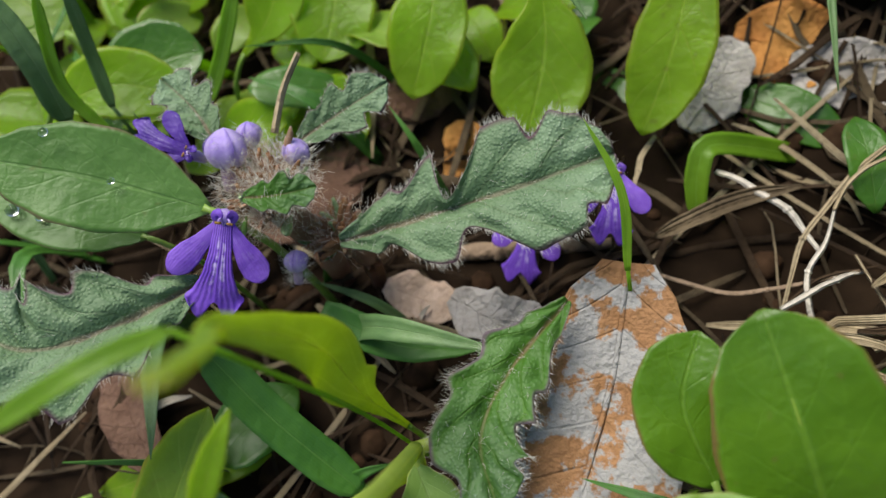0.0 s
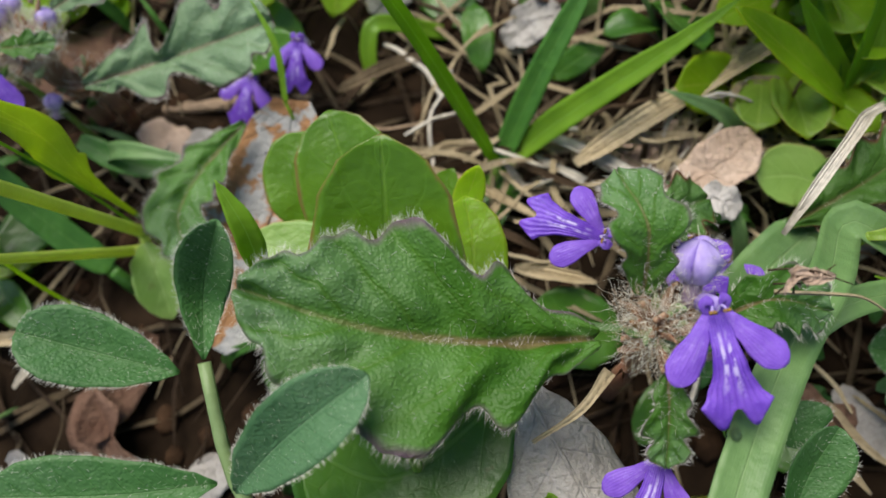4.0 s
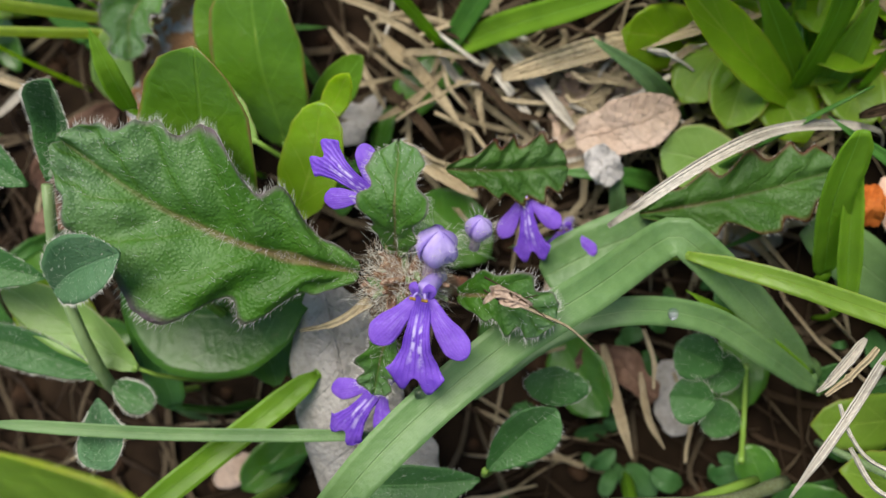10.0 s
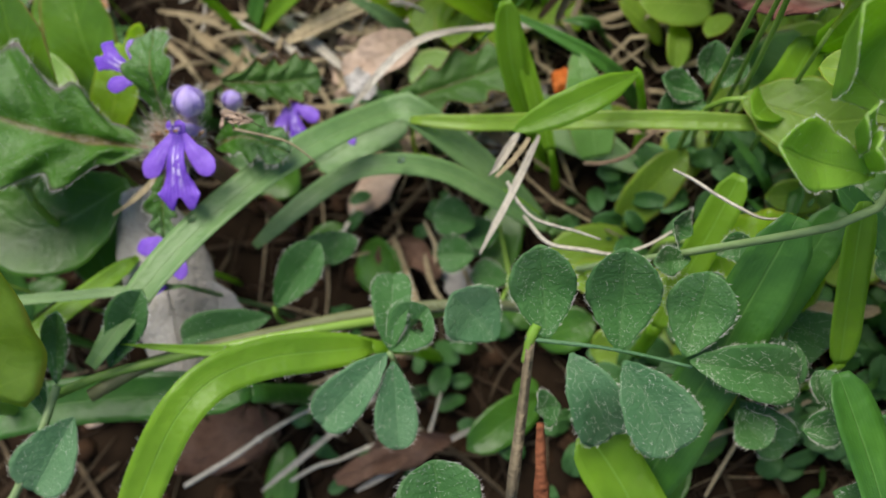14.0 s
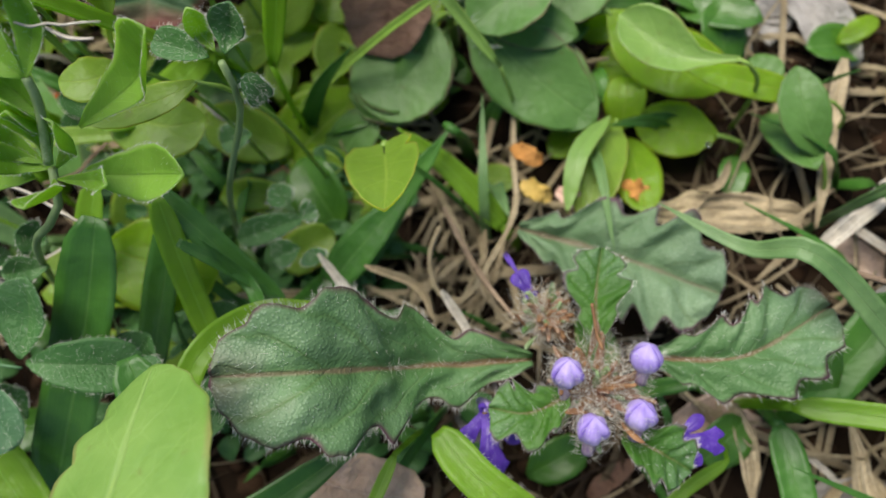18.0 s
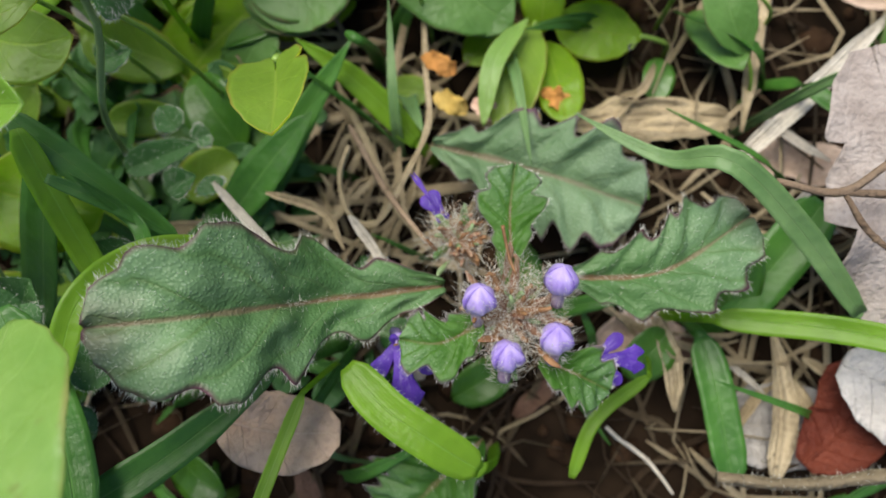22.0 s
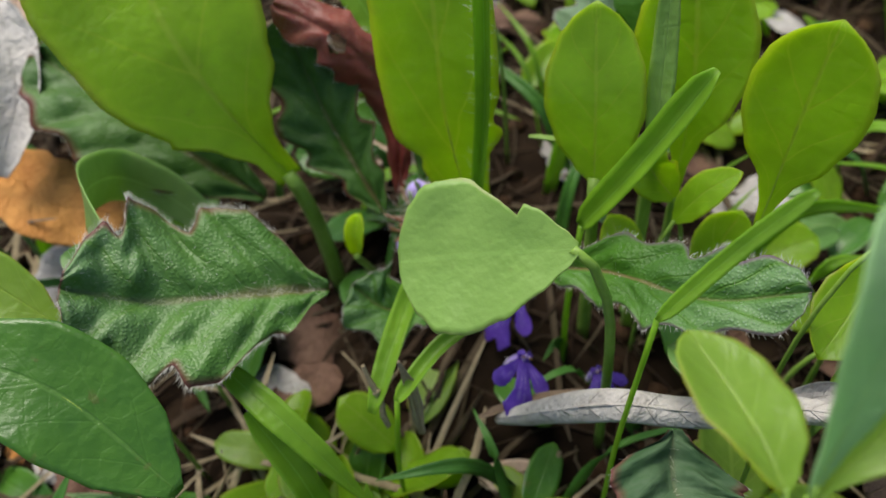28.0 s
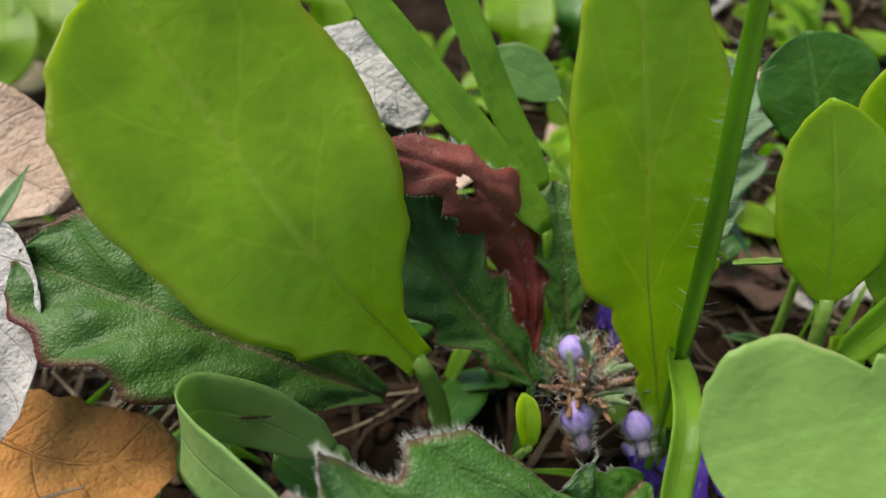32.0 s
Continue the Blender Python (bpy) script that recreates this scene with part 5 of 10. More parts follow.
tagged(leaf(None, ((-97.7, 40.3, 13.9), (-107.4, 42.2, 17.1), (-115.8, 44.9, 20.2)), 7.6, 'bluish', 'oval', face=(0.41, -0.26, 0.88), stalk=True, name='weed_leaf', nu=26, nv=8, cup=0.14, wave=0.06, thick=0.35), 'broad smooth green weed leaf on its stalk', 'leaf', 'broad weed leaves')
tagged(leaf(None, ((-68.6, 20.6, 5.3), (-69.2, 20.6, 19.9), (-69.8, 22.0, 28.5), (-69.0, 18.3, 44.5), (-65.3, 14.5, 52.9), (-61.5, 10.8, 61.4)), 5.3, 'yellowgreen', 'yl', face=(0.36, -0.25, 0.90), stalk=True, name='weed_leaf', nu=70, nv=8, cup=0.2, wave=0.06, thick=0.35, bites=((0.3, 1, 0.03, 0.3),)), 'bright green leaf with a bitten edge', 'leaf', 'broad weed leaves')
tagged(leaf(None, ((-53.7, 75.5, 13.3), (-53.5, 66.4, 6.7), (-56.4, 57.7, 1.1)), 12.4, 'broad', 'spat', face=(0.03, -0.40, 0.91), stalk=None, name='weed_leaf', nu=26, nv=8, cup=0.14, wave=0.06, thick=0.35), 'tall smooth green leaf hanging forward', 'leaf', 'broad weed leaves')
tagged(leaf(None, ((-35.2, 76.1, 9.2), (-38.4, 66.3, 3.2), (-42.5, 58.4, -2.9)), 10.0, 'broad', 'oval', face=(-0.06, -0.39, 0.92), stalk=None, name='weed_leaf', nu=26, nv=8, cup=0.14, wave=0.06, thick=0.35), 'broad smooth green weed leaf on its stalk', 'leaf', 'broad weed leaves')
tagged(leaf(None, ((-66.8, 82.3, 8.1), (-69.2, 72.6, 4.2), (-72.1, 65.9, -0.5)), 10.5, 'broad', 'oval', face=(0.13, -0.42, 0.90), stalk=None, name='weed_leaf', nu=26, nv=8, cup=0.14, wave=0.06, thick=0.35), 'broad smooth green weed leaf on its stalk', 'leaf', 'broad weed leaves')
tagged(leaf(None, ((-81.9, 86.4, 6.8), (-83.1, 79.2, 3.7), (-85.1, 72.6, 1.1)), 11.9, 'broad', 'oval', face=(0.20, -0.43, 0.88), stalk=None, name='weed_leaf', nu=26, nv=8, cup=0.14, wave=0.06, thick=0.35), 'broad smooth green weed leaf on its stalk', 'leaf', 'broad weed leaves')
tagged(leaf(None, ((-114.4, 66.2, 7.2), (-106.5, 70.7, 7.4), (-100.3, 72.3, 6.8)), 11.7, 'broad_dark', 'oval', face=(0.34, -0.38, 0.86), stalk=True, name='weed_leaf', nu=26, nv=8, cup=0.14, wave=0.06, thick=0.35), 'broad smooth green weed leaf on its stalk', 'leaf', 'broad weed leaves')
tagged(leaf(None, ((-117.9, 62.3, 10.7), (-110.3, 65.3, 10.3), (-101.4, 64.8, 6.9)), 9.8, 'broad', 'oval', face=(0.37, -0.36, 0.86), stalk=True, name='weed_leaf', nu=26, nv=8, cup=0.14, wave=0.06, thick=0.35), 'broad smooth green weed leaf on its stalk', 'leaf', 'broad weed leaves')
tagged(leaf(None, ((-125.2, 80.5, 5.0), (-130.0, 83.4, 7.5), (-134.7, 87.9, 10.7)), 13.7, 'yellowgreen', 'oval', face=(0.41, -0.39, 0.82), stalk=True, name='weed_leaf', nu=26, nv=8, cup=0.14, wave=0.06, thick=0.35), 'broad smooth green weed leaf on its stalk', 'leaf', 'broad weed leaves')
tagged(leaf(None, ((-96.8, 74.3, 2.4), (-92.5, 77.5, 5.1), (-88.9, 83.3, 9.2)), 8.7, 'broad', 'spat', face=(0.25, -0.42, 0.87), stalk=True, name='weed_leaf', nu=26, nv=8, cup=0.14, wave=0.06, thick=0.35), 'broad smooth green weed leaf on its stalk', 'leaf', 'broad weed leaves')
tagged(leaf(None, ((29.9, 19.1, 1.6), (25.5, 21.1, 2.7), (19.7, 20.8, 3.9)), 9.2, 'pale', 'round', face=(-0.05, -0.16, 0.99), stalk=True, name='weed_leaf', nu=26, nv=8, cup=0.14, wave=0.06, thick=0.35), 'pale rounded leaf behind a bleached straw', 'leaf', 'broad weed leaves')
tagged(leaf(None, ((-0.0, 49.5, -9.9), (-3.5, 56.6, -2.3), (-7.7, 67.5, 6.9)), 13.5, 'bluish', 'oval', face=(-0.15, -0.34, 0.93), stalk=True, name='weed_leaf', nu=26, nv=8, cup=0.14, wave=0.06, thick=0.35), 'bluish-green leaf leaning behind grass blades', 'leaf', 'broad weed leaves')
tagged(leaf(None, ((-1.1, 51.7, -11.0), (2.9, 55.8, -7.8), (12.2, 57.3, -8.4)), 10.2, 'bluish', 'oval', face=(-0.17, -0.32, 0.93), stalk=True, name='weed_leaf', nu=26, nv=8, cup=0.14, wave=0.06, thick=0.35), 'broad smooth green weed leaf on its stalk', 'leaf', 'broad weed leaves')
tagged(leaf(None, ((9.3, 58.0, -12.0), (12.9, 54.2, -9.7), (18.6, 50.6, -11.9)), 5.1, 'broad', 'oval', face=(-0.22, -0.30, 0.93), stalk=True, name='weed_leaf', nu=26, nv=8, cup=0.14, wave=0.06, thick=0.35), 'broad smooth green weed leaf on its stalk', 'leaf', 'broad weed leaves')
tagged(leaf(None, ((32.3, 58.5, -19.2), (22.7, 63.3, -13.9), (13.2, 65.4, -9.6)), 17.0, 'broad_dark', 'oval', face=(-0.25, -0.32, 0.91), stalk=True, name='weed_leaf', nu=26, nv=8, cup=0.14, wave=0.06, thick=0.35), 'broad smooth green weed leaf on its stalk', 'leaf', 'broad weed leaves')
tagged(leaf(None, ((-51.7, 62.8, -11.2), (-47.4, 68.0, -9.7), (-42.9, 72.5, -8.7)), 9.5, 'broad_dark', 'oval', face=(-0.01, -0.36, 0.93), stalk=True, name='weed_leaf', nu=26, nv=8, cup=0.14, wave=0.06, thick=0.35), 'broad smooth green weed leaf on its stalk', 'leaf', 'broad weed leaves')
tagged(leaf(None, ((24.9, 23.3, -21.1), (32.6, 27.7, -17.9), (41.0, 31.0, -17.4)), 13.8, 'pale', 'round', face=(-0.26, -0.19, 0.95), stalk=True, name='weed_leaf', nu=26, nv=8, cup=0.14, wave=0.06, thick=0.35), 'pale rounded leaf behind straws', 'leaf', 'broad weed leaves')
tagged(leaf(None, ((-99.6, 4.4, -2.6), (-96.7, 13.7, 1.0), (-92.3, 23.2, 4.5)), 8.3, 'yellowgreen', 'oval', face=(0.33, -0.10, 0.94), stalk=True, name='weed_leaf', nu=26, nv=8, cup=0.5, wave=0.06, thick=0.35), 'broad smooth green weed leaf on its stalk', 'leaf', 'broad weed leaves')
tagged(leaf(None, ((-111.4, 15.2, -6.1), (-101.0, 17.7, -4.4), (-88.7, 19.7, -5.3)), 6.7, 'broad', 'oval', face=(0.33, -0.11, 0.94), stalk=True, name='weed_leaf', nu=26, nv=8, cup=0.14, wave=0.06, thick=0.35), 'broad smooth green weed leaf on its stalk', 'leaf', 'broad weed leaves')
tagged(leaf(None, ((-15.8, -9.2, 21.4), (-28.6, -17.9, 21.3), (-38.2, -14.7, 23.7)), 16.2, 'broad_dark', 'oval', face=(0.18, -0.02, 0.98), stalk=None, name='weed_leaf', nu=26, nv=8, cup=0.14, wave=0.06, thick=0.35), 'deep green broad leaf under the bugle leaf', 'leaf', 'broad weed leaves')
tagged(leaf(None, ((-20.0, -25.4, 11.8), (-24.3, -18.3, 13.7), (-25.6, -11.2, 15.4)), 9.5, 'broad_dark', 'oval', face=(0.15, -0.02, 0.99), stalk=None, name='weed_leaf', nu=26, nv=8, cup=0.14, wave=0.06, thick=0.35), 'broad smooth green weed leaf on its stalk', 'leaf', 'broad weed leaves')
tagged(leaf(None, ((-34.3, -26.9, 22.7), (-44.0, -24.4, 24.0), (-55.0, -22.1, 25.2)), 6.9, 'pale', 'oval', face=(0.28, 0.02, 0.96), stalk=True, name='weed_leaf', nu=26, nv=8, cup=0.14, wave=0.06, thick=0.35), 'broad smooth green weed leaf on its stalk', 'leaf', 'broad weed leaves')
tagged(leaf(None, ((-43.4, -31.1, 18.3), (-47.4, -26.5, 19.6), (-55.5, -22.5, 21.1)), 10.2, 'broad', 'oval', face=(0.28, 0.03, 0.96), stalk=True, name='weed_leaf', nu=26, nv=8, cup=0.14, wave=0.06, thick=0.35), 'broad smooth green weed leaf on its stalk', 'leaf', 'broad weed leaves')
tagged(leaf(None, ((-19.6, -42.1, 42.0), (-14.3, -30.7, 55.0), (-7.6, -21.5, 67.2)), 26.6, 'yellowgreen', 'torn', face=(0.37, 0.09, 0.92), stalk=1.2, name='weed_leaf', nu=26, nv=8, cup=0.05, wave=0.06, thick=0.35, rag=0.05), 'large bright yellow-green leaf with a torn base', 'leaf', 'broad weed leaves')
tagged(tube('runner', ((-5.9, -40.5, 32.7), (0.9, -34.6, 29.6), (14.8, -27.9, 23.9), (25.8, -23.3, 19.7), (37.5, -19.8, 15.3), (47.3, -16.9, 2.1)), 0.90, 0.90, M['runner'], n=24, bumps=0.2), 'hairy green-brown runner stem creeping over the litter', 'stem')
runs = tagged(tube('runner', ((160.6, -45.5, 19.6), (169.9, -46.3, 20.1), (178.3, -45.4, 20.9), (187.9, -44.0, 22.6)), 0.75, 0.8, M['stem_woody'], n=24, bumps=0.25), 'brown hairy runner stem lying over dry straw', 'stem')
bristles(runs, ((160.6, -45.5, 19.6), (169.9, -46.3, 20.1), (178.3, -45.4, 20.9), (187.9, -44.0, 22.6)), 0.75, 260, 1.0)
tagged(leaf(None, ((95.5, -46.6, 67.0), (94.2, -37.0, 59.8), (93.2, -30.9, 55.4), (92.6, -25.7, 51.5)), 19.6, 'pale', 'torn', face=(-0.42, 0.50, 0.76), stalk=1.0, name='weed_leaf', cup=-0.1, nu=60, nv=10, wave=0.05, thick=0.35, bites=((0.82, 0, 0.03, 0.35), (0.68, 0, 0.04, 0.2))), 'large pale green leaf with a torn end', 'leaf', 'broad weed leaves')
tagged(leaf(None, ((108.6, 5.6, 27.0), (110.6, -1.2, 34.6), (111.6, -7.1, 40.1)), 9.2, 'yellowgreen', 'round', face=(0.00, -0.08, 1.00), stalk=0.7, name='weed_leaf', nu=50, nv=8, cup=0.2, wave=0.06, thick=0.35, base_notch=0.22, fold=0.35, bites=((0.36, 0, 0.05, 0.3), (0.05, 1, 0.05, 0.3))), 'yellow-green leaf with a bitten base', 'leaf', 'broad weed leaves')
tagged(leaf(None, ((141.9, 18.2, 4.3), (138.8, 9.8, 7.4), (136.8, -0.1, 8.3)), 8.4, 'yellowgreen', 'oval', face=(-0.15, -0.11, 0.98), stalk=True, name='weed_leaf', nu=26, nv=8, cup=0.3, wave=0.06, thick=0.35), 'pale folded leaf edge turned up', 'leaf', 'broad weed leaves')
tagged(leaf(None, ((140.7, 17.9, 7.3), (135.5, 10.1, 11.5), (133.7, 1.1, 10.5)), 3.1, 'pale', 'oval', face=(-0.14, -0.12, 0.98), stalk=None, name='weed_leaf', nu=26, nv=8, cup=0.14, wave=0.06, thick=0.35), 'broad smooth green weed leaf on its stalk', 'leaf', 'broad weed leaves')
tagged(leaf(None, ((120.1, 35.0, 8.5), (129.2, 24.4, 9.2), (138.2, 15.9, 8.1)), 13.9, 'bluish', 'oval', face=(-0.10, -0.19, 0.98), stalk=True, name='weed_leaf', nu=26, nv=8, cup=0.14, wave=0.06, thick=0.35), 'bluish-green oval leaf with a brown mark', 'leaf', 'broad weed leaves')
tagged(leaf(None, ((118.5, 36.6, 12.8), (126.3, 31.0, 14.0), (135.3, 28.5, 13.6)), 8.4, 'bluish', 'oval', face=(-0.09, -0.24, 0.97), stalk=True, name='weed_leaf', nu=26, nv=8, cup=0.14, wave=0.06, thick=0.35), 'broad smooth green weed leaf on its stalk', 'leaf', 'broad weed leaves')
tagged(leaf(None, ((114.1, 32.8, 7.3), (108.0, 22.6, 7.3), (98.5, 21.6, 7.3)), 12.2, 'bluish', 'oval', face=(0.02, -0.18, 0.98), stalk=True, name='weed_leaf', nu=26, nv=8, cup=0.4, wave=0.06, thick=0.35), 'bowl-shaped green leaf under a dead leaf', 'leaf', 'broad weed leaves')
tagged(leaf(None, ((91.0, 11.7, 0.2), (95.1, 18.1, 0.9), (99.2, 23.6, 1.5)), 17.1, 'broad', 'round', face=(0.08, -0.15, 0.99), stalk=True, name='weed_leaf', nu=26, nv=8, cup=0.14, wave=0.06, thick=0.35), 'broad smooth green weed leaf on its stalk', 'leaf', 'broad weed leaves')
tagged(leaf(None, ((157.0, 20.7, 20.5), (149.4, 22.3, 18.8), (140.6, 28.4, 19.6)), 7.9, 'pale', 'spat', face=(-0.22, -0.19, 0.96), stalk=True, name='weed_leaf', nu=26, nv=8, cup=0.5, wave=0.06, thick=0.35), 'pale green leaf folded along its rib', 'leaf', 'broad weed leaves')
tagged(leaf(None, ((157.9, 16.0, 3.8), (152.1, 16.7, 4.0), (144.8, 18.3, 4.3)), 9.1, 'broad', 'oval', face=(-0.21, -0.14, 0.97), stalk=True, name='weed_leaf', nu=26, nv=8, cup=0.14, wave=0.06, thick=0.35), 'broad smooth green weed leaf on its stalk', 'leaf', 'broad weed leaves')
tagged(leaf(None, ((171.7, 18.4, 11.9), (159.1, 21.3, 12.5), (150.9, 23.7, 12.8)), 4.6, 'broad', 'oval', face=(-0.26, -0.17, 0.95), stalk=True, name='weed_leaf', nu=26, nv=8, cup=0.14, wave=0.06, thick=0.35), 'broad smooth green weed leaf on its stalk', 'leaf', 'broad weed leaves')
tagged(leaf(None, ((171.4, 10.6, 9.1), (168.2, 16.1, 12.2), (167.1, 23.2, 13.3)), 7.2, 'bluish', 'oval', face=(-0.15, -0.24, 0.96), stalk=True, name='weed_leaf', nu=26, nv=8, cup=0.14, wave=0.06, thick=0.35), 'pale grey-green leaf seen from below', 'leaf', 'broad weed leaves')
tagged(leaf(None, ((70.8, 9.3, 29.9), (80.0, 6.7, 30.9), (85.6, 7.7, 30.6)), 9.8, 'yellowgreen', 'oval', face=(0.35, -0.21, 0.91), stalk=True, name='weed_leaf', nu=26, nv=8, cup=0.14, wave=0.06, thick=0.35), 'broad smooth green weed leaf on its stalk', 'leaf', 'broad weed leaves')
tagged(leaf(None, ((68.7, -7.7, 21.4), (76.4, -9.6, 20.6), (84.6, -7.0, 20.4)), 14.5, 'broad', 'round', face=(0.34, -0.11, 0.93), stalk=True, name='weed_leaf', nu=26, nv=8, cup=0.14, wave=0.06, thick=0.35), 'broad smooth green weed leaf on its stalk', 'leaf', 'broad weed leaves')
tagged(leaf(None, ((101.3, 22.4, 7.3), (91.1, 13.9, 4.7), (87.8, 7.3, 2.0)), 13.5, 'broad', 'oval', face=(0.24, -0.21, 0.95), stalk=True, name='weed_leaf', nu=26, nv=8, cup=0.14, wave=0.06, thick=0.35), 'broad smooth green weed leaf on its stalk', 'leaf', 'broad weed leaves')
tagged(leaf(None, ((119.4, 8.4, 4.0), (122.9, 8.6, 3.8), (126.0, 8.3, 3.5)), 4.8, 'yellowgreen', 'round', face=(0.09, -0.20, 0.98), stalk=True, name='weed_leaf', nu=26, nv=8, cup=0.14, wave=0.06, thick=0.35), 'broad smooth green weed leaf on its stalk', 'leaf', 'broad weed leaves')
tagged(leaf(None, ((140.3, 34.2, 10.4), (147.4, 27.8, 9.0), (159.5, 23.3, 7.5)), 11.1, 'broad', 'oval', face=(-0.04, -0.29, 0.96), stalk=True, name='weed_leaf', nu=26, nv=8, cup=0.14, wave=0.06, thick=0.35), 'broad smooth green weed leaf on its stalk', 'leaf', 'broad weed leaves')
tagged(leaf(None, ((99.9, 28.2, 10.3), (106.8, 22.5, 11.0), (113.5, 24.5, 10.8)), 11.1, 'bluish', 'oval', face=(0.17, -0.27, 0.95), stalk=True, name='weed_leaf', nu=26, nv=8, cup=0.14, wave=0.06, thick=0.35), 'broad smooth green weed leaf on its stalk', 'leaf', 'broad weed leaves')
tagged(leaf(None, ((71.3, 16.7, 61.4), (71.1, 21.6, 61.5), (69.7, 29.5, 61.3)), 7.6, 'yellowgreen', 'oval', face=(0.31, -0.25, 0.92), stalk=True, name='weed_leaf', nu=26, nv=8, cup=0.25, wave=0.06, thick=0.35), 'yellow-green leaf standing beside a bluish one', 'leaf', 'broad weed leaves')
tagged(leaf(None, ((72.3, 16.0, 62.3), (76.1, 20.7, 74.1), (77.5, 25.1, 78.7)), 6.6, 'waxy', 'wedge', face=(0.26, -0.26, 0.93), stalk=True, name='weed_leaf', nu=26, nv=8, cup=0.1, wave=0.06, thick=0.35), 'upright blue-green spoon-shaped leaf', 'leaf', 'broad weed leaves')
tagged(leaf(None, ((72.2, 15.7, 61.1), (75.6, 17.4, 63.4), (79.7, 19.2, 64.5)), 4.2, 'yellowgreen', 'cut', face=(0.22, -0.17, 0.96), stalk=True, name='weed_leaf', nu=26, nv=8, cup=0.3, wave=0.06, thick=0.35), 'broad smooth green weed leaf on its stalk', 'leaf', 'broad weed leaves')
tagged(leaf(None, ((77.4, 12.7, 41.1), (79.0, 16.1, 48.6), (72.5, 18.7, 54.6)), 4.7, 'yellowgreen', 'spat', face=(0.14, -0.12, 0.98), stalk=True, name='weed_leaf', nu=26, nv=8, cup=0.3, wave=0.06, thick=0.35), 'yellow-green leaf bent over at its middle', 'leaf', 'broad weed leaves')
tagged(leaf(None, ((112.5, 31.4, 12.7), (107.6, 23.0, 11.1), (104.9, 16.1, 9.7)), 16.6, 'bluish', 'round', face=(-0.04, -0.15, 0.99), stalk=True, name='weed_leaf', nu=26, nv=8, cup=0.14, wave=0.06, thick=0.35), 'round smooth green leaf partly under a dead leaf', 'leaf', 'broad weed leaves')
tagged(leaf(None, ((118.3, 31.5, 14.5), (127.9, 23.5, 11.1), (137.9, 16.8, 7.9)), 13.8, 'bluish', 'oval', face=(-0.16, -0.15, 0.98), stalk=True, name='weed_leaf', nu=26, nv=8, cup=0.14, wave=0.06, thick=0.35), 'broad smooth green weed leaf on its stalk', 'leaf', 'broad weed leaves')
tagged(leaf(None, ((131.3, 37.7, 19.3), (125.8, 33.4, 18.6), (118.9, 28.2, 16.8)), 12.8, 'bluish', 'oval', face=(-0.16, -0.22, 0.96), stalk=True, name='weed_leaf', nu=26, nv=8, cup=0.3, wave=0.06, thick=0.35), 'broad smooth green weed leaf on its stalk', 'leaf', 'broad weed leaves')
tagged(leaf(None, ((139.0, 44.3, 12.1), (135.1, 38.0, 10.9), (131.4, 33.1, 10.0)), 11.5, 'bluish', 'oval', face=(-0.19, -0.22, 0.96), stalk=True, name='weed_leaf', nu=26, nv=8, cup=0.14, wave=0.06, thick=0.35), 'broad smooth green weed leaf on its stalk', 'leaf', 'broad weed leaves')
tagged(leaf(None, ((98.8, 8.7, -1.9), (98.9, 16.8, -0.1), (98.1, 23.4, 1.5)), 12.4, 'broad', 'oval', face=(0.01, -0.11, 0.99), stalk=True, name='weed_leaf', nu=26, nv=8, cup=0.14, wave=0.06, thick=0.35), 'broad smooth green weed leaf on its stalk', 'leaf', 'broad weed leaves')
tagged(leaf(None, ((91.7, 5.0, 47.6), (87.4, 2.3, 48.2), (79.5, 0.4, 47.3)), 4.1, 'yellowgreen', 'oval', face=(0.13, -0.05, 0.99), stalk=True, name='weed_leaf', nu=26, nv=8, cup=0.14, wave=0.06, thick=0.35), 'broad smooth green weed leaf on its stalk', 'leaf', 'broad weed leaves')
tagged(leaf(None, ((82.0, 8.0, 44.7), (78.5, 5.7, 46.5), (75.1, 5.6, 46.6)), 5.3, 'yellowgreen', 'oval', face=(0.20, -0.08, 0.98), stalk=True, name='weed_leaf', nu=26, nv=8, cup=0.14, wave=0.06, thick=0.35), 'broad smooth green weed leaf on its stalk', 'leaf', 'broad weed leaves')
tagged(leaf(None, ((100.6, 45.7, 43.5), (98.0, 43.0, 38.6), (91.5, 38.0, 35.6)), 8.5, 'broad', 'oval', face=(-0.05, -0.31, 0.95), stalk=True, name='weed_leaf', nu=26, nv=8, cup=0.3, wave=0.06, thick=0.35), 'bright green leaf with a curled edge', 'leaf', 'broad weed leaves')
tagged(leaf(None, ((105.4, 37.0, 31.2), (98.0, 34.9, 31.4), (91.4, 30.4, 30.7)), 8.9, 'broad', 'oval', face=(-0.04, -0.23, 0.97), stalk=True, name='weed_leaf', nu=26, nv=8, cup=0.14, wave=0.06, thick=0.35), 'broad smooth green weed leaf on its stalk', 'leaf', 'broad weed leaves')
tagged(leaf(None, ((94.9, 41.8, 49.3), (101.9, 43.0, 48.7), (108.0, 44.7, 48.5)), 3.9, 'yellowgreen', 'spat', face=(-0.09, -0.35, 0.93), stalk=True, name='weed_leaf', nu=26, nv=8, cup=0.4, wave=0.06, thick=0.35), 'broad smooth green weed leaf on its stalk', 'leaf', 'broad weed leaves')
tagged(leaf(None, ((87.9, 51.6, 21.6), (88.9, 57.5, 30.0), (91.7, 59.0, 36.6)), 7.4, 'broad', 'spat', face=(0.02, -0.36, 0.93), stalk=True, name='weed_leaf', nu=26, nv=8, cup=0.14, wave=0.06, thick=0.35), 'broad smooth green weed leaf on its stalk', 'leaf', 'broad weed leaves')
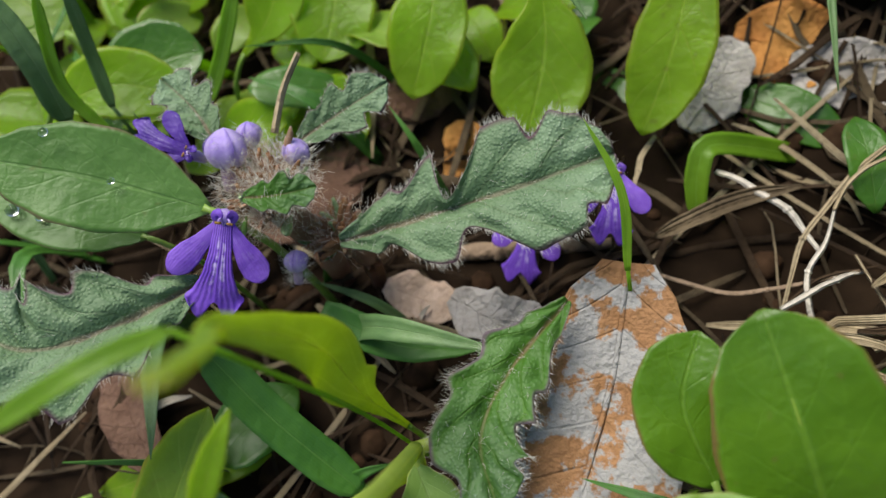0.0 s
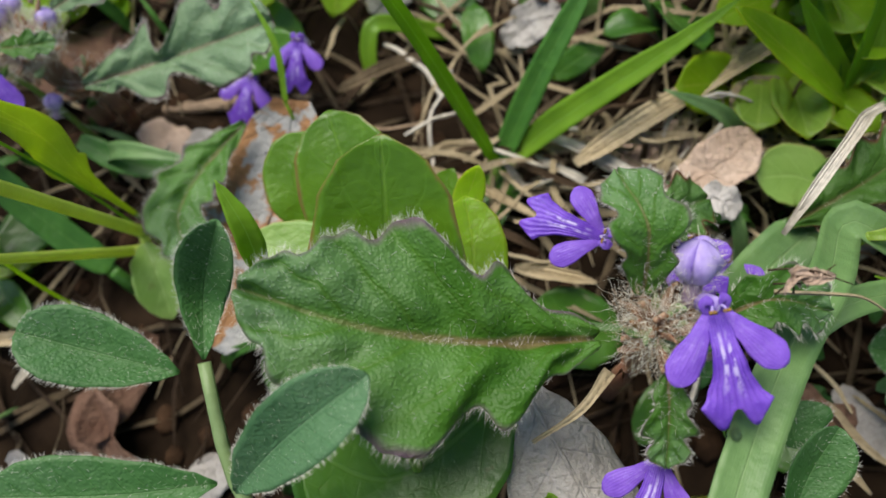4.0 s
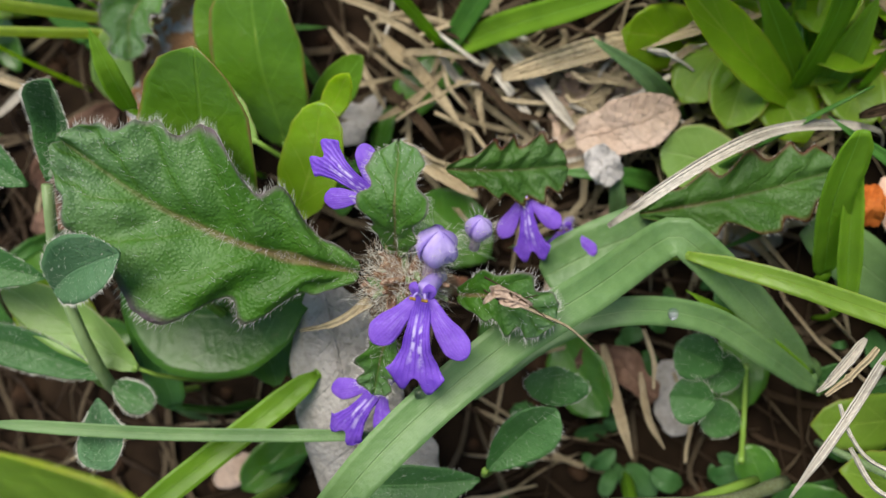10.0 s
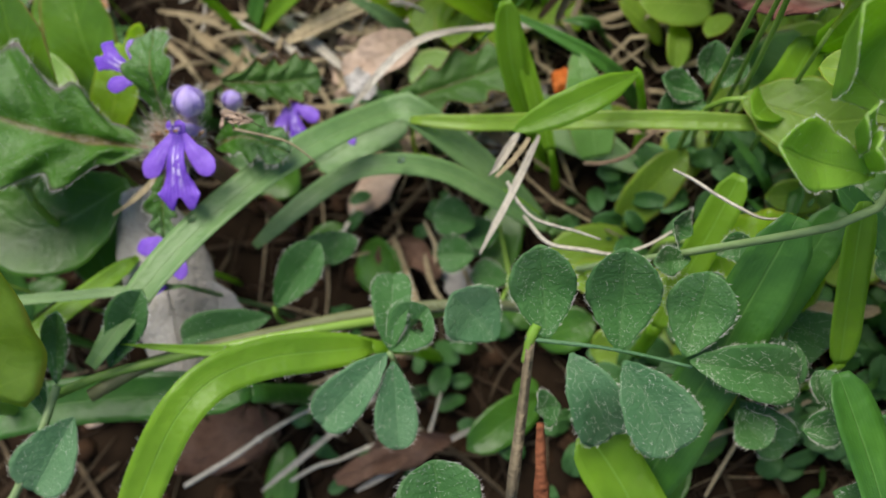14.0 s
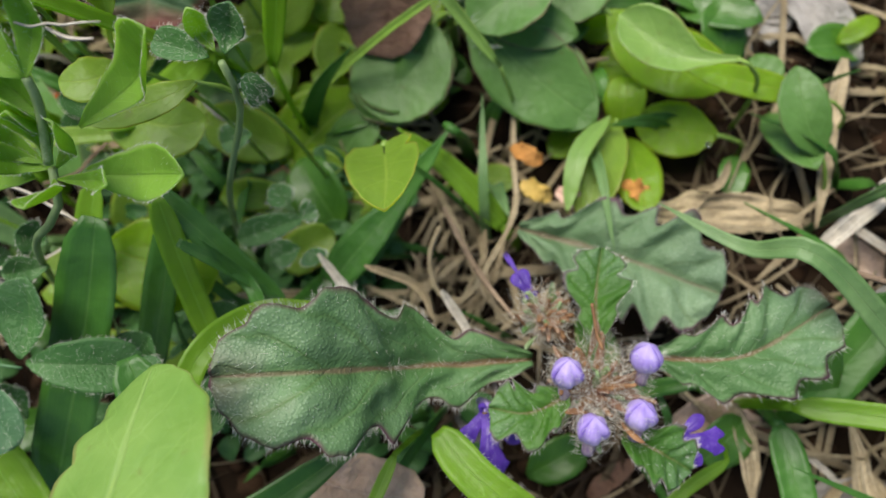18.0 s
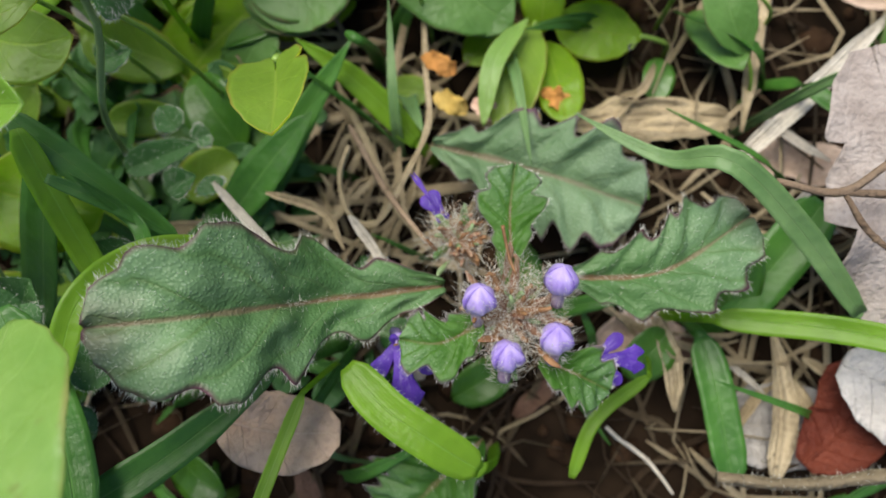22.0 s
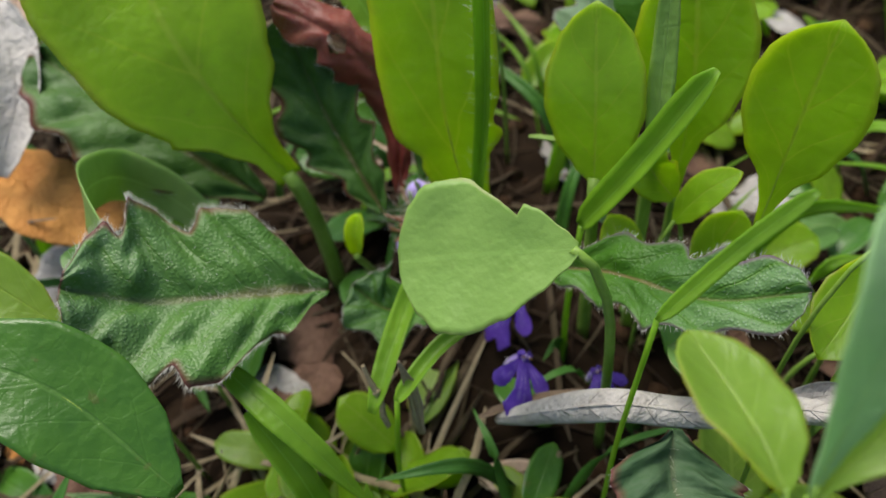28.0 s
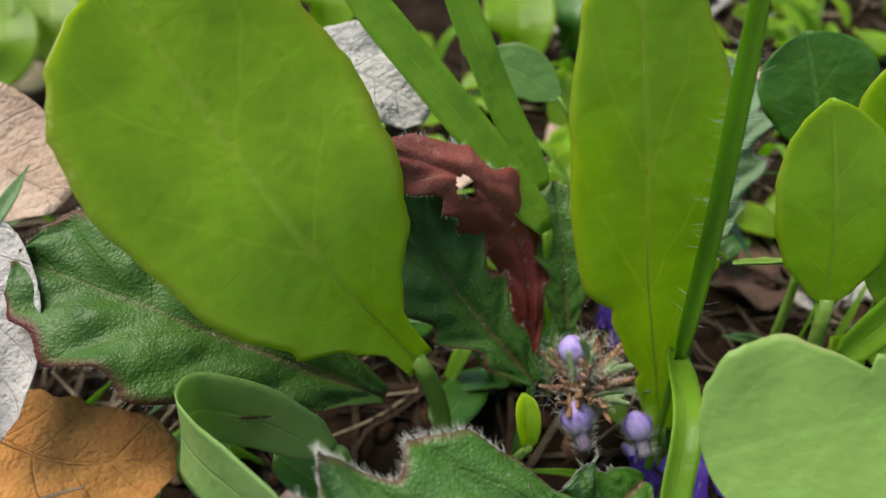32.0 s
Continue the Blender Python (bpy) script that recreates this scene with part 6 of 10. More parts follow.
tagged(leaf(None, ((81.3, 59.9, 21.2), (78.4, 60.8, 28.4), (76.6, 64.4, 34.2)), 6.3, 'broad', 'spat', face=(0.09, -0.37, 0.93), stalk=True, name='weed_leaf', nu=26, nv=8, cup=0.14, wave=0.06, thick=0.35), 'broad smooth green weed leaf on its stalk', 'leaf', 'broad weed leaves')
tagged(leaf(None, ((102.8, 47.3, 20.2), (107.5, 47.2, 21.6), (113.0, 48.0, 21.2)), 8.9, 'broad_dark', 'oval', face=(-0.10, -0.28, 0.96), stalk=True, name='weed_leaf', nu=26, nv=8, cup=0.14, wave=0.06, thick=0.35), 'broad smooth green weed leaf on its stalk', 'leaf', 'broad weed leaves')
tagged(leaf(None, ((112.1, 36.3, 51.4), (115.0, 34.9, 54.8), (120.0, 35.5, 56.4)), 6.2, 'yellowgreen', 'oval', face=(-0.22, -0.30, 0.93), stalk=True, name='weed_leaf', nu=26, nv=8, cup=0.14, wave=0.06, thick=0.35), 'broad smooth green weed leaf on its stalk', 'leaf', 'broad weed leaves')
tagged(leaf(None, ((81.1, 35.6, 37.7), (78.6, 38.0, 38.9), (75.7, 41.4, 38.3)), 5.1, 'bluish', 'oval', face=(0.11, -0.27, 0.96), stalk=True, name='weed_leaf', nu=26, nv=8, cup=0.14, wave=0.06, thick=0.35), 'broad smooth green weed leaf on its stalk', 'leaf', 'broad weed leaves')
tagged(leaf(None, ((35.2, 31.4, 2.0), (26.7, 33.5, 10.3), (15.3, 37.6, 19.8)), 6.1, 'broad', 'oval', face=(0.35, -0.15, 0.93), stalk=True, name='weed_leaf', nu=26, nv=8, cup=0.3, wave=0.06, thick=0.35), 'narrow green leaf beside dry stalks', 'leaf', 'broad weed leaves')
tagged(leaf(None, ((34.6, 83.5, 33.0), (29.0, 86.0, 44.3), (25.2, 89.5, 52.4), (21.6, 97.0, 60.5), (17.0, 107.0, 72.5)), 28.0, 'broad', 'spoon', face=(0.1, -0.72, 0.68), stalk=True, name='weed_leaf', nu=60, nv=12, cup=0.26, wave=0.05, thick=0.4, bites=((0.13, 1, 0.03, 0.12), (0.3, 0, 0.03, 0.08))), 'large bright green spoon-shaped leaf standing up', 'leaf', 'broad weed leaves')
tagged(leaf(None, ((61.0, 70.5, 18.0), (59.2, 73.0, 32.0), (57.6, 75.6, 46.0), (58.0, 79.2, 59.0), (58.7, 85.6, 76.0)), 15.6, 'broad', 'tongue', face=(-0.28, -0.50, 0.82), stalk=True, name='weed_leaf', nu=70, nv=10, cup=0.16, wave=0.12, thick=0.35, bites=((0.38, 0, 0.03, 0.2), (0.2, 0, 0.03, 0.3), (0.46, 1, 0.03, 0.15))), 'tall bright green leaf with wavy notches', 'leaf', 'broad weed leaves')
tagged(leaf(None, ((74.5, 65.5, 39.6), (75.1, 69.0, 50.0), (76.2, 74.5, 59.7)), 12.2, 'broad', 'oval', face=(-0.37, -0.39, 0.84), stalk=1.0, name='weed_leaf', nu=26, nv=8, cup=0.14, wave=0.06, thick=0.35), 'pointed oval green leaf standing up', 'leaf', 'broad weed leaves')
tagged(leaf(None, ((67.2, 48.0, 49.4), (58.5, 51.7, 46.6), (48.8, 55.5, 43.3)), 17.0, 'pale_plain', 'paddle', face=(-0.45, -0.5, 0.74), stalk=0.7, name='weed_leaf', nu=50, nv=10, cup=0.1, wave=0.06, thick=0.35, bites=((0.3, 1, 0.1, 0.34),), base_notch=0.001), 'pale yellow-green heart-shaped leaf in front of the rosette', 'leaf', 'broad weed leaves')
tagged(leaf(None, ((85.9, 66.2, 35.0), (87.3, 69.5, 49.7), (87.5, 74.3, 62.7)), 14.3, 'broad', 'spat', face=(-0.43, -0.37, 0.82), stalk=True, name='weed_leaf', nu=26, nv=8, cup=0.14, wave=0.06, thick=0.35), 'broad smooth green weed leaf on its stalk', 'leaf', 'broad weed leaves')
tagged(leaf(None, ((87.7, 79.6, 39.7), (89.7, 84.8, 47.9), (90.1, 90.2, 56.0)), 13.9, 'broad_dark', 'spat', face=(-0.40, -0.43, 0.81), stalk=True, name='weed_leaf', nu=26, nv=8, cup=0.14, wave=0.06, thick=0.35), 'broad smooth green weed leaf on its stalk', 'leaf', 'broad weed leaves')
tagged(leaf(None, ((84.4, 62.6, 36.8), (80.8, 63.9, 42.7), (81.8, 65.1, 46.8)), 6.1, 'broad', 'oval', face=(-0.39, -0.34, 0.86), stalk=True, name='weed_leaf', nu=26, nv=8, cup=0.14, wave=0.06, thick=0.35), 'broad smooth green weed leaf on its stalk', 'leaf', 'broad weed leaves')
tagged(leaf(None, ((83.0, 59.5, 36.3), (85.8, 58.7, 41.9), (89.4, 58.0, 45.1)), 4.7, 'broad', 'oval', face=(-0.42, -0.30, 0.86), stalk=True, name='weed_leaf', nu=26, nv=8, cup=0.14, wave=0.06, thick=0.35), 'broad smooth green weed leaf on its stalk', 'leaf', 'broad weed leaves')
tagged(leaf(None, ((90.5, 53.5, 40.1), (91.6, 54.3, 54.4), (93.1, 55.2, 66.2)), 12.2, 'broad', 'spat', face=(-0.37, -0.39, 0.84), stalk=True, name='weed_leaf', nu=26, nv=8, cup=0.14, wave=0.06, thick=0.35), 'broad smooth green weed leaf on its stalk', 'leaf', 'broad weed leaves')
tagged(leaf(None, ((9.1, 57.2, 40.3), (2.4, 61.6, 45.4), (-6.9, 66.7, 50.4)), 7.3, 'yellowgreen', 'oval', face=(0.16, -0.39, 0.91), stalk=True, name='weed_leaf', nu=26, nv=8, cup=0.14, wave=0.06, thick=0.35), 'broad smooth green weed leaf on its stalk', 'leaf', 'broad weed leaves')
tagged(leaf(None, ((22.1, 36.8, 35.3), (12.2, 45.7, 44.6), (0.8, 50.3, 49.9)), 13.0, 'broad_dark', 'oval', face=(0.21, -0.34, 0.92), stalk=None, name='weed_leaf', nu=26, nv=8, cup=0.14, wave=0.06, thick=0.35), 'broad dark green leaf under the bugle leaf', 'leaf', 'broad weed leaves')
tagged(leaf(None, ((13.7, 66.2, 36.1), (9.4, 69.0, 37.5), (5.3, 70.9, 38.1)), 5.6, 'bluish', 'oval', face=(0.09, -0.40, 0.91), stalk=True, name='weed_leaf', nu=26, nv=8, cup=0.14, wave=0.06, thick=0.35), 'broad smooth green weed leaf on its stalk', 'leaf', 'broad weed leaves')
tagged(leaf(None, ((68.1, 108.1, 43.6), (64.1, 113.2, 46.6), (60.1, 116.3, 47.9)), 7.5, 'bluish', 'oval', face=(-0.28, -0.52, 0.80), stalk=True, name='weed_leaf', nu=26, nv=8, cup=0.14, wave=0.06, thick=0.35), 'broad smooth green weed leaf on its stalk', 'leaf', 'broad weed leaves')
tagged(leaf(None, ((-16.3, 233.4, 6.4), (-9.7, 227.5, 16.7), (-7.8, 247.3, 22.4)), 17.4, 'broad', 'oval', face=(0.09, -0.65, 0.76), stalk=True, name='weed_leaf', nu=26, nv=8, cup=0.14, wave=0.06, thick=0.35), 'broad smooth green weed leaf on its stalk', 'leaf', 'broad weed leaves')
tagged(leaf(None, ((-3.8, 239.0, 6.5), (2.3, 233.6, 16.7), (5.0, 255.3, 22.4)), 18.2, 'yellowgreen', 'oval', face=(0.05, -0.66, 0.75), stalk=True, name='weed_leaf', nu=26, nv=8, cup=0.14, wave=0.06, thick=0.35), 'broad smooth green weed leaf on its stalk', 'leaf', 'broad weed leaves')
tagged(leaf(None, ((11.9, 240.0, 6.6), (17.5, 235.2, 16.8), (21.2, 258.2, 22.5)), 18.7, 'broad', 'oval', face=(-0.00, -0.66, 0.75), stalk=True, name='weed_leaf', nu=26, nv=8, cup=0.14, wave=0.06, thick=0.35), 'broad smooth green weed leaf on its stalk', 'leaf', 'broad weed leaves')
tagged(leaf(None, ((62.7, 212.3, 7.5), (66.0, 208.4, 17.6), (72.8, 229.6, 23.1)), 18.3, 'broad', 'oval', face=(-0.18, -0.62, 0.77), stalk=True, name='weed_leaf', nu=26, nv=8, cup=0.14, wave=0.06, thick=0.35), 'broad smooth green weed leaf on its stalk', 'leaf', 'broad weed leaves')
tagged(leaf(None, ((98.6, 174.5, 7.9), (99.4, 171.1, 18.0), (107.1, 187.5, 23.4)), 16.8, 'broad', 'oval', face=(-0.32, -0.53, 0.78), stalk=True, name='weed_leaf', nu=26, nv=8, cup=0.14, wave=0.06, thick=0.35), 'broad smooth green weed leaf on its stalk', 'leaf', 'broad weed leaves')
tagged(leaf(None, ((113.8, 173.2, 7.4), (114.2, 170.3, 17.4), (122.9, 186.9, 23.1)), 17.2, 'broad_dark', 'oval', face=(-0.37, -0.51, 0.78), stalk=True, name='weed_leaf', nu=26, nv=8, cup=0.14, wave=0.06, thick=0.35), 'broad smooth green weed leaf on its stalk', 'leaf', 'broad weed leaves')
tuft_a = thing('grass_tuft', (-16.4, 28.9, -7.4), 'small tuft of green grass blades', 'grass', 'grass tufts')
under(tuft_a, tube('stem', ((-18.2, 25.8, -8.8), (-16.0, 29.3, -4.8)), 0.90, 0.80, M['stem']))
leaf(tuft_a, ((-16.1, 29.6, -4.8), (-20.7, 30.8, 13.1), (-25.4, 31.9, 29.9), (-29.9, 31.1, 45.9), (-33.0, 30.2, 57.0)), 2.3, 'grass', 'blade', face=(-0.06, -0.32, 0.95), name='blade', nu=26, nv=3, cup=0.3, wave=0.02, thick=0.22)
leaf(tuft_a, ((-16.0, 29.3, -4.8), (-9.5, 37.6, 6.3), (-3.7, 44.0, 14.6), (1.9, 50.5, 20.7)), 4.1, 'grass_dark', 'blade', face=(-0.18, -0.33, 0.93), name='blade', nu=26, nv=3, cup=0.3, wave=0.02, thick=0.22)
leaf(tuft_a, ((-15.6, 29.3, -4.9), (-6.2, 32.3, 3.8), (7.6, 34.9, 16.0), (15.5, 37.4, 22.4)), 4.2, 'grass', 'blade', face=(-0.25, -0.28, 0.93), name='blade', nu=26, nv=3, cup=0.3, wave=0.02, thick=0.22)
tuft_b = thing('grass_tuft', (35.8, 33.4, -2.2), 'small tuft of green grass blades', 'grass', 'grass tufts')
leaf(tuft_b, ((35.7, 33.8, 0.3), (30.6, 37.1, 7.8), (24.3, 40.4, 17.6)), 4.4, 'grass', 'blade', face=(-0.08, -0.25, 0.96), name='blade', nu=26, nv=3, cup=0.3, wave=0.02, thick=0.22)
leaf(tuft_b, ((35.7, 33.8, 0.3), (32.0, 39.9, 5.7), (30.0, 45.0, 10.7)), 2.6, 'grass', 'blade', face=(-0.09, -0.26, 0.96), name='blade', nu=26, nv=3, cup=0.3, wave=0.02, thick=0.22)
leaf(tuft_b, ((35.8, 33.4, 0.2), (38.1, 36.8, 6.2), (38.6, 43.8, 12.9)), 4.4, 'grass', 'blade', face=(-0.12, -0.24, 0.96), name='blade', nu=26, nv=3, cup=0.3, wave=0.02, thick=0.22)
grass(((-4.4, -36.7, 36.2), (1.4, -22.4, 34.9), (9.1, -9.4, 31.3), (16.6, -0.3, 26.7), (22.6, 7.7, 18.5), (25.3, 8.3, 18.0), (35.1, 3.7, 12.1), (46.7, -2.5, 2.3)), 4.6, 'grass_dull', 'band', 'broad folded grass blade with dull bloom', face=(-0.02, -0.06, 1.00), nu=48, nv=3, cup=0.25, wave=0.03, thick=0.22)
grass(((6.8, -16.4, 21.6), (12.6, -7.5, 18.6), (20.4, -1.8, 19.1), (30.0, 0.3, 15.1), (38.5, -1.4, 9.4), (47.8, -4.1, 2.6)), 3.4, 'grass_dull', 'band', 'arched narrow grass blade with a dew drop', face=(-0.07, -0.02, 1.00), nu=40, nv=3, cup=0.25, wave=0.03, thick=0.22)
grass(((25.7, 6.7, 18.0), (36.5, 6.9, 19.0), (49.8, 5.5, 26.5), (62.3, 6.5, 27.2), (77.2, 7.2, 27.5)), 2.5, 'yellowgreen', 'band', 'bright yellow-green grass blade', face=(-0.09, -0.20, 0.98), nu=26, nv=3, cup=0.25, wave=0.03, thick=0.22)
grass(((10.2, -0.6, 12.9), (16.2, 5.2, 11.6), (22.5, 10.2, 10.4)), 7.5, 'grass_dull', 'band', 'single green grass blade among the litter', face=(0.02, -0.05, 1.00), nu=26, nv=3, cup=0.25, wave=0.03, thick=0.22)
grass(((40.4, 16.6, 4.8), (49.3, 12.8, 3.1), (62.6, 7.2, 2.6)), 7.3, 'grass_dull', 'blade', 'single green grass blade among the litter', face=(-0.16, -0.08, 0.98), nu=26, nv=3, cup=0.25, wave=0.03, thick=0.22)
grass(((46.4, 7.8, 7.8), (42.3, 16.6, 14.6), (39.5, 24.0, 20.1)), 2.8, 'grass', 'blade', 'single green grass blade among the litter', face=(-0.14, -0.11, 0.98), nu=26, nv=3, cup=0.7, wave=0.03, thick=0.22)
grass(((45.9, -2.6, 3.9), (35.6, 0.8, 10.0), (27.1, 2.9, 14.6)), 2.2, 'grass', 'blade', 'single green grass blade among the litter', face=(-0.10, -0.02, 1.00), nu=26, nv=3, cup=0.25, wave=0.03, thick=0.22)
grass(((-42.0, 3.9, 28.8), (-42.2, 6.6, 33.6), (-44.3, 10.6, 36.7)), 2.9, 'grass', 'blade', 'single green grass blade among the litter', face=(0.29, -0.19, 0.94), nu=26, nv=3, cup=0.25, wave=0.03, thick=0.22)
grass(((-31.8, -32.0, 15.2), (-35.1, -24.5, 19.2), (-38.2, -16.0, 23.4)), 4.8, 'grass_dark', 'band', 'single green grass blade among the litter', face=(0.22, 0.02, 0.98), nu=26, nv=3, cup=0.25, wave=0.03, thick=0.22)
grass(((-43.2, -35.2, 34.2), (-23.9, -30.3, 30.4), (-1.5, -23.8, 23.9)), 1.5, 'grass_dull', 'band', 'single green grass blade among the litter', face=(0.27, 0.18, 0.95), nu=26, nv=3, cup=0.25, wave=0.03, thick=0.22)
grass(((-25.9, -41.9, 28.9), (-18.8, -30.8, 25.3), (-12.5, -20.4, 19.9)), 3.2, 'grass', 'band', 'single green grass blade among the litter', face=(0.23, 0.17, 0.96), nu=26, nv=3, cup=0.25, wave=0.03, thick=0.22)
grass(((3.8, -56.6, 33.8), (9.8, -40.0, 38.0), (15.9, -32.8, 34.1), (28.3, -28.4, 26.3)), 5.2, 'grass', 'band', 'arched grass blade with hairy margin', face=(0.24, -0.00, 0.97), nu=26, nv=3, cup=0.25, wave=0.03, thick=0.22, hairs=60, hair=0.8)
grass(((26.7, -27.6, 26.8), (12.6, -31.7, 30.8), (-1.6, -33.4, 35.4)), 1.9, 'grass', 'blade', 'single green grass blade among the litter', face=(0.25, -0.01, 0.97), nu=26, nv=3, cup=0.25, wave=0.03, thick=0.22)
grass(((-34.2, -51.1, 28.8), (-13.7, -42.5, 26.1), (10.4, -37.0, 20.2)), 6.6, 'grass_dark', 'band', 'single green grass blade among the litter', face=(0.28, 0.09, 0.95), nu=26, nv=3, cup=0.25, wave=0.03, thick=0.22)
grass(((71.3, -1.2, 30.6), (68.3, -9.6, 25.4), (64.3, -19.8, 20.0)), 4.3, 'grass', 'band', 'single green grass blade among the litter', face=(-0.08, -0.14, 0.99), nu=26, nv=3, cup=0.25, wave=0.03, thick=0.22)
grass(((83.2, -3.8, 29.8), (79.5, -12.4, 24.7), (74.4, -25.4, 14.8)), 5.6, 'grass_dark', 'band', 'single green grass blade among the litter', face=(-0.15, -0.12, 0.98), nu=26, nv=3, cup=0.25, wave=0.03, thick=0.22)
grass(((76.4, -7.8, 37.7), (72.0, -20.7, 29.4), (64.1, -42.8, 17.7)), 7.7, 'grass_dark', 'band', 'wide dark green grass blade', face=(0.13, -0.08, 0.99), nu=26, nv=3, cup=0.25, wave=0.03, thick=0.22)
grass(((83.3, -5.0, 36.8), (84.5, -11.9, 30.8), (86.5, -21.4, 22.0)), 3.6, 'grass', 'band', 'single green grass blade among the litter', face=(0.06, -0.13, 0.99), nu=26, nv=3, cup=0.25, wave=0.03, thick=0.22)
grass(((56.8, -34.5, 26.5), (61.6, -39.8, 24.2), (68.8, -49.7, 22.6)), 7.9, 'grass', 'band', 'single green grass blade among the litter', face=(0.19, 0.04, 0.98), nu=26, nv=3, cup=0.25, wave=0.03, thick=0.22)
grass(((97.9, -22.1, 36.5), (93.8, -14.7, 30.3), (89.0, -9.9, 36.6)), 2.1, 'grass_dark', 'blade', 'single green grass blade among the litter', face=(-0.00, -0.12, 0.99), nu=26, nv=3, cup=0.25, wave=0.03, thick=0.22)
grass(((98.0, -10.3, 9.2), (104.0, -3.5, 11.6), (110.2, 2.8, 13.8)), 6.3, 'grass_dark', 'blade', 'single green grass blade among the litter', face=(-0.05, -0.15, 0.99), nu=26, nv=3, cup=0.25, wave=0.03, thick=0.22)
grass(((38.1, 23.8, 24.4), (39.6, 17.1, 16.3), (43.7, 10.5, 5.5)), 4.2, 'grass', 'band', 'single green grass blade among the litter', face=(0.26, -0.24, 0.94), nu=26, nv=3, cup=0.25, wave=0.03, thick=0.22)
grass(((57.7, 10.3, 32.4), (51.9, 5.3, 34.7), (43.2, 0.6, 33.4)), 4.2, 'grass', 'oval', 'single green grass blade among the litter', face=(0.25, -0.23, 0.94), nu=26, nv=3, cup=0.25, wave=0.03, thick=0.22)
grass(((95.2, -19.9, 23.1), (99.3, -9.0, 6.3), (108.5, 2.9, 11.4), (116.3, 12.3, 16.3)), 6.4, 'grass_dark', 'blade', 'single green grass blade among the litter', face=(0.17, -0.18, 0.97), nu=26, nv=3, cup=0.25, wave=0.03, thick=0.22)
grass(((86.0, -47.5, 31.8), (97.4, -40.6, 30.0), (110.5, -30.7, 28.5)), 4.5, 'grass_dark', 'blade', 'single green grass blade among the litter', face=(0.27, 0.07, 0.96), nu=26, nv=3, cup=0.25, wave=0.03, thick=0.22)
grass(((107.6, -47.4, 32.3), (110.0, -40.7, 31.1), (112.6, -33.8, 29.9)), 1.6, 'grass', 'band', 'single green grass blade among the litter', face=(0.20, 0.07, 0.98), nu=26, nv=3, cup=0.25, wave=0.03, thick=0.22)
grass(((117.4, -31.0, 28.9), (121.9, -35.8, 29.9), (127.2, -39.6, 29.5), (132.0, -43.0, 27.0)), 4.6, 'grass', 'band', 'curving grass blade with hairy edge', face=(0.08, 0.06, 0.99), nu=26, nv=3, cup=0.25, wave=0.03, thick=0.22, hairs=50, hair=0.8)
grass(((179.7, -26.2, 18.2), (170.2, -17.3, 26.3), (160.3, -9.5, 32.2), (154.3, -7.7, 26.8), (144.4, -1.3, 24.3)), 3.2, 'grass_dull', 'blade', 'arched blue-green grass blade', face=(-0.14, -0.14, 0.98), nu=26, nv=3, cup=0.25, wave=0.03, thick=0.22)
grass(((161.8, -26.3, 17.4), (176.0, -28.2, 22.2), (188.9, -31.9, 26.9)), 3.3, 'grass', 'band', 'single green grass blade among the litter', face=(-0.22, -0.01, 0.98), nu=26, nv=3, cup=0.25, wave=0.03, thick=0.22)
grass(((180.9, -10.5, 8.3), (174.1, -18.8, 7.5), (167.7, -26.1, 4.9)), 7.2, 'grass_dark', 'band', 'single green grass blade among the litter', face=(-0.18, -0.06, 0.98), nu=26, nv=3, cup=0.25, wave=0.03, thick=0.22)
grass(((162.9, -28.8, 8.9), (164.3, -36.3, 9.7), (165.8, -48.0, 9.9)), 4.6, 'grass_dark', 'band', 'single green grass blade among the litter', face=(-0.13, 0.04, 0.99), nu=26, nv=3, cup=0.25, wave=0.03, thick=0.22)
grass(((143.9, -46.5, 13.7), (147.2, -39.0, 14.5), (154.7, -33.7, 12.8)), 1.8, 'grass', 'band', 'single green grass blade among the litter', face=(-0.04, 0.05, 1.00), nu=26, nv=3, cup=0.25, wave=0.03, thick=0.22)
grass(((88.0, -32.4, 35.9), (90.7, -23.7, 37.0), (95.2, -18.6, 33.4), (102.5, -17.0, 29.0)), 3.2, 'grass', 'band', 'single green grass blade among the litter', face=(0.29, -0.07, 0.95), nu=26, nv=3, cup=0.25, wave=0.03, thick=0.22)
grass(((80.9, -2.9, 35.5), (87.8, -8.5, 32.2), (97.0, -16.7, 26.3)), 3.4, 'grass_dark', 'band', 'single green grass blade among the litter', face=(0.32, -0.13, 0.94), nu=26, nv=3, cup=0.25, wave=0.03, thick=0.22)
grass(((85.6, -10.0, 35.0), (91.1, -12.5, 32.2), (97.4, -16.2, 27.2)), 1.7, 'grass_dark', 'blade', 'single green grass blade among the litter', face=(0.31, -0.11, 0.94), nu=26, nv=3, cup=0.25, wave=0.03, thick=0.22)
grass(((81.9, -24.1, 36.4), (87.4, -36.2, 34.2), (90.3, -48.0, 34.3)), 5.6, 'grass_dark', 'band', 'single green grass blade among the litter', face=(0.34, 0.04, 0.94), nu=26, nv=3, cup=0.25, wave=0.03, thick=0.22)
grass(((81.8, -3.0, 85.2), (81.5, 5.4, 64.7), (81.2, 13.9, 41.1), (81.0, 20.6, 22.3)), 4.9, 'grass', 'band', 'wide bright grass blade with a cut end', face=(0.16, -0.14, 0.98), nu=26, nv=3, cup=0.25, wave=0.03, thick=0.22)
grass(((110.8, 32.2, 81.7), (104.7, 27.2, 63.3), (98.5, 22.1, 45.0), (92.4, 17.0, 26.6)), 3.7, 'grass', 'band', 'long upright grass blade', face=(0.02, -0.22, 0.98), nu=26, nv=3, cup=0.25, wave=0.03, thick=0.22)
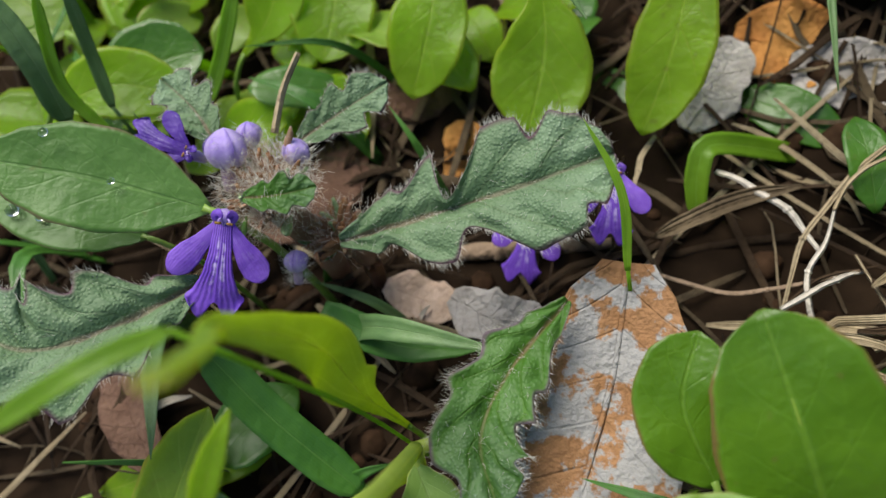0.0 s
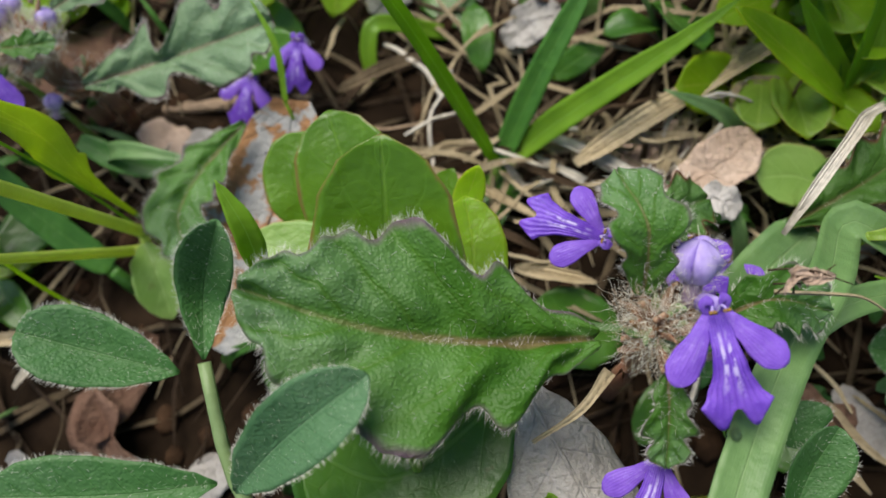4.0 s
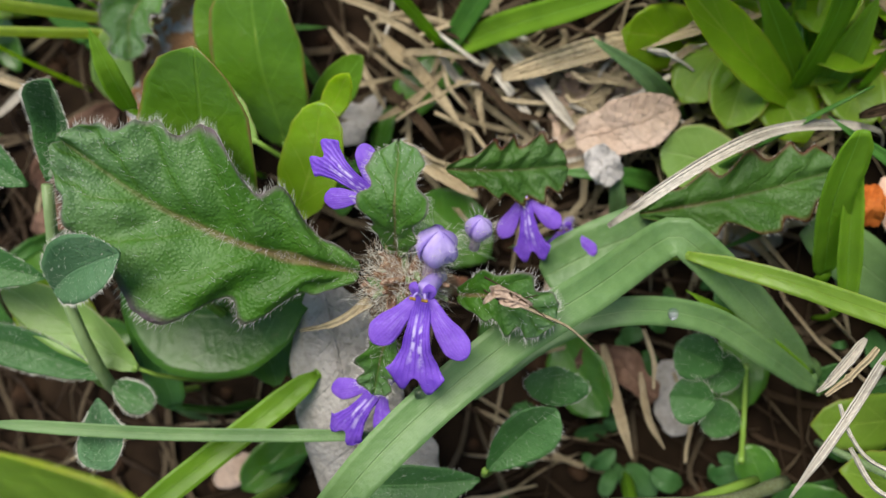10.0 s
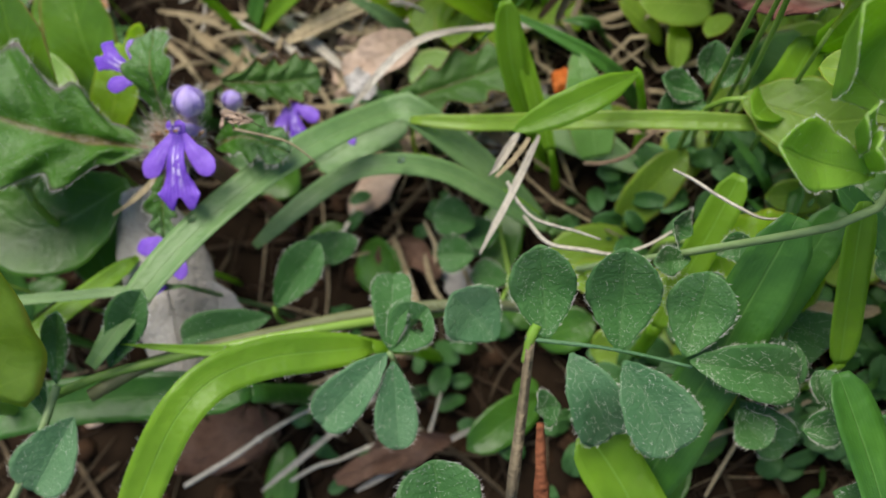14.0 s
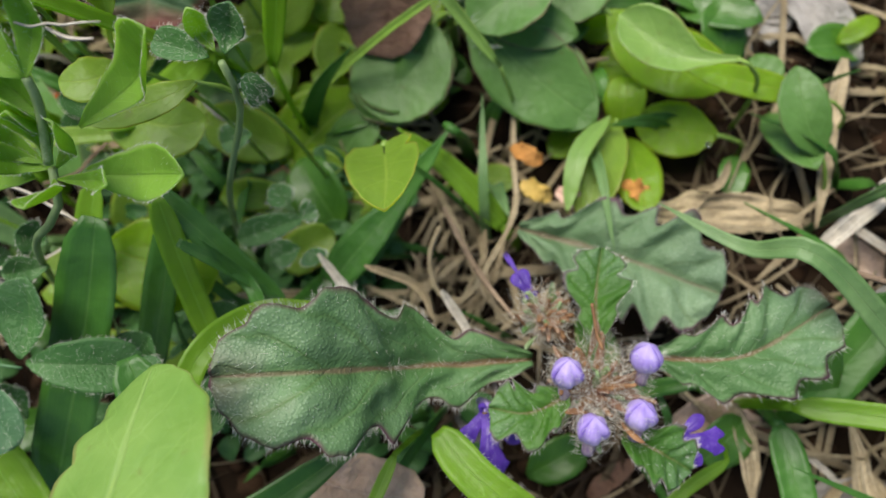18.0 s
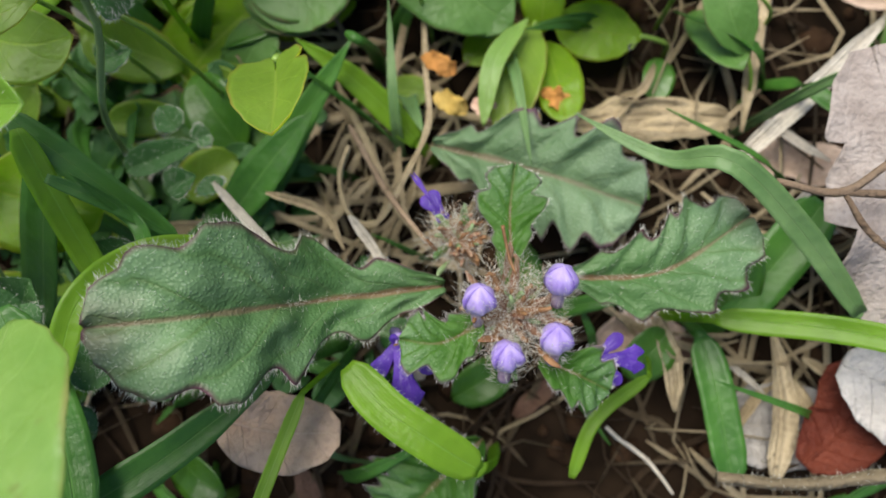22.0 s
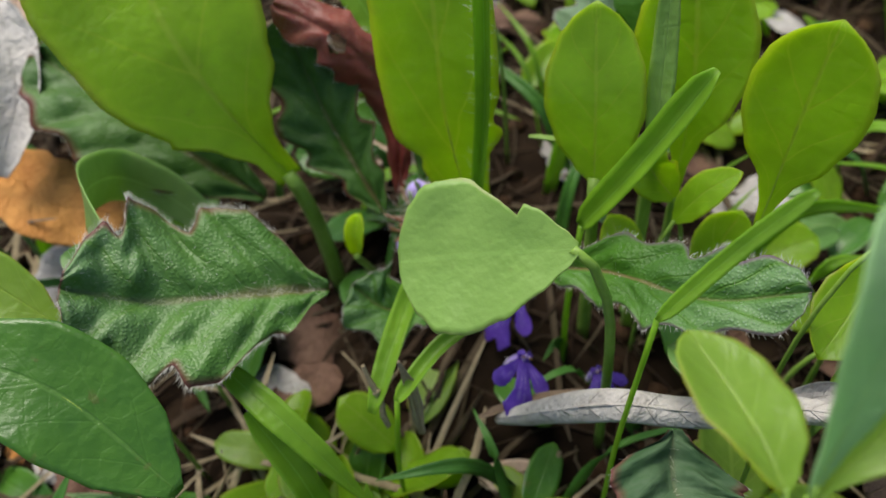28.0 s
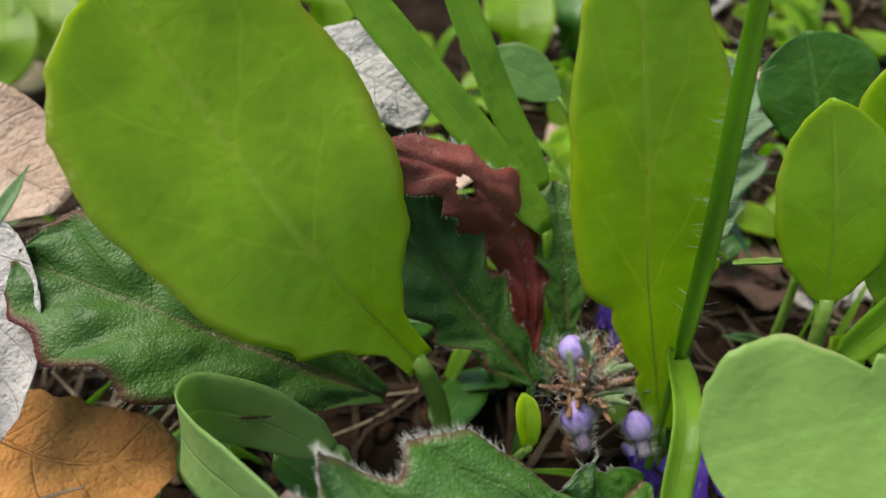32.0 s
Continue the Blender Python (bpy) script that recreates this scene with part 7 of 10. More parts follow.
grass(((80.6, 23.5, 13.6), (95.0, 15.9, 59.6), (99.6, 13.6, 73.4)), 0.7, 'stem', 'band', 'thin green stalk arching towards the viewer', face=(-0.03, -0.15, 0.99), nu=26, nv=3, cup=0.8, wave=0.03, thick=0.22)
grass(((90.3, 18.3, 8.3), (105.7, 25.3, 19.4), (117.6, 30.1, 25.9)), 1.3, 'stem', 'band', 'thin green stalk leaning across a blade', face=(-0.09, -0.14, 0.99), nu=26, nv=3, cup=0.8, wave=0.03, thick=0.22)
grass(((27.9, 47.4, 30.9), (33.2, 39.5, 20.9), (34.3, 32.8, 0.5)), 3.7, 'grass', 'band', 'single green grass blade among the litter', face=(0.34, -0.20, 0.92), nu=26, nv=3, cup=0.25, wave=0.03, thick=0.22)
grass(((85.2, 25.0, 37.6), (89.4, 30.9, 45.6), (93.5, 38.4, 51.9)), 1.7, 'grass', 'blade', 'single green grass blade among the litter', face=(0.03, -0.25, 0.97), nu=26, nv=3, cup=0.25, wave=0.03, thick=0.22)
grass(((83.0, 38.0, 64.0), (77.5, 37.8, 58.2), (70.9, 36.3, 52.2)), 1.7, 'grass', 'band', 'single green grass blade among the litter', face=(0.16, -0.35, 0.92), nu=26, nv=3, cup=0.25, wave=0.03, thick=0.22)
grass(((80.8, 21.9, 22.2), (76.9, 13.2, 26.0), (72.1, 5.7, 32.6)), 5.4, 'grass', 'band', 'single green grass blade among the litter', face=(0.11, -0.07, 0.99), nu=26, nv=3, cup=0.25, wave=0.03, thick=0.22)
grass(((91.6, 34.1, 24.9), (97.7, 37.2, 35.5), (102.6, 36.1, 39.1), (109.3, 33.0, 33.8), (116.7, 26.7, 25.8), (123.6, 20.2, 19.8)), 1.8, 'pale', 'band', 'withering pale grass blade with long white hairs and a reddish tip', face=(-0.07, -0.26, 0.96), nu=26, nv=3, cup=0.7, wave=0.03, thick=0.22, hairs=60, hair=2.6)
grass(((60.0, 70.2, 33.0), (62.4, 72.7, 50.0), (63.6, 75.2, 69.5), (64.5, 76.2, 76.3)), 2.0, 'grass', 'band', 'grass stem with long white hairs', face=(-0.35, -0.53, 0.78), nu=26, nv=3, cup=0.8, wave=0.03, thick=0.22, hairs=40, hair=2.2)
grass(((71.4, 60.1, 38.1), (77.4, 58.4, 49.4), (83.2, 57.3, 61.2)), 3.5, 'grass', 'band', 'single green grass blade among the litter', face=(-0.40, -0.33, 0.85), nu=26, nv=3, cup=0.6, wave=0.03, thick=0.22)
grass(((81.2, 64.3, 45.9), (82.7, 68.7, 56.1), (83.5, 72.4, 68.2)), 3.2, 'pale', 'blade', 'single green grass blade among the litter', face=(-0.43, -0.40, 0.81), nu=26, nv=3, cup=0.25, wave=0.03, thick=0.22)
grass(((54.5, 89.3, 39.8), (50.0, 97.3, 48.9), (44.6, 106.4, 58.7), (40.2, 113.1, 66.6)), 4.7, 'grass', 'band', 'single green grass blade among the litter', face=(-0.14, -0.61, 0.78), nu=26, nv=3, cup=0.25, wave=0.03, thick=0.22)
grass(((57.7, 95.2, 40.7), (55.6, 101.4, 48.8), (54.4, 107.1, 56.5), (53.3, 113.0, 64.6)), 3.9, 'grass', 'band', 'single green grass blade among the litter', face=(-0.20, -0.59, 0.78), nu=26, nv=3, cup=0.25, wave=0.03, thick=0.22)
grass(((16.0, 63.2, 44.5), (12.7, 69.3, 45.2), (10.3, 75.1, 43.9), (9.3, 81.2, 40.5), (10.9, 85.4, 37.2), (15.7, 84.7, 33.6), (22.3, 80.4, 28.1)), 8.2, 'grass_pale', 'band', 'curled loop of a pale ribbed grass blade', across=(0.25, 0.2, 0.93), nu=60, nv=6, cup=0.06, wave=0.02, thick=0.25)
grass(((-12.9, 97.1, 48.9), (1.2, 91.2, 61.2), (5.6, 97.1, 62.4)), 2.4, 'grass_dull', 'blade', 'single green grass blade among the litter', face=(0.16, -0.58, 0.80), nu=26, nv=3, cup=0.25, wave=0.03, thick=0.22)
grass(((42.1, 45.9, 27.6), (47.8, 55.6, 32.7), (53.5, 61.8, 37.3), (61.4, 72.3, 32.5)), 2.9, 'grass', 'band', 'single green grass blade among the litter', face=(-0.22, -0.35, 0.91), nu=26, nv=3, cup=0.5, wave=0.03, thick=0.22)
grass(((45.5, 45.1, 30.6), (51.2, 49.3, 33.3), (56.6, 51.9, 34.5)), 2.1, 'grass', 'band', 'single green grass blade among the litter', face=(-0.21, -0.26, 0.94), nu=26, nv=3, cup=0.7, wave=0.03, thick=0.22)
grass(((26.2, 51.3, 35.0), (34.0, 42.8, 31.1), (40.1, 37.3, 21.6)), 3.5, 'grass', 'blade', 'single green grass blade among the litter', face=(0.04, -0.29, 0.96), nu=26, nv=3, cup=0.25, wave=0.03, thick=0.22)
grass(((-112.4, 57.3, 13.9), (-111.8, 60.2, 21.8), (-114.0, 64.4, 28.8)), 3.3, 'grass_dull', 'band', 'single green grass blade among the litter', face=(0.42, -0.36, 0.84), nu=26, nv=3, cup=0.25, wave=0.03, thick=0.22)
grass(((-107.0, 55.9, 11.9), (-110.1, 59.1, 18.6), (-108.4, 64.6, 27.6)), 1.5, 'grass', 'band', 'single green grass blade among the litter', face=(0.40, -0.35, 0.85), nu=26, nv=3, cup=0.25, wave=0.03, thick=0.22)
grass(((-109.3, 61.4, 10.5), (-109.1, 65.4, 16.9), (-107.7, 68.1, 24.5)), 1.7, 'grass_dull', 'band', 'single green grass blade among the litter', face=(0.38, -0.38, 0.84), nu=26, nv=3, cup=0.25, wave=0.03, thick=0.22)
grass(((-97.0, 62.4, 8.2), (-92.9, 65.9, 13.4), (-89.3, 70.1, 19.0)), 2.0, 'grass', 'band', 'single green grass blade among the litter', face=(0.29, -0.39, 0.87), nu=26, nv=3, cup=0.25, wave=0.03, thick=0.22)
grass(((-45.9, 34.9, 9.5), (-46.1, 41.0, 14.7), (-49.3, 47.5, 18.4)), 1.0, 'grass', 'blade', 'single green grass blade among the litter', face=(-0.02, -0.29, 0.96), nu=26, nv=3, cup=0.25, wave=0.03, thick=0.22)
grass(((-22.0, 58.4, -11.2), (-33.7, 56.1, -2.8), (-36.2, 53.2, -3.6), (-36.5, 48.5, -8.0)), 2.9, 'grass', 'band', 'small bent green grass blade', face=(-0.08, -0.30, 0.95), nu=26, nv=3, cup=0.25, wave=0.03, thick=0.22)
grass(((-90.2, 27.9, 10.9), (-84.5, 21.9, 4.5), (-76.1, 15.2, -2.8)), 4.6, 'grass_dark', 'band', 'single green grass blade among the litter', face=(0.26, -0.12, 0.96), nu=26, nv=3, cup=0.25, wave=0.03, thick=0.22)
grass(((-79.9, 34.1, 4.6), (-71.9, 30.8, 1.2), (-62.5, 30.5, -1.1)), 4.0, 'grass_dark', 'blade', 'single green grass blade among the litter', face=(0.17, -0.18, 0.97), nu=26, nv=3, cup=0.25, wave=0.03, thick=0.22)
grass(((-79.8, 12.3, 47.5), (-74.8, 15.3, 47.7), (-71.5, 17.8, 45.9)), 1.3, 'grass', 'band', 'single green grass blade among the litter', face=(0.39, -0.15, 0.91), nu=26, nv=3, cup=0.25, wave=0.03, thick=0.22)
grass(((-76.0, 10.0, 32.0), (-73.7, 13.2, 35.2), (-72.6, 15.7, 36.1)), 2.2, 'broad', 'blade', 'single green grass blade among the litter', face=(0.30, -0.09, 0.95), nu=26, nv=3, cup=0.25, wave=0.03, thick=0.22)
weed_stalks = thing('cut_weed', (-69.0, 17.1, -6.9), 'two smooth pale green weed stalks joined at a node', 'weed')
under(weed_stalks, tube('stalk', ((-68.3, 18.5, 4.4), (-64.1, 12.1, 28.2), (-60.0, 5.7, 52.0), (-54.4, -3.0, 84.4)), 0.90, 0.55, M['stem_pale'], n=20))
under(weed_stalks, tube('stalk', ((-68.3, 18.5, 4.4), (-68.2, 16.7, 2.6), (-69.8, 15.9, 3.6), (-71.4, 10.4, 18.5), (-74.3, 0.7, 44.6)), 0.85, 0.55, M['stem_pale'], n=24))
under(weed_stalks, tube('stalk', ((-68.3, 18.5, 4.4), (-66.8, 20.5, -1.6), (-65.3, 22.5, -9.6), (-69.5, 31.1, -9.0)), 0.80, 0.70, M['stem_pale']))
leaf(weed_stalks, ((-68.3, 17.1, 3.8), (-66.3, 12.4, 2.6), (-64.7, 6.3, -0.3)), 7.3, 'pale', 'oval', face=(0.16, -0.10, 0.98), cup=0.4, nu=40, nv=8, wave=0.12, rag=0.05, bites=((0.9, 0, 0.06, 0.35),), name='leaf', label='small pale notched leaf hanging from the node')
trefoil_a = thing('trefoil_sprig', (-48.1, -31.7, -1.9), 'hairy trefoil sprig with narrow dark green leaflets', 'clover', 'trefoil sprigs')
under(trefoil_a, tube('stem', ((-44.8, -7.4, 34.9), (-42.8, -18.2, 30.3), (-37.2, -29.7, 23.1), (-44.7, -38.6, -1.8)), 0.65, 0.90, M['stem_hairy']))
leaf(trefoil_a, ((-44.8, -7.1, 35.0), (-44.7, -0.8, 36.4), (-40.8, 3.2, 44.0)), 5.4, 'clover', 'leaflet', face=(0.31, -0.14, 0.94), name='leaflet', hairs=230, hair=0.75, top=90, nu=18, nv=6, cup=0.25, wave=0.04, thick=0.25)
leaf(trefoil_a, ((-47.2, -8.2, 34.9), (-54.7, -6.2, 36.2), (-61.6, -4.3, 38.5)), 7.2, 'clover', 'leaflet', face=(0.24, -0.08, 0.97), name='leaflet', hairs=230, hair=0.75, top=90, nu=18, nv=6, cup=0.25, wave=0.04, thick=0.25)
leaf(trefoil_a, ((-42.2, -19.0, 32.0), (-35.6, -15.0, 38.6), (-27.5, -10.9, 44.1)), 6.9, 'clover_grey', 'leaflet', face=(0.26, -0.06, 0.96), name='leaflet', hairs=230, hair=0.75, top=90, nu=18, nv=6, cup=0.25, wave=0.04, thick=0.25)
leaf(trefoil_a, ((-44.3, -18.2, 31.1), (-54.1, -19.0, 32.7), (-64.7, -18.8, 34.7)), 7.4, 'clover', 'leaflet', face=(0.33, -0.02, 0.95), name='leaflet', hairs=230, hair=0.75, top=90, nu=18, nv=6, cup=0.25, wave=0.04, thick=0.25)
leaf(trefoil_a, ((-37.8, -29.1, 23.3), (-47.2, -28.9, 24.0), (-55.2, -28.6, 26.7)), 5.2, 'clover', 'leaflet', face=(0.29, 0.05, 0.95), name='leaflet', hairs=230, hair=0.75, top=90, nu=18, nv=6, cup=0.25, wave=0.04, thick=0.25)
leaf(trefoil_a, ((-36.9, -29.4, 23.2), (-33.8, -30.0, 22.8), (-30.8, -30.6, 22.5)), 3.9, 'clover', 'leaflet', face=(0.22, 0.06, 0.97), name='leaflet', hairs=230, hair=0.75, top=90, nu=18, nv=6, cup=0.25, wave=0.04, thick=0.25)
leaf(trefoil_a, ((-34.2, -29.8, 29.4), (-32.5, -33.6, 28.7), (-28.6, -35.9, 31.8)), 5.4, 'clover_grey', 'leaflet', face=(0.32, 0.17, 0.93), name='leaflet', hairs=230, hair=0.75, top=90, nu=18, nv=6, cup=0.25, wave=0.04, thick=0.25)
trefoil_b = thing('trefoil_sprig', (47.7, -46.1, 4.4), 'trefoil sprig with rounded hairy leaflets on a brown stem', 'clover', 'trefoil sprigs')
under(trefoil_b, tube('stem', ((67.4, -25.5, 33.8), (58.9, -24.9, 34.6), (48.6, -25.3, 36.5)), 0.20, 0.28, M['clover_grey']))
under(trefoil_b, tube('node', ((49.7, -23.6, 36.7), (49.2, -25.3, 36.4), (48.9, -27.8, 34.9)), 0.62, 0.60, M['shoot'], bumps=0.4))
under(trefoil_b, tube('stem', ((49.2, -24.9, 36.5), (49.2, -32.9, 32.8), (49.1, -43.5, 28.6), (48.2, -52.6, 4.1)), 0.62, 0.85, M['stem_woody'], bumps=0.3))
leaf(trefoil_b, ((51.0, -25.0, 36.1), (50.0, -19.9, 37.3), (49.1, -15.4, 41.5)), 7.6, 'clover', 'leaflet', face=(0.03, -0.09, 1.00), name='leaflet', hairs=60, hair=0.8, top=110, nu=18, nv=6, cup=0.3, wave=0.04, thick=0.25)
leaf(trefoil_b, ((59.2, -25.0, 34.5), (58.9, -19.3, 35.7), (58.4, -14.4, 40.9)), 8.4, 'clover', 'leaflet', face=(-0.03, -0.10, 0.99), name='leaflet', hairs=60, hair=0.8, top=110, nu=18, nv=6, cup=0.3, wave=0.04, thick=0.25)
leaf(trefoil_b, ((66.6, -24.4, 33.1), (67.5, -19.5, 33.9), (68.0, -15.0, 36.8)), 7.6, 'clover', 'leaflet', face=(-0.09, -0.09, 0.99), name='leaflet', hairs=60, hair=0.8, top=110, nu=18, nv=6, cup=0.3, wave=0.04, thick=0.25)
leaf(trefoil_b, ((67.3, -24.8, 32.9), (73.4, -24.8, 31.7), (80.1, -24.5, 28.4)), 6.8, 'clover', 'leaflet', face=(-0.12, -0.06, 0.99), name='leaflet', hairs=60, hair=0.8, top=110, nu=18, nv=6, cup=0.3, wave=0.04, thick=0.25)
leaf(trefoil_b, ((53.9, -26.1, 35.3), (56.8, -30.2, 33.9), (60.0, -34.4, 28.3)), 7.4, 'clover_grey', 'leaflet', face=(-0.01, -0.02, 1.00), name='leaflet', hairs=60, hair=0.8, top=110, nu=18, nv=6, cup=0.25, wave=0.04, thick=0.25)
leaf(trefoil_b, ((59.9, -26.1, 35.2), (63.6, -30.4, 33.6), (67.3, -34.6, 32.0)), 8.3, 'clover_grey', 'leaflet', face=(-0.06, -0.02, 1.00), name='leaflet', hairs=60, hair=0.8, top=110, nu=18, nv=6, cup=0.25, wave=0.04, thick=0.25)
leaf(trefoil_b, ((44.7, -25.2, 29.0), (41.6, -22.9, 30.1), (38.8, -20.9, 33.1)), 8.1, 'clover_grey', 'leaflet', face=(0.08, -0.07, 0.99), name='leaflet', hairs=60, hair=0.8, top=50, nu=18, nv=6, cup=0.25, wave=0.04, thick=0.25)
leaf(trefoil_b, ((75.6, -27.7, 20.3), (78.8, -30.3, 19.1), (82.0, -33.0, 18.0)), 5.8, 'clover', 'leaflet', face=(-0.14, -0.02, 0.99), name='leaflet', hairs=60, hair=0.8, top=50, nu=18, nv=6, cup=0.25, wave=0.04, thick=0.25)
leaf(trefoil_b, ((81.6, -15.4, 17.4), (84.1, -17.2, 16.5), (86.6, -19.1, 15.7)), 8.3, 'clover', 'leaflet', face=(-0.16, -0.09, 0.98), name='leaflet', hairs=60, hair=0.8, top=50, nu=18, nv=6, cup=0.25, wave=0.04, thick=0.25)
leaf(trefoil_b, ((44.7, -47.0, 45.4), (43.4, -43.3, 46.4), (42.1, -39.5, 47.5)), 8.3, 'clover', 'leaflet', face=(0.09, 0.08, 0.99), name='leaflet', hairs=60, hair=0.8, top=90, nu=18, nv=6, cup=0.25, wave=0.04, thick=0.25)
under(trefoil_b, tube('dry_stub', ((52.8, -43.9, 30.9), (51.5, -34.4, 35.2)), 0.80, 0.45, M['stub'], bumps=0.7))
trefoil_c = thing('trefoil_sprig', (25.0, -29.0, 2.2), 'small trefoil leaf with a bite hole in one leaflet', 'clover', 'trefoil sprigs')
under(trefoil_c, tube('stem', ((31.8, -29.0, 30.8), (32.6, -32.4, 21.6), (30.6, -33.6, 2.3)), 0.40, 0.50, M['stem_hairy']))
leaf(trefoil_c, ((31.8, -28.7, 30.8), (31.4, -24.0, 31.8), (30.0, -18.8, 29.0)), 5.1, 'clover', 'leaflet', face=(0.15, -0.06, 0.99), name='leaflet', hairs=60, hair=0.8, top=50, nu=18, nv=6, cup=0.25, wave=0.04, thick=0.25)
leaf(trefoil_c, ((31.8, -28.7, 30.8), (33.8, -25.7, 31.0), (35.9, -22.9, 32.2)), 6.5, 'clover', 'leaflet', face=(0.13, -0.05, 0.99), name='leaflet', hairs=60, hair=0.8, top=50, nu=18, nv=6, cup=0.25, wave=0.04, thick=0.25, hole=(0.62, 0.6, 0.13))
leaf(trefoil_c, ((31.5, -29.1, 30.8), (28.0, -34.1, 30.5), (23.9, -39.2, 28.2)), 6.2, 'clover_grey', 'leaflet', face=(0.17, 0.00, 0.99), name='leaflet', hairs=60, hair=0.8, top=50, nu=18, nv=6, cup=0.25, wave=0.04, thick=0.25)
leaf(trefoil_c, ((32.3, -30.0, 30.5), (33.4, -35.2, 29.2), (34.4, -40.5, 28.0)), 5.4, 'clover_grey', 'leaflet', face=(0.13, 0.01, 0.99), name='leaflet', hairs=60, hair=0.8, top=50, nu=18, nv=6, cup=0.25, wave=0.04, thick=0.25)
trefoil_d = thing('trefoil_sprig', (3.7, -24.4, 0.9), 'dark trefoil leaflets under a grass blade', 'clover', 'trefoil sprigs')
under(trefoil_d, tube('stem', ((10.7, -24.6, 19.3), (10.6, -26.2, 14.8), (11.5, -27.2, 1.0)), 0.40, 0.50, M['stem']))
leaf(trefoil_d, ((10.9, -24.6, 19.2), (13.4, -19.5, 19.8), (16.6, -14.7, 22.2)), 6.2, 'clover', 'leaflet', face=(0.23, -0.08, 0.97), name='leaflet', hairs=60, hair=0.8, top=50, nu=18, nv=6, cup=0.25, wave=0.04, thick=0.25)
leaf(trefoil_d, ((10.4, -25.9, 19.1), (4.3, -28.5, 19.8), (-2.4, -31.2, 19.5)), 5.9, 'clover', 'leaflet', face=(0.27, -0.03, 0.96), name='leaflet', hairs=60, hair=0.8, top=50, nu=18, nv=6, cup=0.25, wave=0.04, thick=0.25)
leaf(trefoil_d, ((15.7, -16.0, 11.7), (15.4, -13.5, 12.3), (15.0, -10.9, 12.9)), 8.0, 'clover', 'leaflet', face=(0.20, -0.10, 0.97), name='leaflet', hairs=60, hair=0.8, top=50, nu=18, nv=6, cup=0.25, wave=0.04, thick=0.25)
leaf(trefoil_d, ((35.6, -5.1, 3.7), (32.2, -4.5, 4.5), (28.9, -3.9, 5.3)), 6.5, 'clover', 'leaflet', face=(0.11, -0.14, 0.98), name='leaflet', hairs=60, hair=0.8, top=50, nu=18, nv=6, cup=0.25, wave=0.04, thick=0.25)
leaf(trefoil_d, ((36.1, -9.6, 2.7), (33.2, -10.1, 3.2), (30.2, -10.6, 3.7)), 6.5, 'clover', 'leaflet', face=(0.10, -0.11, 0.99), name='leaflet', hairs=60, hair=0.8, top=50, nu=18, nv=6, cup=0.25, wave=0.04, thick=0.25)
trefoil_e = thing('trefoil_sprig', (-35.4, -43.1, -1.0), 'trefoil leaflets folded upright on a thin stem', 'clover', 'trefoil sprigs')
under(trefoil_e, tube('stem', ((-8.1, -39.8, 36.6), (-9.8, -48.1, 35.3), (-13.8, -56.0, 32.5), (-45.0, -71.1, -1.1)), 0.50, 0.60, M['stem_hairy']))
under(trefoil_e, tube('stem', ((-9.6, -41.1, 34.6), (-3.8, -37.1, 32.2), (10.6, -30.9, 28.5), (25.9, -24.9, 22.5), (43.1, -17.5, 5.1)), 0.60, 0.70, M['stem']))
leaf(trefoil_e, ((-8.1, -39.5, 36.7), (-8.7, -35.1, 37.7), (-7.2, -30.9, 41.4)), 3.2, 'clover', 'leaflet', face=(0.38, 0.01, 0.93), name='leaflet', hairs=60, hair=0.8, top=50, nu=18, nv=6, cup=0.25, wave=0.04, thick=0.25)
leaf(trefoil_e, ((-9.0, -43.8, 36.0), (-10.5, -40.4, 37.0), (-9.8, -36.9, 40.7)), 2.8, 'clover', 'leaflet', face=(0.38, 0.04, 0.92), name='leaflet', hairs=60, hair=0.8, top=50, nu=18, nv=6, cup=0.25, wave=0.04, thick=0.25)
leaf(trefoil_e, ((-3.1, -36.4, 34.3), (-1.8, -31.4, 35.0), (1.3, -26.6, 38.5)), 5.4, 'clover', 'leaflet', face=(0.34, -0.01, 0.94), name='leaflet', hairs=60, hair=0.8, top=50, nu=18, nv=6, cup=0.25, wave=0.04, thick=0.25)
leaf(trefoil_e, ((-5.5, -43.2, 35.5), (-7.4, -48.1, 34.9), (-9.2, -52.9, 34.3)), 7.7, 'clover_grey', 'leaflet', face=(0.36, 0.08, 0.93), name='leaflet', hairs=60, hair=0.8, top=50, nu=18, nv=6, cup=0.25, wave=0.04, thick=0.25)
trefoil_f = thing('trefoil_sprig', (59.8, -8.9, 2.1), 'tiny green trefoil leaves between the grass', 'clover', 'trefoil sprigs')
leaf(trefoil_f, ((66.4, -9.4, 31.0), (64.7, -8.9, 31.5), (63.7, -8.9, 33.9)), 4.5, 'clover', 'leaflet', face=(0.18, -0.15, 0.97), name='leaflet', hairs=60, hair=0.8, top=50, nu=18, nv=6, cup=0.25, wave=0.04, thick=0.25)
leaf(trefoil_f, ((66.6, -12.3, 30.3), (64.1, -13.0, 30.7), (62.2, -14.0, 33.0)), 3.7, 'clover', 'leaflet', face=(0.18, -0.12, 0.98), name='leaflet', hairs=60, hair=0.8, top=50, nu=18, nv=6, cup=0.25, wave=0.04, thick=0.25)
leaf(trefoil_f, ((67.5, -14.4, 29.7), (68.9, -15.0, 29.3), (70.8, -15.9, 30.7)), 3.3, 'clover', 'leaflet', face=(0.15, -0.11, 0.98), name='leaflet', hairs=60, hair=0.8, top=50, nu=18, nv=6, cup=0.25, wave=0.04, thick=0.25)
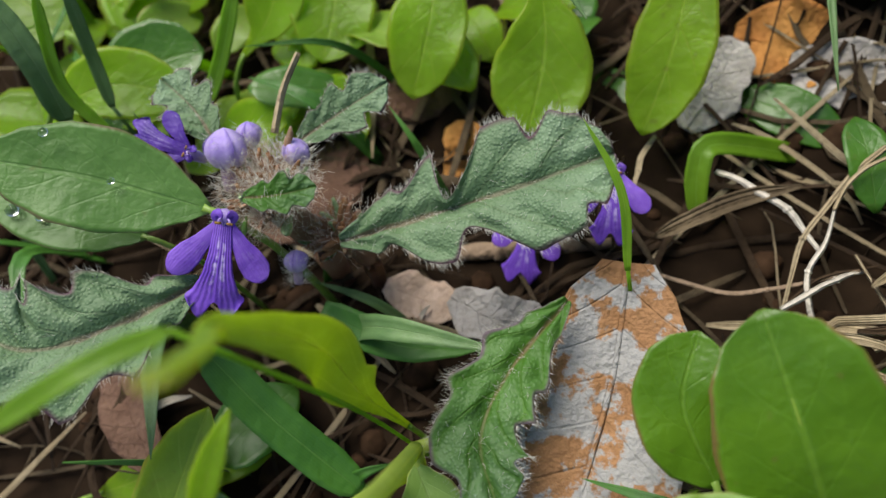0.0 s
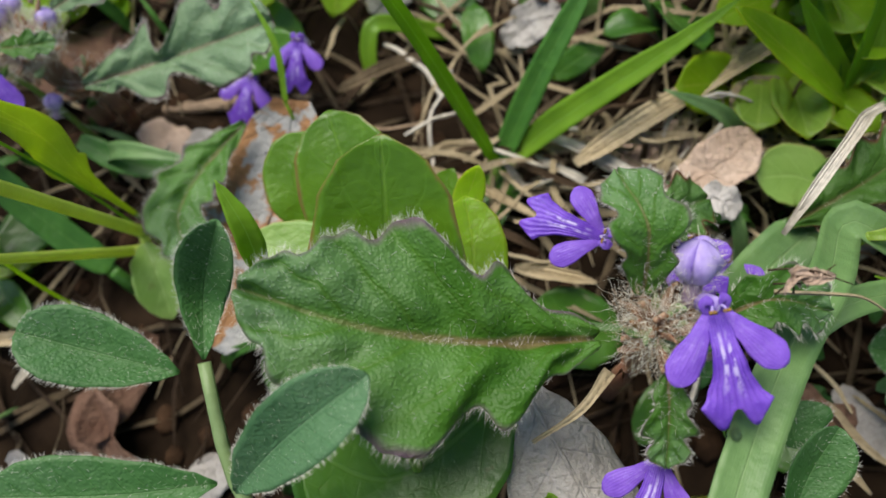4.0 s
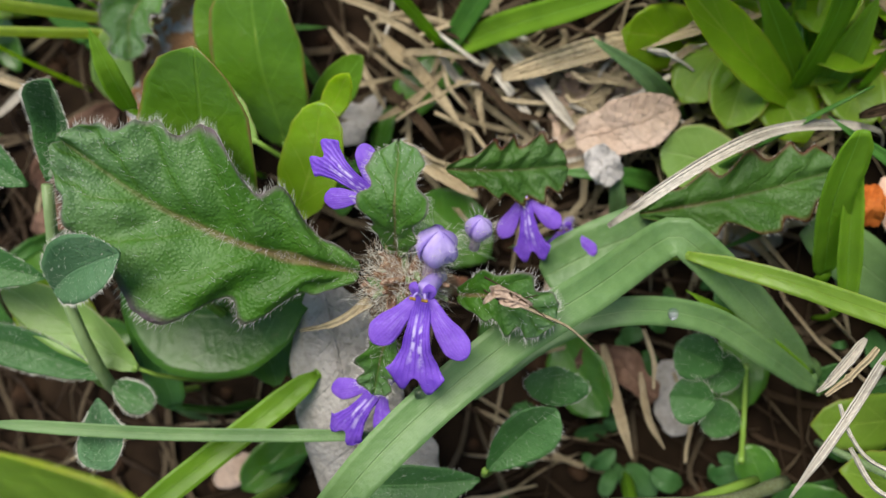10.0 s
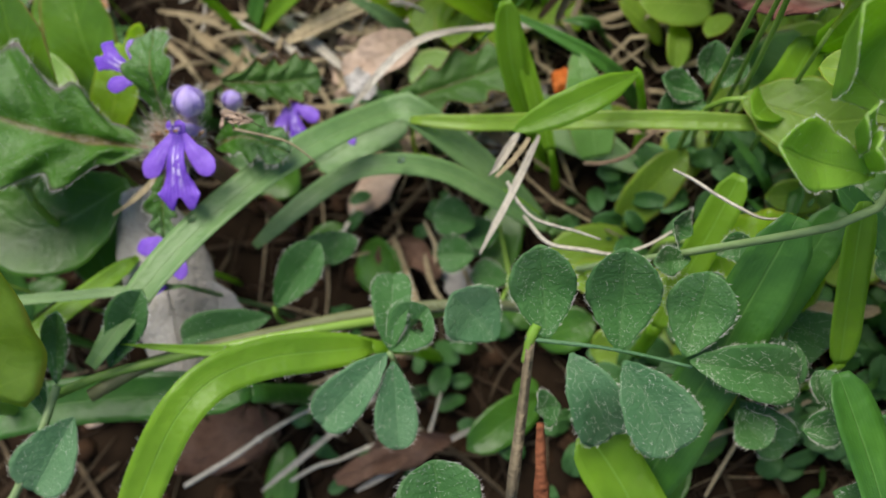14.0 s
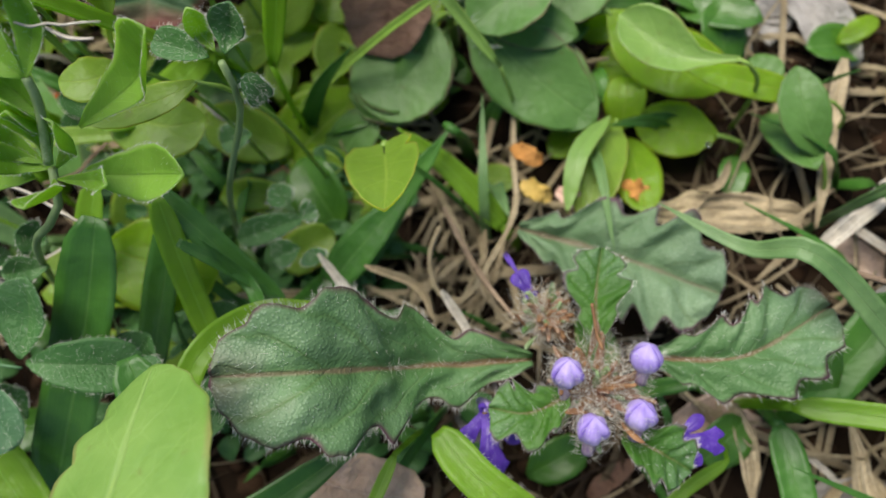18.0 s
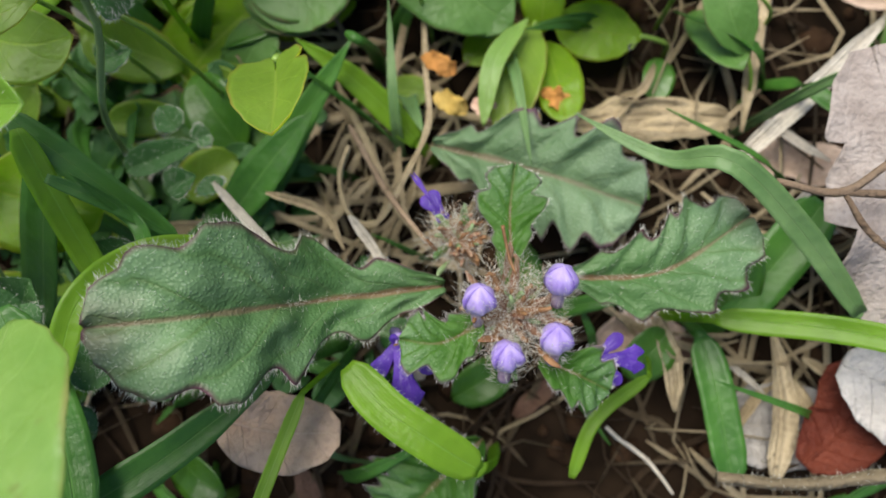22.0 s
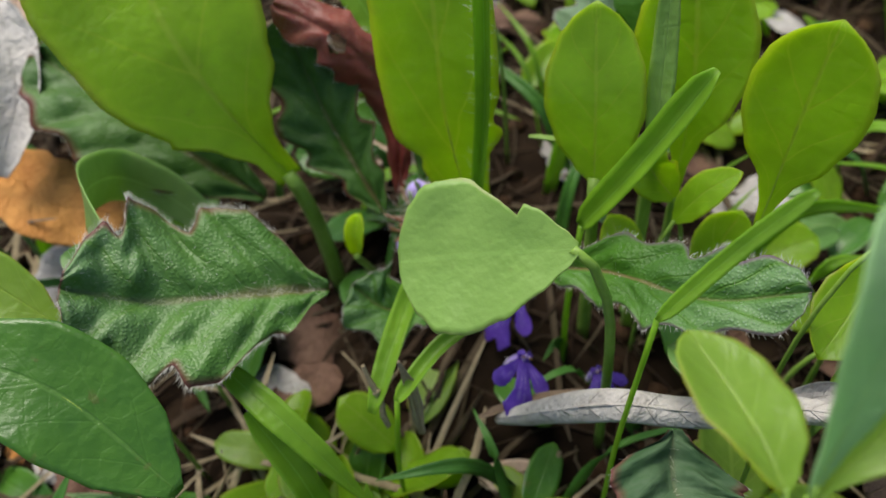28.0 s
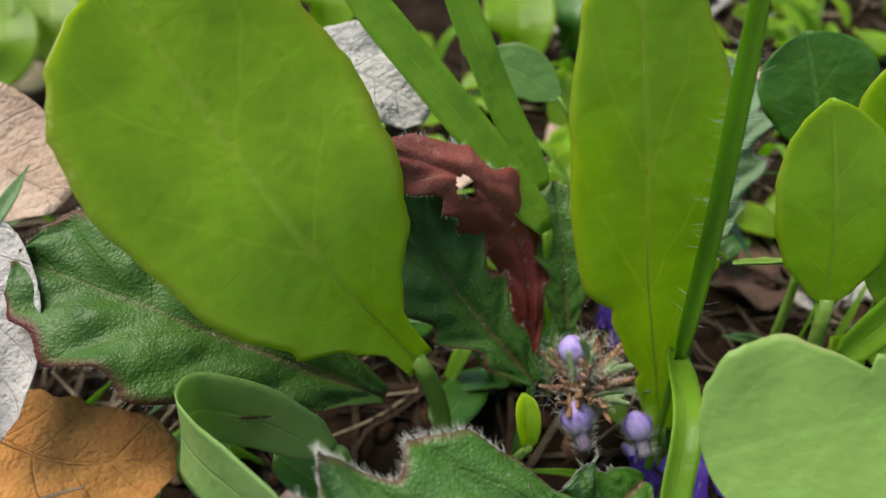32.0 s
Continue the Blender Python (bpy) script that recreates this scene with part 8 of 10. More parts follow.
leaf(trefoil_f, ((69.5, -11.3, 30.0), (71.2, -10.3, 29.8), (73.4, -9.9, 31.5)), 3.7, 'clover', 'leaflet', face=(0.14, -0.14, 0.98), name='leaflet', hairs=60, hair=0.8, top=50, nu=18, nv=6, cup=0.25, wave=0.04, thick=0.25)
leaf(trefoil_f, ((64.3, -31.5, 26.5), (62.7, -29.5, 27.3), (61.7, -27.6, 30.0)), 4.5, 'clover', 'leaflet', face=(0.19, -0.02, 0.98), name='leaflet', hairs=60, hair=0.8, top=50, nu=18, nv=6, cup=0.25, wave=0.04, thick=0.25)
leaf(trefoil_f, ((75.7, -26.6, 25.2), (77.6, -23.4, 25.5), (79.9, -20.5, 27.8)), 6.7, 'clover', 'leaflet', face=(0.10, -0.06, 0.99), name='leaflet', hairs=60, hair=0.8, top=50, nu=18, nv=6, cup=0.25, wave=0.04, thick=0.25)
leaf(trefoil_f, ((74.4, -28.9, 25.0), (76.0, -30.9, 24.2), (77.9, -32.9, 25.4)), 5.2, 'clover', 'leaflet', face=(0.10, -0.01, 0.99), name='leaflet', hairs=60, hair=0.8, top=50, nu=18, nv=6, cup=0.25, wave=0.04, thick=0.25)
leaf(trefoil_f, ((50.5, -33.1, 29.1), (51.5, -32.6, 29.0), (53.4, -32.1, 30.8)), 4.5, 'clover', 'leaflet', face=(0.25, -0.00, 0.97), name='leaflet', hairs=60, hair=0.8, top=50, nu=18, nv=6, cup=0.25, wave=0.04, thick=0.25)
trefoil_g = thing('trefoil_sprig', (84.0, 17.4, 1.7), 'trefoil shoot with rounded downy leaflets', 'clover', 'trefoil sprigs')
under(trefoil_g, tube('stem', ((96.3, 4.8, 52.2), (95.5, 3.0, 44.0), (89.1, -1.5, 29.4), (79.9, -0.9, 1.3)), 0.40, 0.45, M['stem_hairy']))
leaf(trefoil_g, ((97.0, 5.2, 53.3), (97.4, 7.4, 53.5), (98.4, 8.8, 56.7)), 3.9, 'clover', 'leaflet', face=(0.13, -0.17, 0.98), name='leaflet', hairs=60, hair=0.8, top=50, nu=18, nv=6, cup=0.25, wave=0.04, thick=0.25)
leaf(trefoil_g, ((94.9, 5.4, 52.3), (91.9, 6.3, 52.5), (88.9, 7.2, 52.6)), 3.5, 'clover', 'leaflet', face=(0.18, -0.16, 0.97), name='leaflet', hairs=60, hair=0.8, top=50, nu=18, nv=6, cup=0.25, wave=0.04, thick=0.25)
leaf(trefoil_g, ((95.5, 6.0, 52.4), (94.2, 7.8, 52.6), (94.2, 8.2, 56.7)), 2.5, 'shoot', 'leaflet', face=(0.16, -0.17, 0.97), name='leaflet', hairs=60, hair=0.8, top=50, nu=18, nv=6, cup=0.25, wave=0.04, thick=0.25)
leaf(trefoil_g, ((97.3, 5.5, 48.3), (98.2, 4.2, 48.1), (98.9, 3.3, 46.0)), 2.9, 'clover', 'leaflet', face=(0.11, -0.13, 0.98), name='leaflet', hairs=60, hair=0.8, top=50, nu=18, nv=6, cup=0.25, wave=0.04, thick=0.25)
leaf(trefoil_g, ((87.4, 10.2, 19.3), (85.1, 9.4, 19.3), (82.9, 8.6, 19.2)), 4.3, 'clover', 'leaflet', face=(0.16, -0.12, 0.98), name='leaflet', hairs=60, hair=0.8, top=50, nu=18, nv=6, cup=0.25, wave=0.04, thick=0.25)
leaf(trefoil_g, ((90.8, 2.7, 18.4), (92.1, 1.1, 18.2), (93.3, -0.4, 18.0)), 3.9, 'clover', 'leaflet', face=(0.12, -0.07, 0.99), name='leaflet', hairs=60, hair=0.8, top=50, nu=18, nv=6, cup=0.25, wave=0.04, thick=0.25)
leaf(trefoil_g, ((96.0, -2.1, 17.8), (91.2, -3.7, 17.7), (86.3, -5.4, 17.6)), 4.3, 'clover', 'leaflet', face=(0.12, -0.04, 0.99), name='leaflet', hairs=60, hair=0.8, top=50, nu=18, nv=6, cup=0.25, wave=0.04, thick=0.25)
leaf(trefoil_g, ((96.9, -6.5, 17.3), (97.5, -7.7, 17.1), (98.1, -8.8, 17.0)), 3.9, 'clover', 'leaflet', face=(0.08, -0.02, 1.00), name='leaflet', hairs=60, hair=0.8, top=50, nu=18, nv=6, cup=0.25, wave=0.04, thick=0.25)
leaf(trefoil_g, ((95.5, -6.4, 17.3), (93.6, -7.2, 17.2), (91.7, -8.1, 17.2)), 4.3, 'clover', 'leaflet', face=(0.11, -0.02, 0.99), name='leaflet', hairs=60, hair=0.8, top=50, nu=18, nv=6, cup=0.25, wave=0.04, thick=0.25)
leaf(trefoil_g, ((95.3, -2.1, 17.8), (96.4, -1.5, 17.9), (97.6, -0.9, 17.9)), 3.2, 'clover', 'leaflet', face=(0.09, -0.06, 0.99), name='leaflet', hairs=60, hair=0.8, top=50, nu=18, nv=6, cup=0.25, wave=0.04, thick=0.25)
trefoil_h = thing('trefoil_sprig', (60.1, 11.9, 0.0), 'small trefoil beside a yellowed leaf', 'clover', 'trefoil sprigs')
leaf(trefoil_h, ((67.4, 13.8, 23.3), (67.1, 16.2, 24.1), (67.5, 18.3, 27.0)), 3.8, 'clover', 'leaflet', face=(0.18, -0.08, 0.98), name='leaflet', hairs=60, hair=0.8, top=50, nu=18, nv=6, cup=0.25, wave=0.04, thick=0.25)
leaf(trefoil_h, ((67.1, 12.1, 22.7), (63.8, 12.7, 23.3), (61.2, 13.1, 26.0)), 4.4, 'clover', 'leaflet', face=(0.20, -0.06, 0.98), name='leaflet', hairs=60, hair=0.8, top=50, nu=18, nv=6, cup=0.25, wave=0.04, thick=0.25)
leaf(trefoil_h, ((67.6, 11.4, 22.4), (64.0, 10.2, 22.4), (61.2, 9.0, 24.5)), 5.0, 'clover', 'leaflet', face=(0.19, -0.04, 0.98), name='leaflet', hairs=60, hair=0.8, top=50, nu=18, nv=6, cup=0.25, wave=0.04, thick=0.25)
leaf(trefoil_h, ((69.2, 13.6, 22.9), (70.2, 15.2, 23.4), (71.8, 16.4, 25.7)), 3.1, 'clover', 'leaflet', face=(0.16, -0.08, 0.98), name='leaflet', hairs=60, hair=0.8, top=50, nu=18, nv=6, cup=0.25, wave=0.04, thick=0.25)
trefoil_i = thing('trefoil_sprig', (69.0, -33.3, 4.2), 'small rounded trefoil leaflets low at the grass', 'clover', 'trefoil sprigs')
leaf(trefoil_i, ((82.6, -27.4, 30.9), (81.9, -25.5, 31.3), (81.2, -23.6, 31.6)), 4.0, 'clover', 'leaflet', face=(0.36, -0.03, 0.93), name='leaflet', hairs=60, hair=0.8, top=50, nu=18, nv=6, cup=0.25, wave=0.04, thick=0.25)
leaf(trefoil_i, ((84.7, -30.0, 30.4), (88.3, -30.1, 30.1), (92.0, -30.3, 29.9)), 6.0, 'clover', 'leaflet', face=(0.32, 0.00, 0.95), name='leaflet', hairs=60, hair=0.8, top=50, nu=18, nv=6, cup=0.25, wave=0.04, thick=0.25)
leaf(trefoil_i, ((88.6, -28.5, 30.4), (90.2, -27.7, 30.3), (91.9, -27.0, 30.3)), 4.0, 'clover', 'leaflet', face=(0.31, -0.01, 0.95), name='leaflet', hairs=60, hair=0.8, top=50, nu=18, nv=6, cup=0.25, wave=0.04, thick=0.25)
leaf(trefoil_i, ((84.3, -36.5, 29.5), (86.7, -37.4, 29.2), (89.0, -38.3, 28.9)), 5.3, 'clover', 'leaflet', face=(0.33, 0.05, 0.94), name='leaflet', hairs=60, hair=0.8, top=50, nu=18, nv=6, cup=0.25, wave=0.04, thick=0.25)
leaf(trefoil_i, ((80.1, -30.2, 30.7), (82.1, -29.8, 30.6), (84.0, -29.3, 30.5)), 4.0, 'clover', 'leaflet', face=(0.35, -0.00, 0.94), name='leaflet', hairs=60, hair=0.8, top=50, nu=18, nv=6, cup=0.25, wave=0.04, thick=0.25)
trefoil_j = thing('trefoil_sprig', (40.1, -11.7, 1.6), 'two folded trefoil leaflets on a thin stem in shade', 'clover', 'trefoil sprigs')
under(trefoil_j, tube('stem', ((39.1, -3.7, -0.3), (41.7, -11.7, -3.6), (41.6, -16.3, 1.8)), 0.35, 0.40, M['stem']))
leaf(trefoil_j, ((39.3, -4.7, -0.5), (36.5, -5.5, 0.1), (33.6, -6.3, 0.6)), 5.7, 'clover', 'leaflet', face=(-0.11, -0.01, 0.99), name='leaflet', hairs=60, hair=0.8, top=50, nu=18, nv=6, cup=0.25, wave=0.04, thick=0.25)
leaf(trefoil_j, ((41.6, -12.1, -3.6), (38.5, -12.1, -3.0), (35.4, -12.2, -2.3)), 5.4, 'clover', 'leaflet', face=(-0.12, 0.02, 0.99), name='leaflet', hairs=60, hair=0.8, top=50, nu=18, nv=6, cup=0.25, wave=0.04, thick=0.25)
shoot = thing('leafy_shoot', (71.8, 6.2, 1.3), 'downy bright green shoot with leaves in a whorl', 'weed')
under(shoot, tube('stem', ((81.0, -7.1, 53.7), (79.2, -10.5, 49.1), (71.1, -11.9, 40.0), (49.8, -10.6, 1.7)), 0.45, 0.50, M['stem_hairy']))
leaf(shoot, ((82.8, -2.6, 53.2), (88.3, 2.8, 53.3), (93.7, 2.6, 63.0)), 6.0, 'shoot', 'leaflet', face=(0.04, -0.28, 0.96), name='leaflet', hairs=90, hair=0.6, top=20, nu=18, nv=6, cup=0.25, wave=0.04, thick=0.25)
leaf(shoot, ((82.9, -7.3, 52.2), (88.9, -6.8, 51.0), (94.8, -8.0, 54.7)), 5.7, 'shoot', 'leaflet', face=(0.04, -0.21, 0.98), name='leaflet', hairs=90, hair=0.6, top=20, nu=18, nv=6, cup=0.25, wave=0.04, thick=0.25)
leaf(shoot, ((78.7, -7.8, 52.9), (72.9, -7.4, 54.3), (68.9, -8.6, 60.1)), 6.4, 'shoot', 'leaflet', face=(0.17, -0.21, 0.96), name='leaflet', hairs=90, hair=0.6, top=20, nu=18, nv=6, cup=0.25, wave=0.04, thick=0.25)
leaf(shoot, ((80.0, -2.4, 53.9), (74.7, 1.8, 56.0), (72.6, 0.6, 67.0)), 9.1, 'shoot', 'leaflet', face=(0.15, -0.28, 0.95), name='leaflet', hairs=90, hair=0.6, top=20, nu=18, nv=6, cup=0.25, wave=0.04, thick=0.25)
leaf(shoot, ((82.7, -1.6, 62.3), (78.1, 1.6, 64.0), (74.7, 2.5, 69.1)), 6.1, 'shoot', 'leaflet', face=(0.14, -0.30, 0.94), name='leaflet', hairs=90, hair=0.6, top=20, nu=18, nv=6, cup=0.25, wave=0.04, thick=0.25)
leaf(shoot, ((83.0, -1.6, 62.2), (83.4, 2.7, 63.1), (84.4, 4.6, 67.5)), 3.0, 'shoot', 'leaflet', face=(0.09, -0.31, 0.95), name='leaflet', hairs=90, hair=0.6, top=20, nu=18, nv=6, cup=0.25, wave=0.04, thick=0.25)
leaf(shoot, ((80.8, -7.1, 53.7), (77.4, -6.7, 54.5), (75.9, -8.7, 61.7)), 3.4, 'shoot', 'leaflet', face=(0.13, -0.21, 0.97), name='leaflet', hairs=60, hair=0.6, top=20, nu=18, nv=6, cup=0.25, wave=0.04, thick=0.25)
leaf(shoot, ((81.3, -7.0, 53.6), (82.7, -4.7, 53.8), (84.9, -5.2, 60.6)), 3.1, 'shoot', 'leaflet', face=(0.09, -0.23, 0.97), name='leaflet', hairs=60, hair=0.6, top=20, nu=18, nv=6, cup=0.25, wave=0.04, thick=0.25)
leaf(shoot, ((80.7, -6.6, 53.8), (79.8, -3.5, 54.7), (80.3, -3.5, 62.0)), 3.4, 'shoot', 'leaflet', face=(0.11, -0.24, 0.96), name='leaflet', hairs=60, hair=0.6, top=20, nu=18, nv=6, cup=0.25, wave=0.04, thick=0.25)
leaf(shoot, ((81.4, -8.1, 53.3), (85.3, -8.0, 52.6), (89.5, -10.2, 58.5)), 2.5, 'shoot', 'leaflet', face=(0.07, -0.20, 0.98), name='leaflet', hairs=60, hair=0.6, top=20, nu=18, nv=6, cup=0.25, wave=0.04, thick=0.25)
leaf(shoot, ((81.1, -8.2, 53.4), (81.3, -9.4, 53.1), (82.7, -12.7, 59.4)), 3.4, 'shoot', 'leaflet', face=(0.10, -0.19, 0.98), name='leaflet', hairs=60, hair=0.6, top=20, nu=18, nv=6, cup=0.25, wave=0.04, thick=0.25)
leaf(shoot, ((80.2, -6.6, 53.9), (76.5, -5.1, 55.1), (74.7, -6.4, 62.5)), 3.9, 'shoot', 'leaflet', face=(0.14, -0.23, 0.96), name='leaflet', hairs=60, hair=0.6, top=20, nu=18, nv=6, cup=0.25, wave=0.04, thick=0.25)
leaf(shoot, ((80.7, -5.5, 54.1), (80.2, -3.6, 54.6), (81.1, -4.6, 61.5)), 2.5, 'shoot', 'leaflet', face=(0.11, -0.24, 0.97), name='leaflet', hairs=60, hair=0.6, top=20, nu=18, nv=6, cup=0.25, wave=0.04, thick=0.25)
under(shoot, tube('stem', ((83.0, -1.6, 62.2), (82.9, -3.2, 59.8), (81.2, -6.9, 54.7)), 0.45, 0.50, M['stem_hairy']))
seed_bud = thing('green_bud', (46.5, 84.6, 9.9), 'small smooth pointed green bud on a stalk', 'plant bud')
leaf(seed_bud, ((42.3, 72.2, 25.5), (42.6, 72.9, 29.1), (43.5, 75.3, 31.5)), 2.7, 'broad', 'leaflet', face=(-0.13, -0.38, 0.92), name='bud_scale', cup=0.9, thick=1.2, nu=14, nv=5)
under(seed_bud, tube('stem', ((44.8, 79.8, 9.1), (42.2, 71.8, 26.4)), 0.60, 0.50, M['stem']))
scrap('dead_leaf', ((-45.8, 36.9, 7.0), (-47.6, 27.2, 4.1), (-50.4, 18.4, 2.9), (-53.5, 10.0, 1.9), (-58.1, 1.5, 1.3)), 'brown dead leaf mottled with grey flaking patches', 'dead leaf', 19.7, 'dead_patch', face=(0.02, -0.10, 0.99), nu=36, nv=14)
scrap('dead_leaf', ((-14.4, -10.0, 22.2), (-8.2, -22.2, 19.1), (-1.1, -38.4, 15.9)), 'grey curled dead leaf with fine veins under the flowers', 'dead leaf', 15.4, 'dead_grey', face=(0.17, 0.12, 0.98), cup=-0.5, nu=32, nv=12)
scrap('dead_leaf', ((-7.3, -25.0, 15.7), (-2.4, -28.0, 14.4), (2.8, -32.3, 12.9)), 'grey dead leaf half buried in the litter', 'dead leaf', 13.9, 'dead_grey', face=(0.11, 0.13, 0.99))
scrap('dead_leaf', ((106.6, 39.1, 17.2), (105.7, 32.1, 15.4), (104.4, 25.6, 12.7)), 'dull brown dead leaf lying across a green one', 'dead leaf', 15.2, 'dead_brown', face=(0.03, -0.25, 0.97), nu=26, nv=10)
scrap('dead_leaf', ((57.0, 46.3, 19.3), (68.7, 39.0, 32.3), (77.5, 36.3, 32.2), (86.2, 29.8, 41.3), (92.4, 24.8, 40.8)), 'rolled grey-white dead leaf with a crack', 'dead leaf', 7.6, 'dead_roll', face=(0.11, -0.44, 0.89), roll=-2.7, cup=0, nu=90, nv=16, rag=0.3, wave=0.35, thick=0.45, bites=((0.36, 1, 0.012, 0.5), (0.5, 1, 0.012, 0.4), (0.62, 1, 0.015, 0.45), (0.8, 0, 0.03, 0.4)))
scrap('dead_leaf', ((83.2, 32.0, 38.3), (87.7, 32.7, 37.9), (92.1, 32.8, 37.3)), 'grey curled dead leaf piece on soil', 'dead leaf', 3.3, 'dead_grey', face=(0.04, -0.23, 0.97), roll=1.5)
scrap('dead_leaf', ((-6.8, 116.9, 49.5), (-5.8, 105.0, 41.4), (-10.1, 94.6, 33.3)), 'bleached white dead leaf curled on the litter', 'dead leaf', 11.5, 'dead_white', face=(0.17, -0.54, 0.83), roll=1.2)
scrap('dead_leaf', ((-15.2, 145.7, 51.9), (-6.7, 134.2, 46.2), (3.5, 120.5, 41.9)), 'tan dead leaf with a smooth face', 'dead leaf', 19.5, 'dead_tan', face=(0.15, -0.62, 0.77))
scrap('dead_leaf', ((-14.2, 102.6, 31.2), (-5.5, 93.6, 27.9), (6.4, 89.8, 24.9)), 'orange-brown dead leaf with a stalk', 'dead leaf', 14.8, 'dead_orange', face=(0.16, -0.45, 0.88))
scrap('dead_leaf', ((37.0, 121.5, 54.0), (43.3, 113.6, 51.2), (48.4, 108.2, 47.5)), 'bleached white crumpled dead leaf behind the rosette', 'dead leaf', 12.4, 'dead_white', face=(-0.12, -0.60, 0.79))
scrap('dead_leaf', ((-1.5, 89.5, 16.8), (-6.5, 88.0, 14.1), (-14.0, 86.8, 10.8)), 'grey dead leaf on the soil', 'dead leaf', 14.9, 'dead_grey', face=(0.15, -0.39, 0.91))
scrap('dead_leaf', ((180.4, 5.7, 24.9), (183.5, -11.7, 24.1), (184.7, -28.4, 17.5)), 'large pinkish-grey dead leaf with raised veins', 'dead leaf', 20.3, 'dead_pinkgrey', face=(-0.26, -0.11, 0.96), nu=60, nv=14, wave=0.25, bites=((0.3, 1, 0.05, 0.3), (0.6, 1, 0.06, 0.35), (0.45, 0, 0.05, 0.3)))
scrap('dead_leaf', ((179.4, -32.4, 13.3), (186.0, -36.3, 14.3), (192.3, -42.8, 14.9)), 'bleached dead leaf with a torn edge', 'dead leaf', 14.4, 'dead_white', face=(-0.25, 0.03, 0.97))
scrap('dead_leaf', ((176.2, -46.4, 7.4), (182.8, -40.0, 7.9), (181.0, -32.5, 9.1)), 'dark red-brown dead leaf in shade', 'dead leaf', 11.5, 'dead_red', face=(-0.22, 0.05, 0.97))
scrap('dead_leaf', ((100.3, -37.4, 22.1), (107.4, -39.2, 21.4), (115.2, -39.5, 20.8)), 'pale pinkish dead leaf under the rosette', 'dead leaf', 10.6, 'dead_tan', face=(0.20, 0.06, 0.98))
scrap('dead_leaf', ((146.9, 3.5, 1.7), (157.4, 4.0, 1.1), (171.5, 3.8, 0.1)), 'crumpled dry straw-coloured leaf sheath', 'dead leaf', 8.8, 'straw', face=(-0.09, -0.17, 0.98), rag=0.5, wave=0.6, nu=40)
scrap('dead_leaf', ((-28.6, 76.5, -8.4), (-22.1, 73.9, -8.0), (-14.4, 70.8, -8.6)), 'orange-brown dead leaf on the ground', 'dead leaf', 12.7, 'dead_orange', face=(-0.14, -0.37, 0.92))
scrap('dead_leaf', ((-22.3, 71.0, -8.6), (-15.6, 67.8, -8.0), (-5.6, 65.2, -8.6)), 'grey dead leaf on the litter', 'dead leaf', 10.2, 'dead_grey', face=(-0.18, -0.34, 0.92))
scrap('dead_leaf', ((-13.7, 49.3, -1.5), (-10.0, 50.6, 1.2), (-4.5, 52.2, 1.9)), 'grey dead leaf behind the grass joint', 'dead leaf', 7.9, 'dead_grey', face=(-0.19, -0.31, 0.93), rag=0.4, wave=0.4)
scrap('dead_leaf', ((-9.3, 62.0, 3.5), (-6.2, 57.6, 4.1), (-0.5, 54.9, 3.5)), 'brown dead leaf in dry grass litter', 'dead leaf', 10.0, 'dead_brown', face=(-0.21, -0.35, 0.91), rag=0.4, wave=0.4)
scrap('dead_leaf', ((-67.1, 39.1, -5.9), (-61.9, 35.7, -4.6), (-55.1, 34.9, -5.6)), 'grey dead leaf under the bugle leaf', 'dead leaf', 8.4, 'dead_grey', face=(0.12, -0.23, 0.97), rag=0.4, wave=0.3)
scrap('dead_leaf', ((-66.4, 75.2, -11.0), (-64.5, 78.4, -9.9), (-61.8, 81.6, -9.1)), 'yellowed dead leaf in the weeds', 'dead leaf', 7.7, 'yellow', face=(0.09, -0.40, 0.91))
scrap('dead_leaf', ((-68.3, 57.2, -9.9), (-65.7, 61.6, -8.5), (-67.8, 65.2, -6.3)), 'reddish-brown dead leaf behind the bugle leaf', 'dead leaf', 7.2, 'dead_orange', face=(0.10, -0.33, 0.94))
scrap('dry_seed_head', ((-10.0, 49.3, -15.1), (-7.2, 51.1, -12.6), (-3.1, 54.6, -13.9)), 'shrivelled pale fluffy seed head on the soil', 'seed head', 7.5, 'dead_white', face=(-0.12, -0.30, 0.95), rag=0.6, wave=0.7)
scrap('dead_leaf', ((-36.4, 62.6, -9.0), (-32.6, 67.5, -7.6), (-28.6, 73.6, -5.6)), 'grey-brown dead leaf on the soil', 'dead leaf', 10.3, 'dead_grey', face=(0.00, -0.37, 0.93), rag=0.4)
scrap('dry_petal', ((10.9, 17.9, 7.9), (13.1, 15.9, 8.5), (15.2, 14.3, 7.1)), 'shrivelled white dry petal on the litter', 'dry petal', 5.5, 'dead_white', face=(0.03, -0.10, 0.99), rag=0.4, wave=0.5)
scrap('bud_scale', ((46.0, 23.2, 4.7), (46.5, 20.3, 6.7), (47.4, 18.1, 4.5)), 'rust-red bud scale on the soil', 'bud scale', 3.1, 'rust', face=(-0.15, -0.12, 0.98), cup=0.6)
scrap('bud_scale', ((47.8, 25.0, 4.3), (50.0, 21.5, 5.0), (52.5, 18.1, 2.5)), 'pinkish dry bud scale on the soil', 'bud scale', 5.3, 'pink', face=(-0.16, -0.13, 0.98))
scrap('dead_leaf', ((29.9, -6.8, -8.7), (31.9, -11.6, -7.9), (34.4, -16.8, -7.1)), 'grey ragged dead leaf in the shade under trefoil leaves', 'dead leaf', 7.4, 'dead_grey', face=(-0.09, 0.02, 1.00), rag=0.5, wave=0.3)
